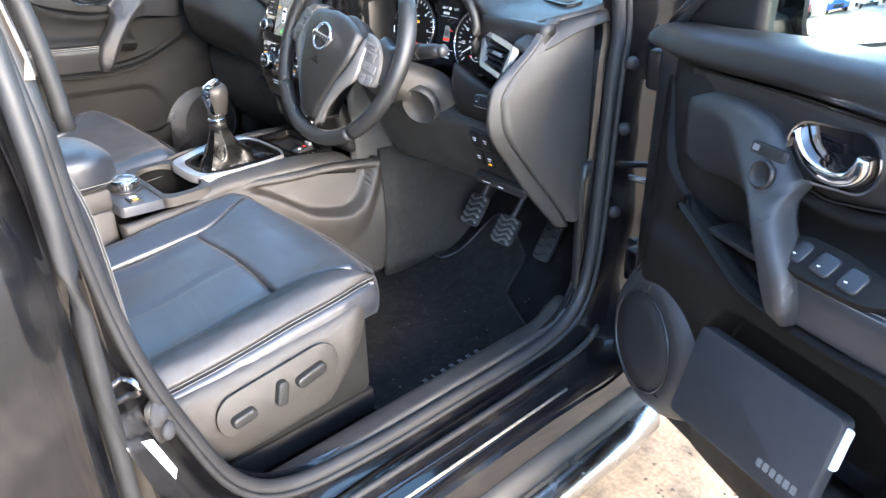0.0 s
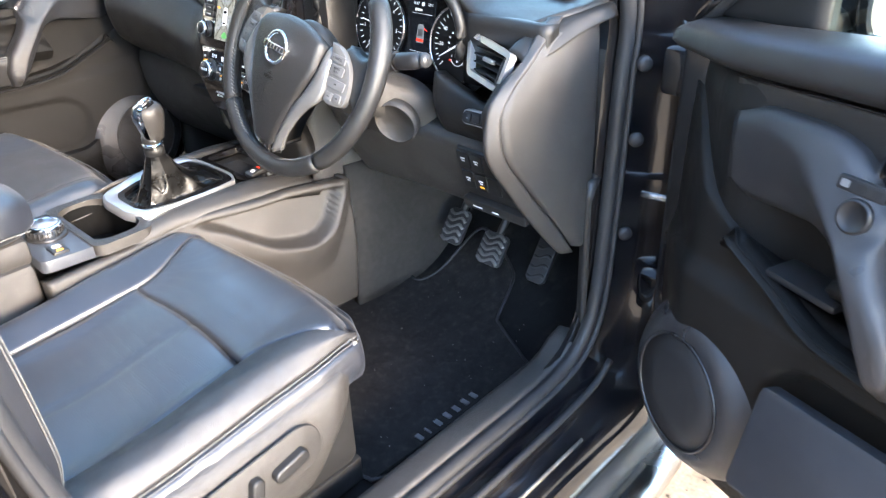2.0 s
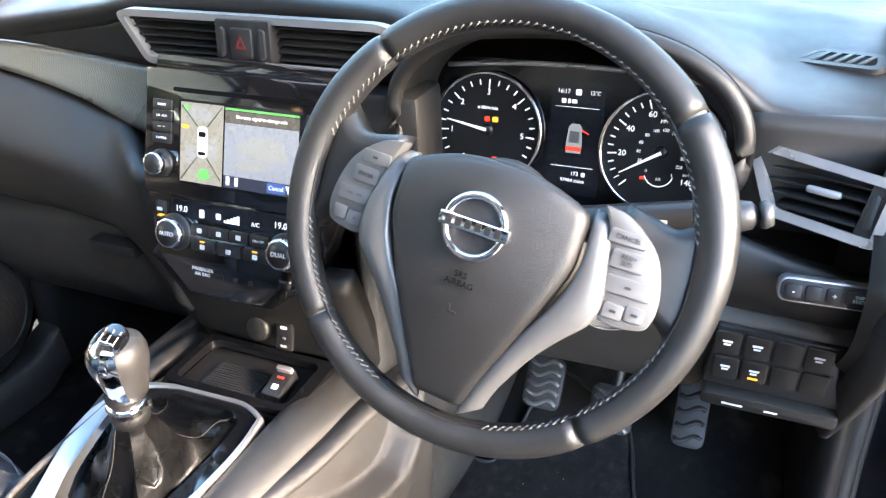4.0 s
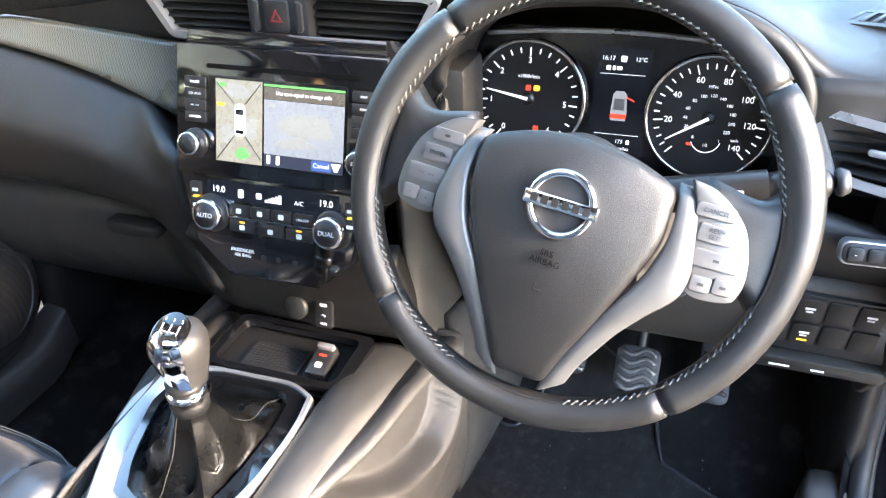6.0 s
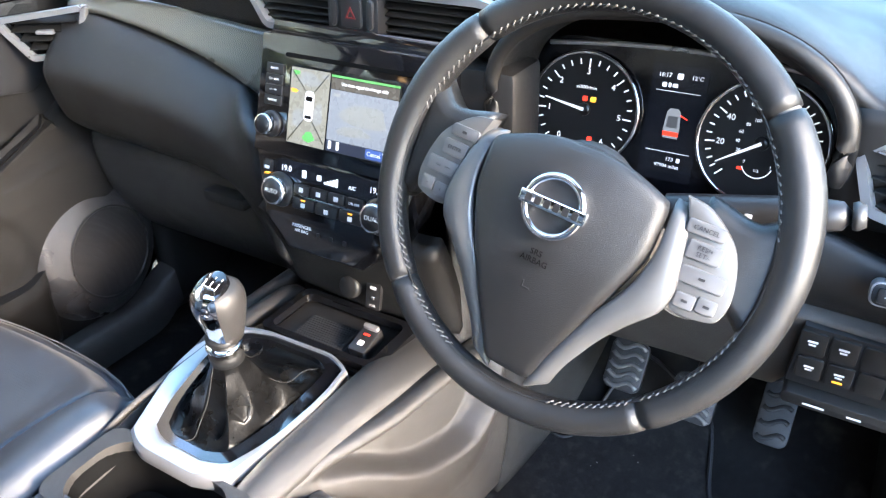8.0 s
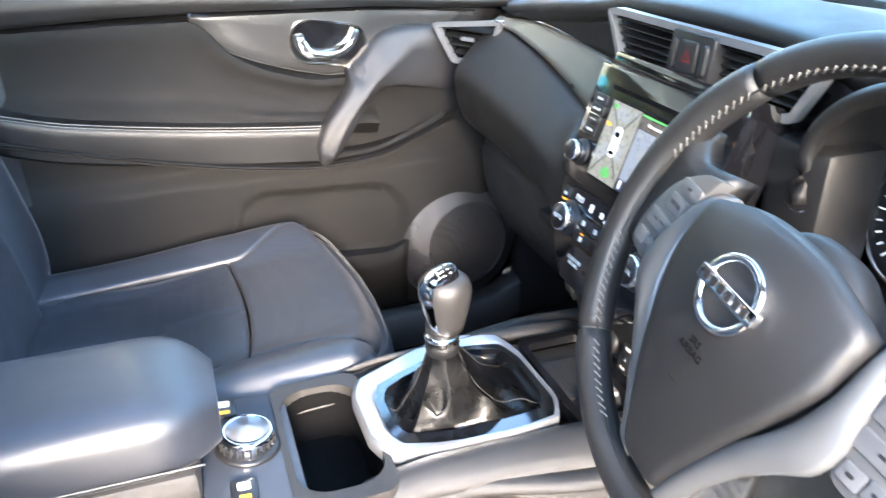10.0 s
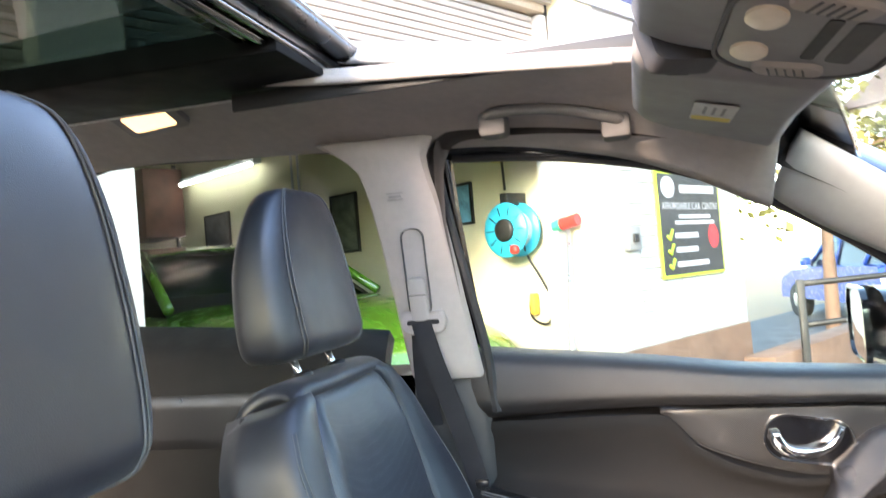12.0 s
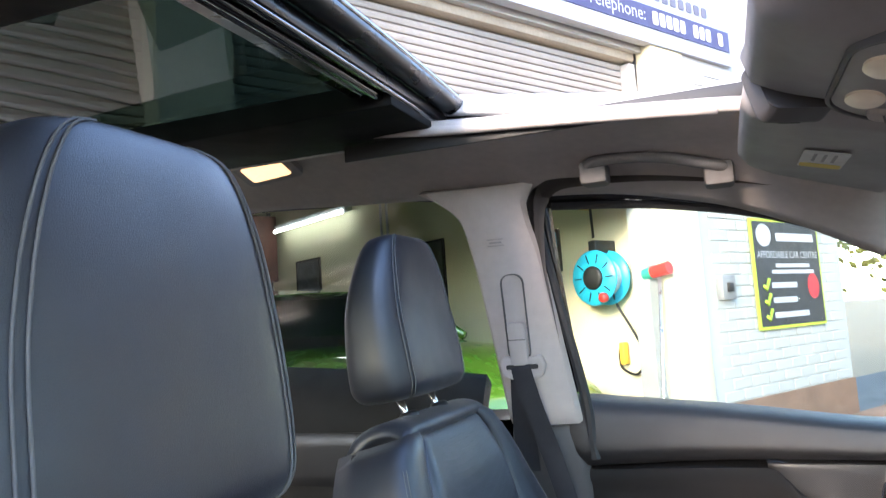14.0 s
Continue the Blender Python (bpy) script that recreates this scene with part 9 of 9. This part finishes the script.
hst = thing("wall_heater", tuple(IM @ V((5.0, 2.4, 0.2))), "dark red equipment box on a frame high on the wall", "equipment")
part("case", room(4.6, 5.4, 2.0, 2.75, 0.05, 0.5, 0.02), mat("dull_red", (0.16, 0.06, 0.05), 0.6, vary=0.3), hst)
part("frame_leg", tb([IM @ V((4.7, 1.2, 0.1)), IM @ V((4.7, 2.8, 0.1))], 0.025, 8), DARK, hst)


# ---------------------------------------------------------------- cars, fences, houses and trees around
TYRE = mat("tyre_rubber", (0.02, 0.02, 0.02), 0.8)
ALLOY = mat("wheel_alloy", (0.5, 0.5, 0.52), 0.3, metal=0.8)
CARGLASS = mat("dark_car_glass", (0.006, 0.008, 0.009), 0.06, spec=0.25)
LAMPW = mat("lamp_clear", (0.7, 0.7, 0.72), 0.1, coat=1.0)
LAMPR = mat("lamp_red", (0.4, 0.02, 0.02), 0.15, coat=1.0)


def parked_car(at, heading, paint, label, group="parked cars", size=1.0, tall=False):
    """A small hatchback: body shell, dark glass, lamps and wheels."""
    c = thing("parked_car", at, label, "car", group)
    m = Matrix.Translation(Vector(at)) @ Matrix.Rotation(radians(heading), 4, "Z") @ Matrix.Scale(size, 4)
    L, W = 4.1, 1.75

    def V(p):
        """A tall car has a higher waist."""
        x, y, z = p
        return Vector((x, y, z if not tall else (z * 1.34 if z <= 0.98 else 1.313 + (z - 0.98) * 0.80)))
    prof = [(-2.05, 0.35), (-2.03, 0.75), (-1.95, 0.95), (-1.75, 1.00), (0.95, 0.96), (1.75, 0.82), (2.02, 0.66), (2.05, 0.35)]
    bm = bmesh.new()
    rings = []
    for k in range(13):
        t = lerp(-1, 1, k / 12)
        e = 1 - abs(t) ** 6 * 0.10
        rings.append([m @ V((t * W / 2, y * (1 - 0.04 * abs(t) ** 4), 0.35 + (z - 0.35) * e)) for y, z in smooth2(prof)])
    loft(bm, rings)
    part("body", bm, paint, c, "painted body")
    prof = [(-1.85, 0.98), (-1.60, 1.32), (-1.25, 1.44), (-0.3, 1.48), (-0.05 if tall else 0.25, 1.42), (0.72 if tall else 1.05, 0.96)]
    for nm, mt, g, lift in (("cabin_glass", CARGLASS, 1.0, 0.0), ("roof", paint, 0.97, 0.012)):
        bm = bmesh.new()
        rings = []
        pr = prof if nm == "cabin_glass" else [(-1.62, 1.34), (-1.25, 1.455), (-0.3, 1.495), (0.22, 1.435), (0.22, 1.40), (-1.60, 1.30)]
        for k in range(9):
            t = lerp(-1, 1, k / 8)
            rings.append([m @ V((t * (W / 2 - 0.10 - (z - 0.96) * 0.28), y, z - 0.03 * abs(t) ** 3)) for y, z in smooth2(pr)])
        loft(bm, rings)
        part(nm, bm, mt, c, "dark glass" if nm == "cabin_glass" else "painted roof")
    for sx in (-1, 1):
        for y0, y1, z1 in ((-1.30, -1.52, 1.36), (-0.30, -0.30, 1.44), (0.75, 0.18, 1.40)):
            part("window_pillar", tb([m @ V((sx * (W / 2 - 0.095), y0, 0.97)), m @ V((sx * (W / 2 - 0.215), y1, z1))], 0.035, 8), paint, c)
        for y in (-1.28, 1.28):
            bm = bmesh.new()
            lathe(bm, m @ V((sx * (W / 2 - 0.20), y, 0.31)), m.to_3x3() @ Vector((sx, 0, 0)), [(0.31, 0), (0.31, 0.19), (0.29, 0.21), (0.21, 0.205)], 28)
            w = part("wheel", bm, TYRE, c, "black tyre")
            bm = bmesh.new()
            lathe(bm, m @ V((sx * (W / 2 - 0.01), y, 0.31)), m.to_3x3() @ Vector((sx, 0, 0)), [(0.21, -0.02), (0.20, 0.01), (0.05, 0.02), (0.01, 0.022)], 24)
            part("rim", bm, ALLOY, w, "alloy rim")
        part("headlamp", bx((sx * 0.62 - 0.17, 1.84, 0.62), (sx * 0.62 + 0.17, 2.0, 0.76), 0.03, m), LAMPW, c, "clear headlamp")
        part("tail_lamp", bx((sx * 0.66 - 0.14, -2.06, 0.72), (sx * 0.66 + 0.14, -1.92, 0.92), 0.03, m), LAMPR, c, "red tail lamp")
        part("door_mirror", bx((sx * 0.90 - 0.09, 0.60, 0.96), (sx * 0.90 + 0.09, 0.70, 1.10), 0.03, m), paint, c, "door mirror")
    part("grille", bx((-0.42, 1.98, 0.42), (0.42, 2.07, 0.60), 0.02, m), DARK, c, "dark grille")
    return c


def smooth2(pts):
    return [(p.x, p.y) for p in smooth_path([V((a, b, 0)) for a, b in pts], 4)]


def car_paint(name, c):
    return mat(name, c, 0.25, coat=1.0, vary=0.05, rvary=0.05)


LIME = car_paint("lime_green_paint", (0.075, 0.19, 0.012))
p = IM @ V((1.72, 0.0, 1.22))
parked_car(tuple(p), -30.7, LIME, "lime green small car with dark windows inside the garage", "garage car", 1.0, True)
cols = [("white_paint", (0.75, 0.76, 0.78)), ("silver_paint", (0.45, 0.46, 0.48)), ("red_paint", (0.35, 0.03, 0.03)), ("blue_paint", (0.03, 0.09, 0.40)), ("grey_paint", (0.18, 0.19, 0.20))]
cp = {n: car_paint(n, c) for n, c in cols}
for k, nm in enumerate(("white_paint", "silver_paint", "white_paint", "red_paint", "blue_paint", "white_paint", "grey_paint", "silver_paint")):
    parked_car((19.0 + 0.4 * (k % 2), -9.0 + 2.9 * k, 0.0), 92 + (k % 3), cp[nm], f"{nm.split('_')[0]} car parked in the sunny yard")
parked_car((4.0, 8.3, 0.0), 20, LIME, "bright green car parked on the yard")
parked_car((6.9, 7.4, 0.0), 35, cp["silver_paint"], "silver car parked on the yard")
parked_car((-13.5, 3.6, 0.0), 100, cp["blue_paint"], "blue car parked beyond the fence")
parked_car((-12.5, 7.2, 0.0), 100, cp["grey_paint"], "grey car parked beyond the fence")


def railing(a, b, n, label):
    f_ = thing("metal_railing", a, label, "railing")
    a, b = V(a), V(b)
    for k in range(n + 1):
        p = a.lerp(b, k / n)
        part("post", bx((p.x - 0.025, p.y - 0.025, 0), (p.x + 0.025, p.y + 0.025, 1.12), 0.006), DARK, f_)
    for z in (1.09, 0.80, 0.45):
        part("rail", tb([a + V((0, 0, z)), b + V((0, 0, z))], 0.022, 8), DARK, f_)
    return f_


RX = FM @ V((3.25, 0, 0.7))
railing((RX.x, RX.y, 0), (RX.x - 2.4, RX.y + 3.6, 0), 5, "dark square metal railing beside the pier")
rp = thing("paving_slope", tuple(FM @ V((3.3, 0, 0.5))), "brown brick low wall in front of the pier", "low wall")
part("wall", wall_box(2.9, 6.5, 0, 0.62, 0.40, 0.62, 0.01), BROWN, rp)


def house(at, heading, w, d, h, wallm, roofm, label):
    hs = thing("house", at, label, "house", "houses")
    m = Matrix.Translation(V(at)) @ Matrix.Rotation(radians(heading), 4, "Z")
    part("wall", bx((-w / 2, -d / 2, 0), (w / 2, d / 2, h), 0.0, m), wallm, hs, "house wall", smooth=False)
    bm = bmesh.new()
    loft(bm, [[m @ V((x, y, z)) for y, z in ((-d / 2 - 0.3, h - 0.1), (d / 2 + 0.3, h - 0.1), (0, h + d * 0.32))] for x in (-w / 2 - 0.2, w / 2 + 0.2)])
    part("roof", bm, roofm, hs, "pitched tiled roof", smooth=False)
    n = int(w // 2.6)
    for i in range(n):
        for j in range(int(h // 2.6)):
            for sy in (-1, 1):
                x, z = -w / 2 + (i + 0.5) * w / n, 1.5 + j * 2.6
                win = part("window", bx((x - 0.55, sy * d / 2 - 0.06, z - 0.55), (x + 0.55, sy * d / 2 + 0.06, z + 0.55), 0.01, m), SIGNW, hs, "white window")
                part("pane", bx((x - 0.46, sy * d / 2 - 0.08, z - 0.46), (x + 0.46, sy * d / 2 + 0.08, z + 0.46), 0.0, m), CARGLASS, win, smooth=False)
    part("chimney", bx((w * 0.25, -0.3, h + d * 0.2), (w * 0.25 + 0.6, 0.3, h + d * 0.32 + 0.8), 0.0, m), wallm, hs, smooth=False)
    return hs


BRICK = mat("pale_brick", (0.42, 0.30, 0.22), 0.85, vary=0.15, vscale=3)
RENDERW = mat("cream_render", (0.65, 0.60, 0.50), 0.85, vary=0.08)
TILE = mat("roof_tile", (0.16, 0.11, 0.09), 0.8, vary=0.2, vscale=3)
for k in range(5):
    house((80, -34 + 15 * k, 0), 90, 12, 8, 5.2, (RENDERW, BRICK, RENDERW, BRICK, RENDERW)[k], TILE, "pale two-storey house across the yard")
for k in range(5):
    house((-24 + 3 * k, 14 + 8 * k, 0), 40, 13, 8, 5.6, (RENDERW, BRICK)[k % 2], TILE, "cream terrace house beyond the road")
house((6, 42, 0), 0, 26, 9, 5.5, RENDERW, TILE, "long pale building ahead of the car")
house((14, -30, 0), 0, 26, 9, 5.5, BRICK, TILE, "brick building behind the car")


def tree(at, h, seed, leafm):
    t = thing("tree", at, "young street tree with thinning yellow-green autumn leaves", "tree", "trees")
    rg = random.Random(seed)
    a = V(at)
    trunk = bmesh.new()
    tube(trunk, smooth_path([a, a + V((0.05, 0.02, h * 0.3)), a + V((-0.04, 0.05, h * 0.62)), a + V((0.03, 0, h * 0.92))], 5), [lerp(0.11, 0.02, i / 15) for i in range(16)], 8)
    tips = []
    for k in range(16):
        z = rg.uniform(0.35, 0.85) * h
        an = rg.uniform(0, 6.28)
        l = rg.uniform(0.16, 0.34) * h * (1.15 - z / h * 0.6)
        p0 = a + V((0, 0, z))
        p1 = p0 + V((math.cos(an) * l, math.sin(an) * l, l * rg.uniform(0.4, 0.9)))
        tube(trunk, [p0, p0.lerp(p1, 0.5) + V((0, 0, 0.06)), p1], [0.03, 0.02, 0.008], 6)
        tips += [p1, p0.lerp(p1, 0.6)]
    part("trunk", trunk, BROWN, t, "brown trunk and limbs")
    lv = bmesh.new()
    for p in tips + [a + V((0, 0, h * 0.95))]:
        for k in range(70):
            c = p + V((rg.gauss(0, 0.30), rg.gauss(0, 0.30), rg.gauss(0, 0.26)))
            s_ = rg.uniform(0.05, 0.10)
            u = V((rg.gauss(0, 1), rg.gauss(0, 1), rg.gauss(0, 1))).normalized() * s_
            w = u.cross(V((rg.gauss(0, 1), rg.gauss(0, 1), rg.gauss(0, 1)))).normalized() * s_ * 0.6
            lv.faces.new([lv.verts.new(q) for q in (c - u, c + w, c + u, c - w)])
    part("crown", lv, leafm, t, "yellow-green leaves", smooth=False)


LEAF = mat("autumn_leaf", (0.16, 0.15, 0.03), 0.6, vary=0.5, vscale=3)
for k, (x, y, h) in enumerate(((-11.0, 2.3, 4.6), (-13.0, 6.5, 5.2), (-9.5, 9.0, 4.8), (-3.0, 20.0, 6.0))):
    tree((x, y, 0), h, 11 + k, LEAF)

# loose grit by the sill
rg = random.Random(8)
grit = bmesh.new()
for k in range(1500):
    x, y = rg.uniform(0.85, 2.3), rg.uniform(-0.6, 1.4)
    r = rg.uniform(0.0015, 0.007) * (1 if rg.random() < 0.9 else 1.8)
    ring = [grit.verts.new((x + r * math.cos(a + rg.uniform(-0.4, 0.4)), y + r * 0.8 * math.sin(a), 0.0)) for a in (0, 1.25, 2.5, 3.75, 5.0)]
    tip = grit.verts.new((x + r * 0.2, y, r * 0.7))
    for j in range(5):
        grit.faces.new((ring[j], ring[(j + 1) % 5], tip))
tagged(part("grit", grit, mat("grit_stone", (0.10, 0.07, 0.045), 0.9, vary=0.6, vscale=40), smooth=False), "loose small stones and grit on the tarmac", "grit", kind="stuff")
# painted brick courses of the pier
BR = bmesh.new()
bw, bh = 0.215, 0.065
box(BR, (-bw / 2, -bh / 2, -0.004), (bw / 2, bh / 2, 0.006), 0.004, seg=1)
pier_ob = bpy.data.objects["pier"]
shape = part("brick", BR, mat("painted_brick", (0.40, 0.398, 0.38), 0.75, vary=0.08, vscale=3, bump=0.5, bscale=120), None)
shape.parent = pier_ob
count = 0
for row in range(40):
    z = 0.80 + row * 0.075
    if z > 3.0:
        break
    for col in range(11):
        x = PX + 0.115 + (col + (row % 2) * 0.5) * 0.225
        if x > 3.84 or x < PX + 0.46:
            continue
        ob = shape if count == 0 else new("brick", shape.data)
        ob.parent = pier_ob
        ob.matrix_basis = Matrix.Translation(-ORG[pier_ob]) @ FM @ Matrix.Translation((x, z, 0.0005 + 0.001 * ((row * 7 + col * 3) % 4) / 3)) @ (Matrix.Identity(4))
        count += 1


set_words()
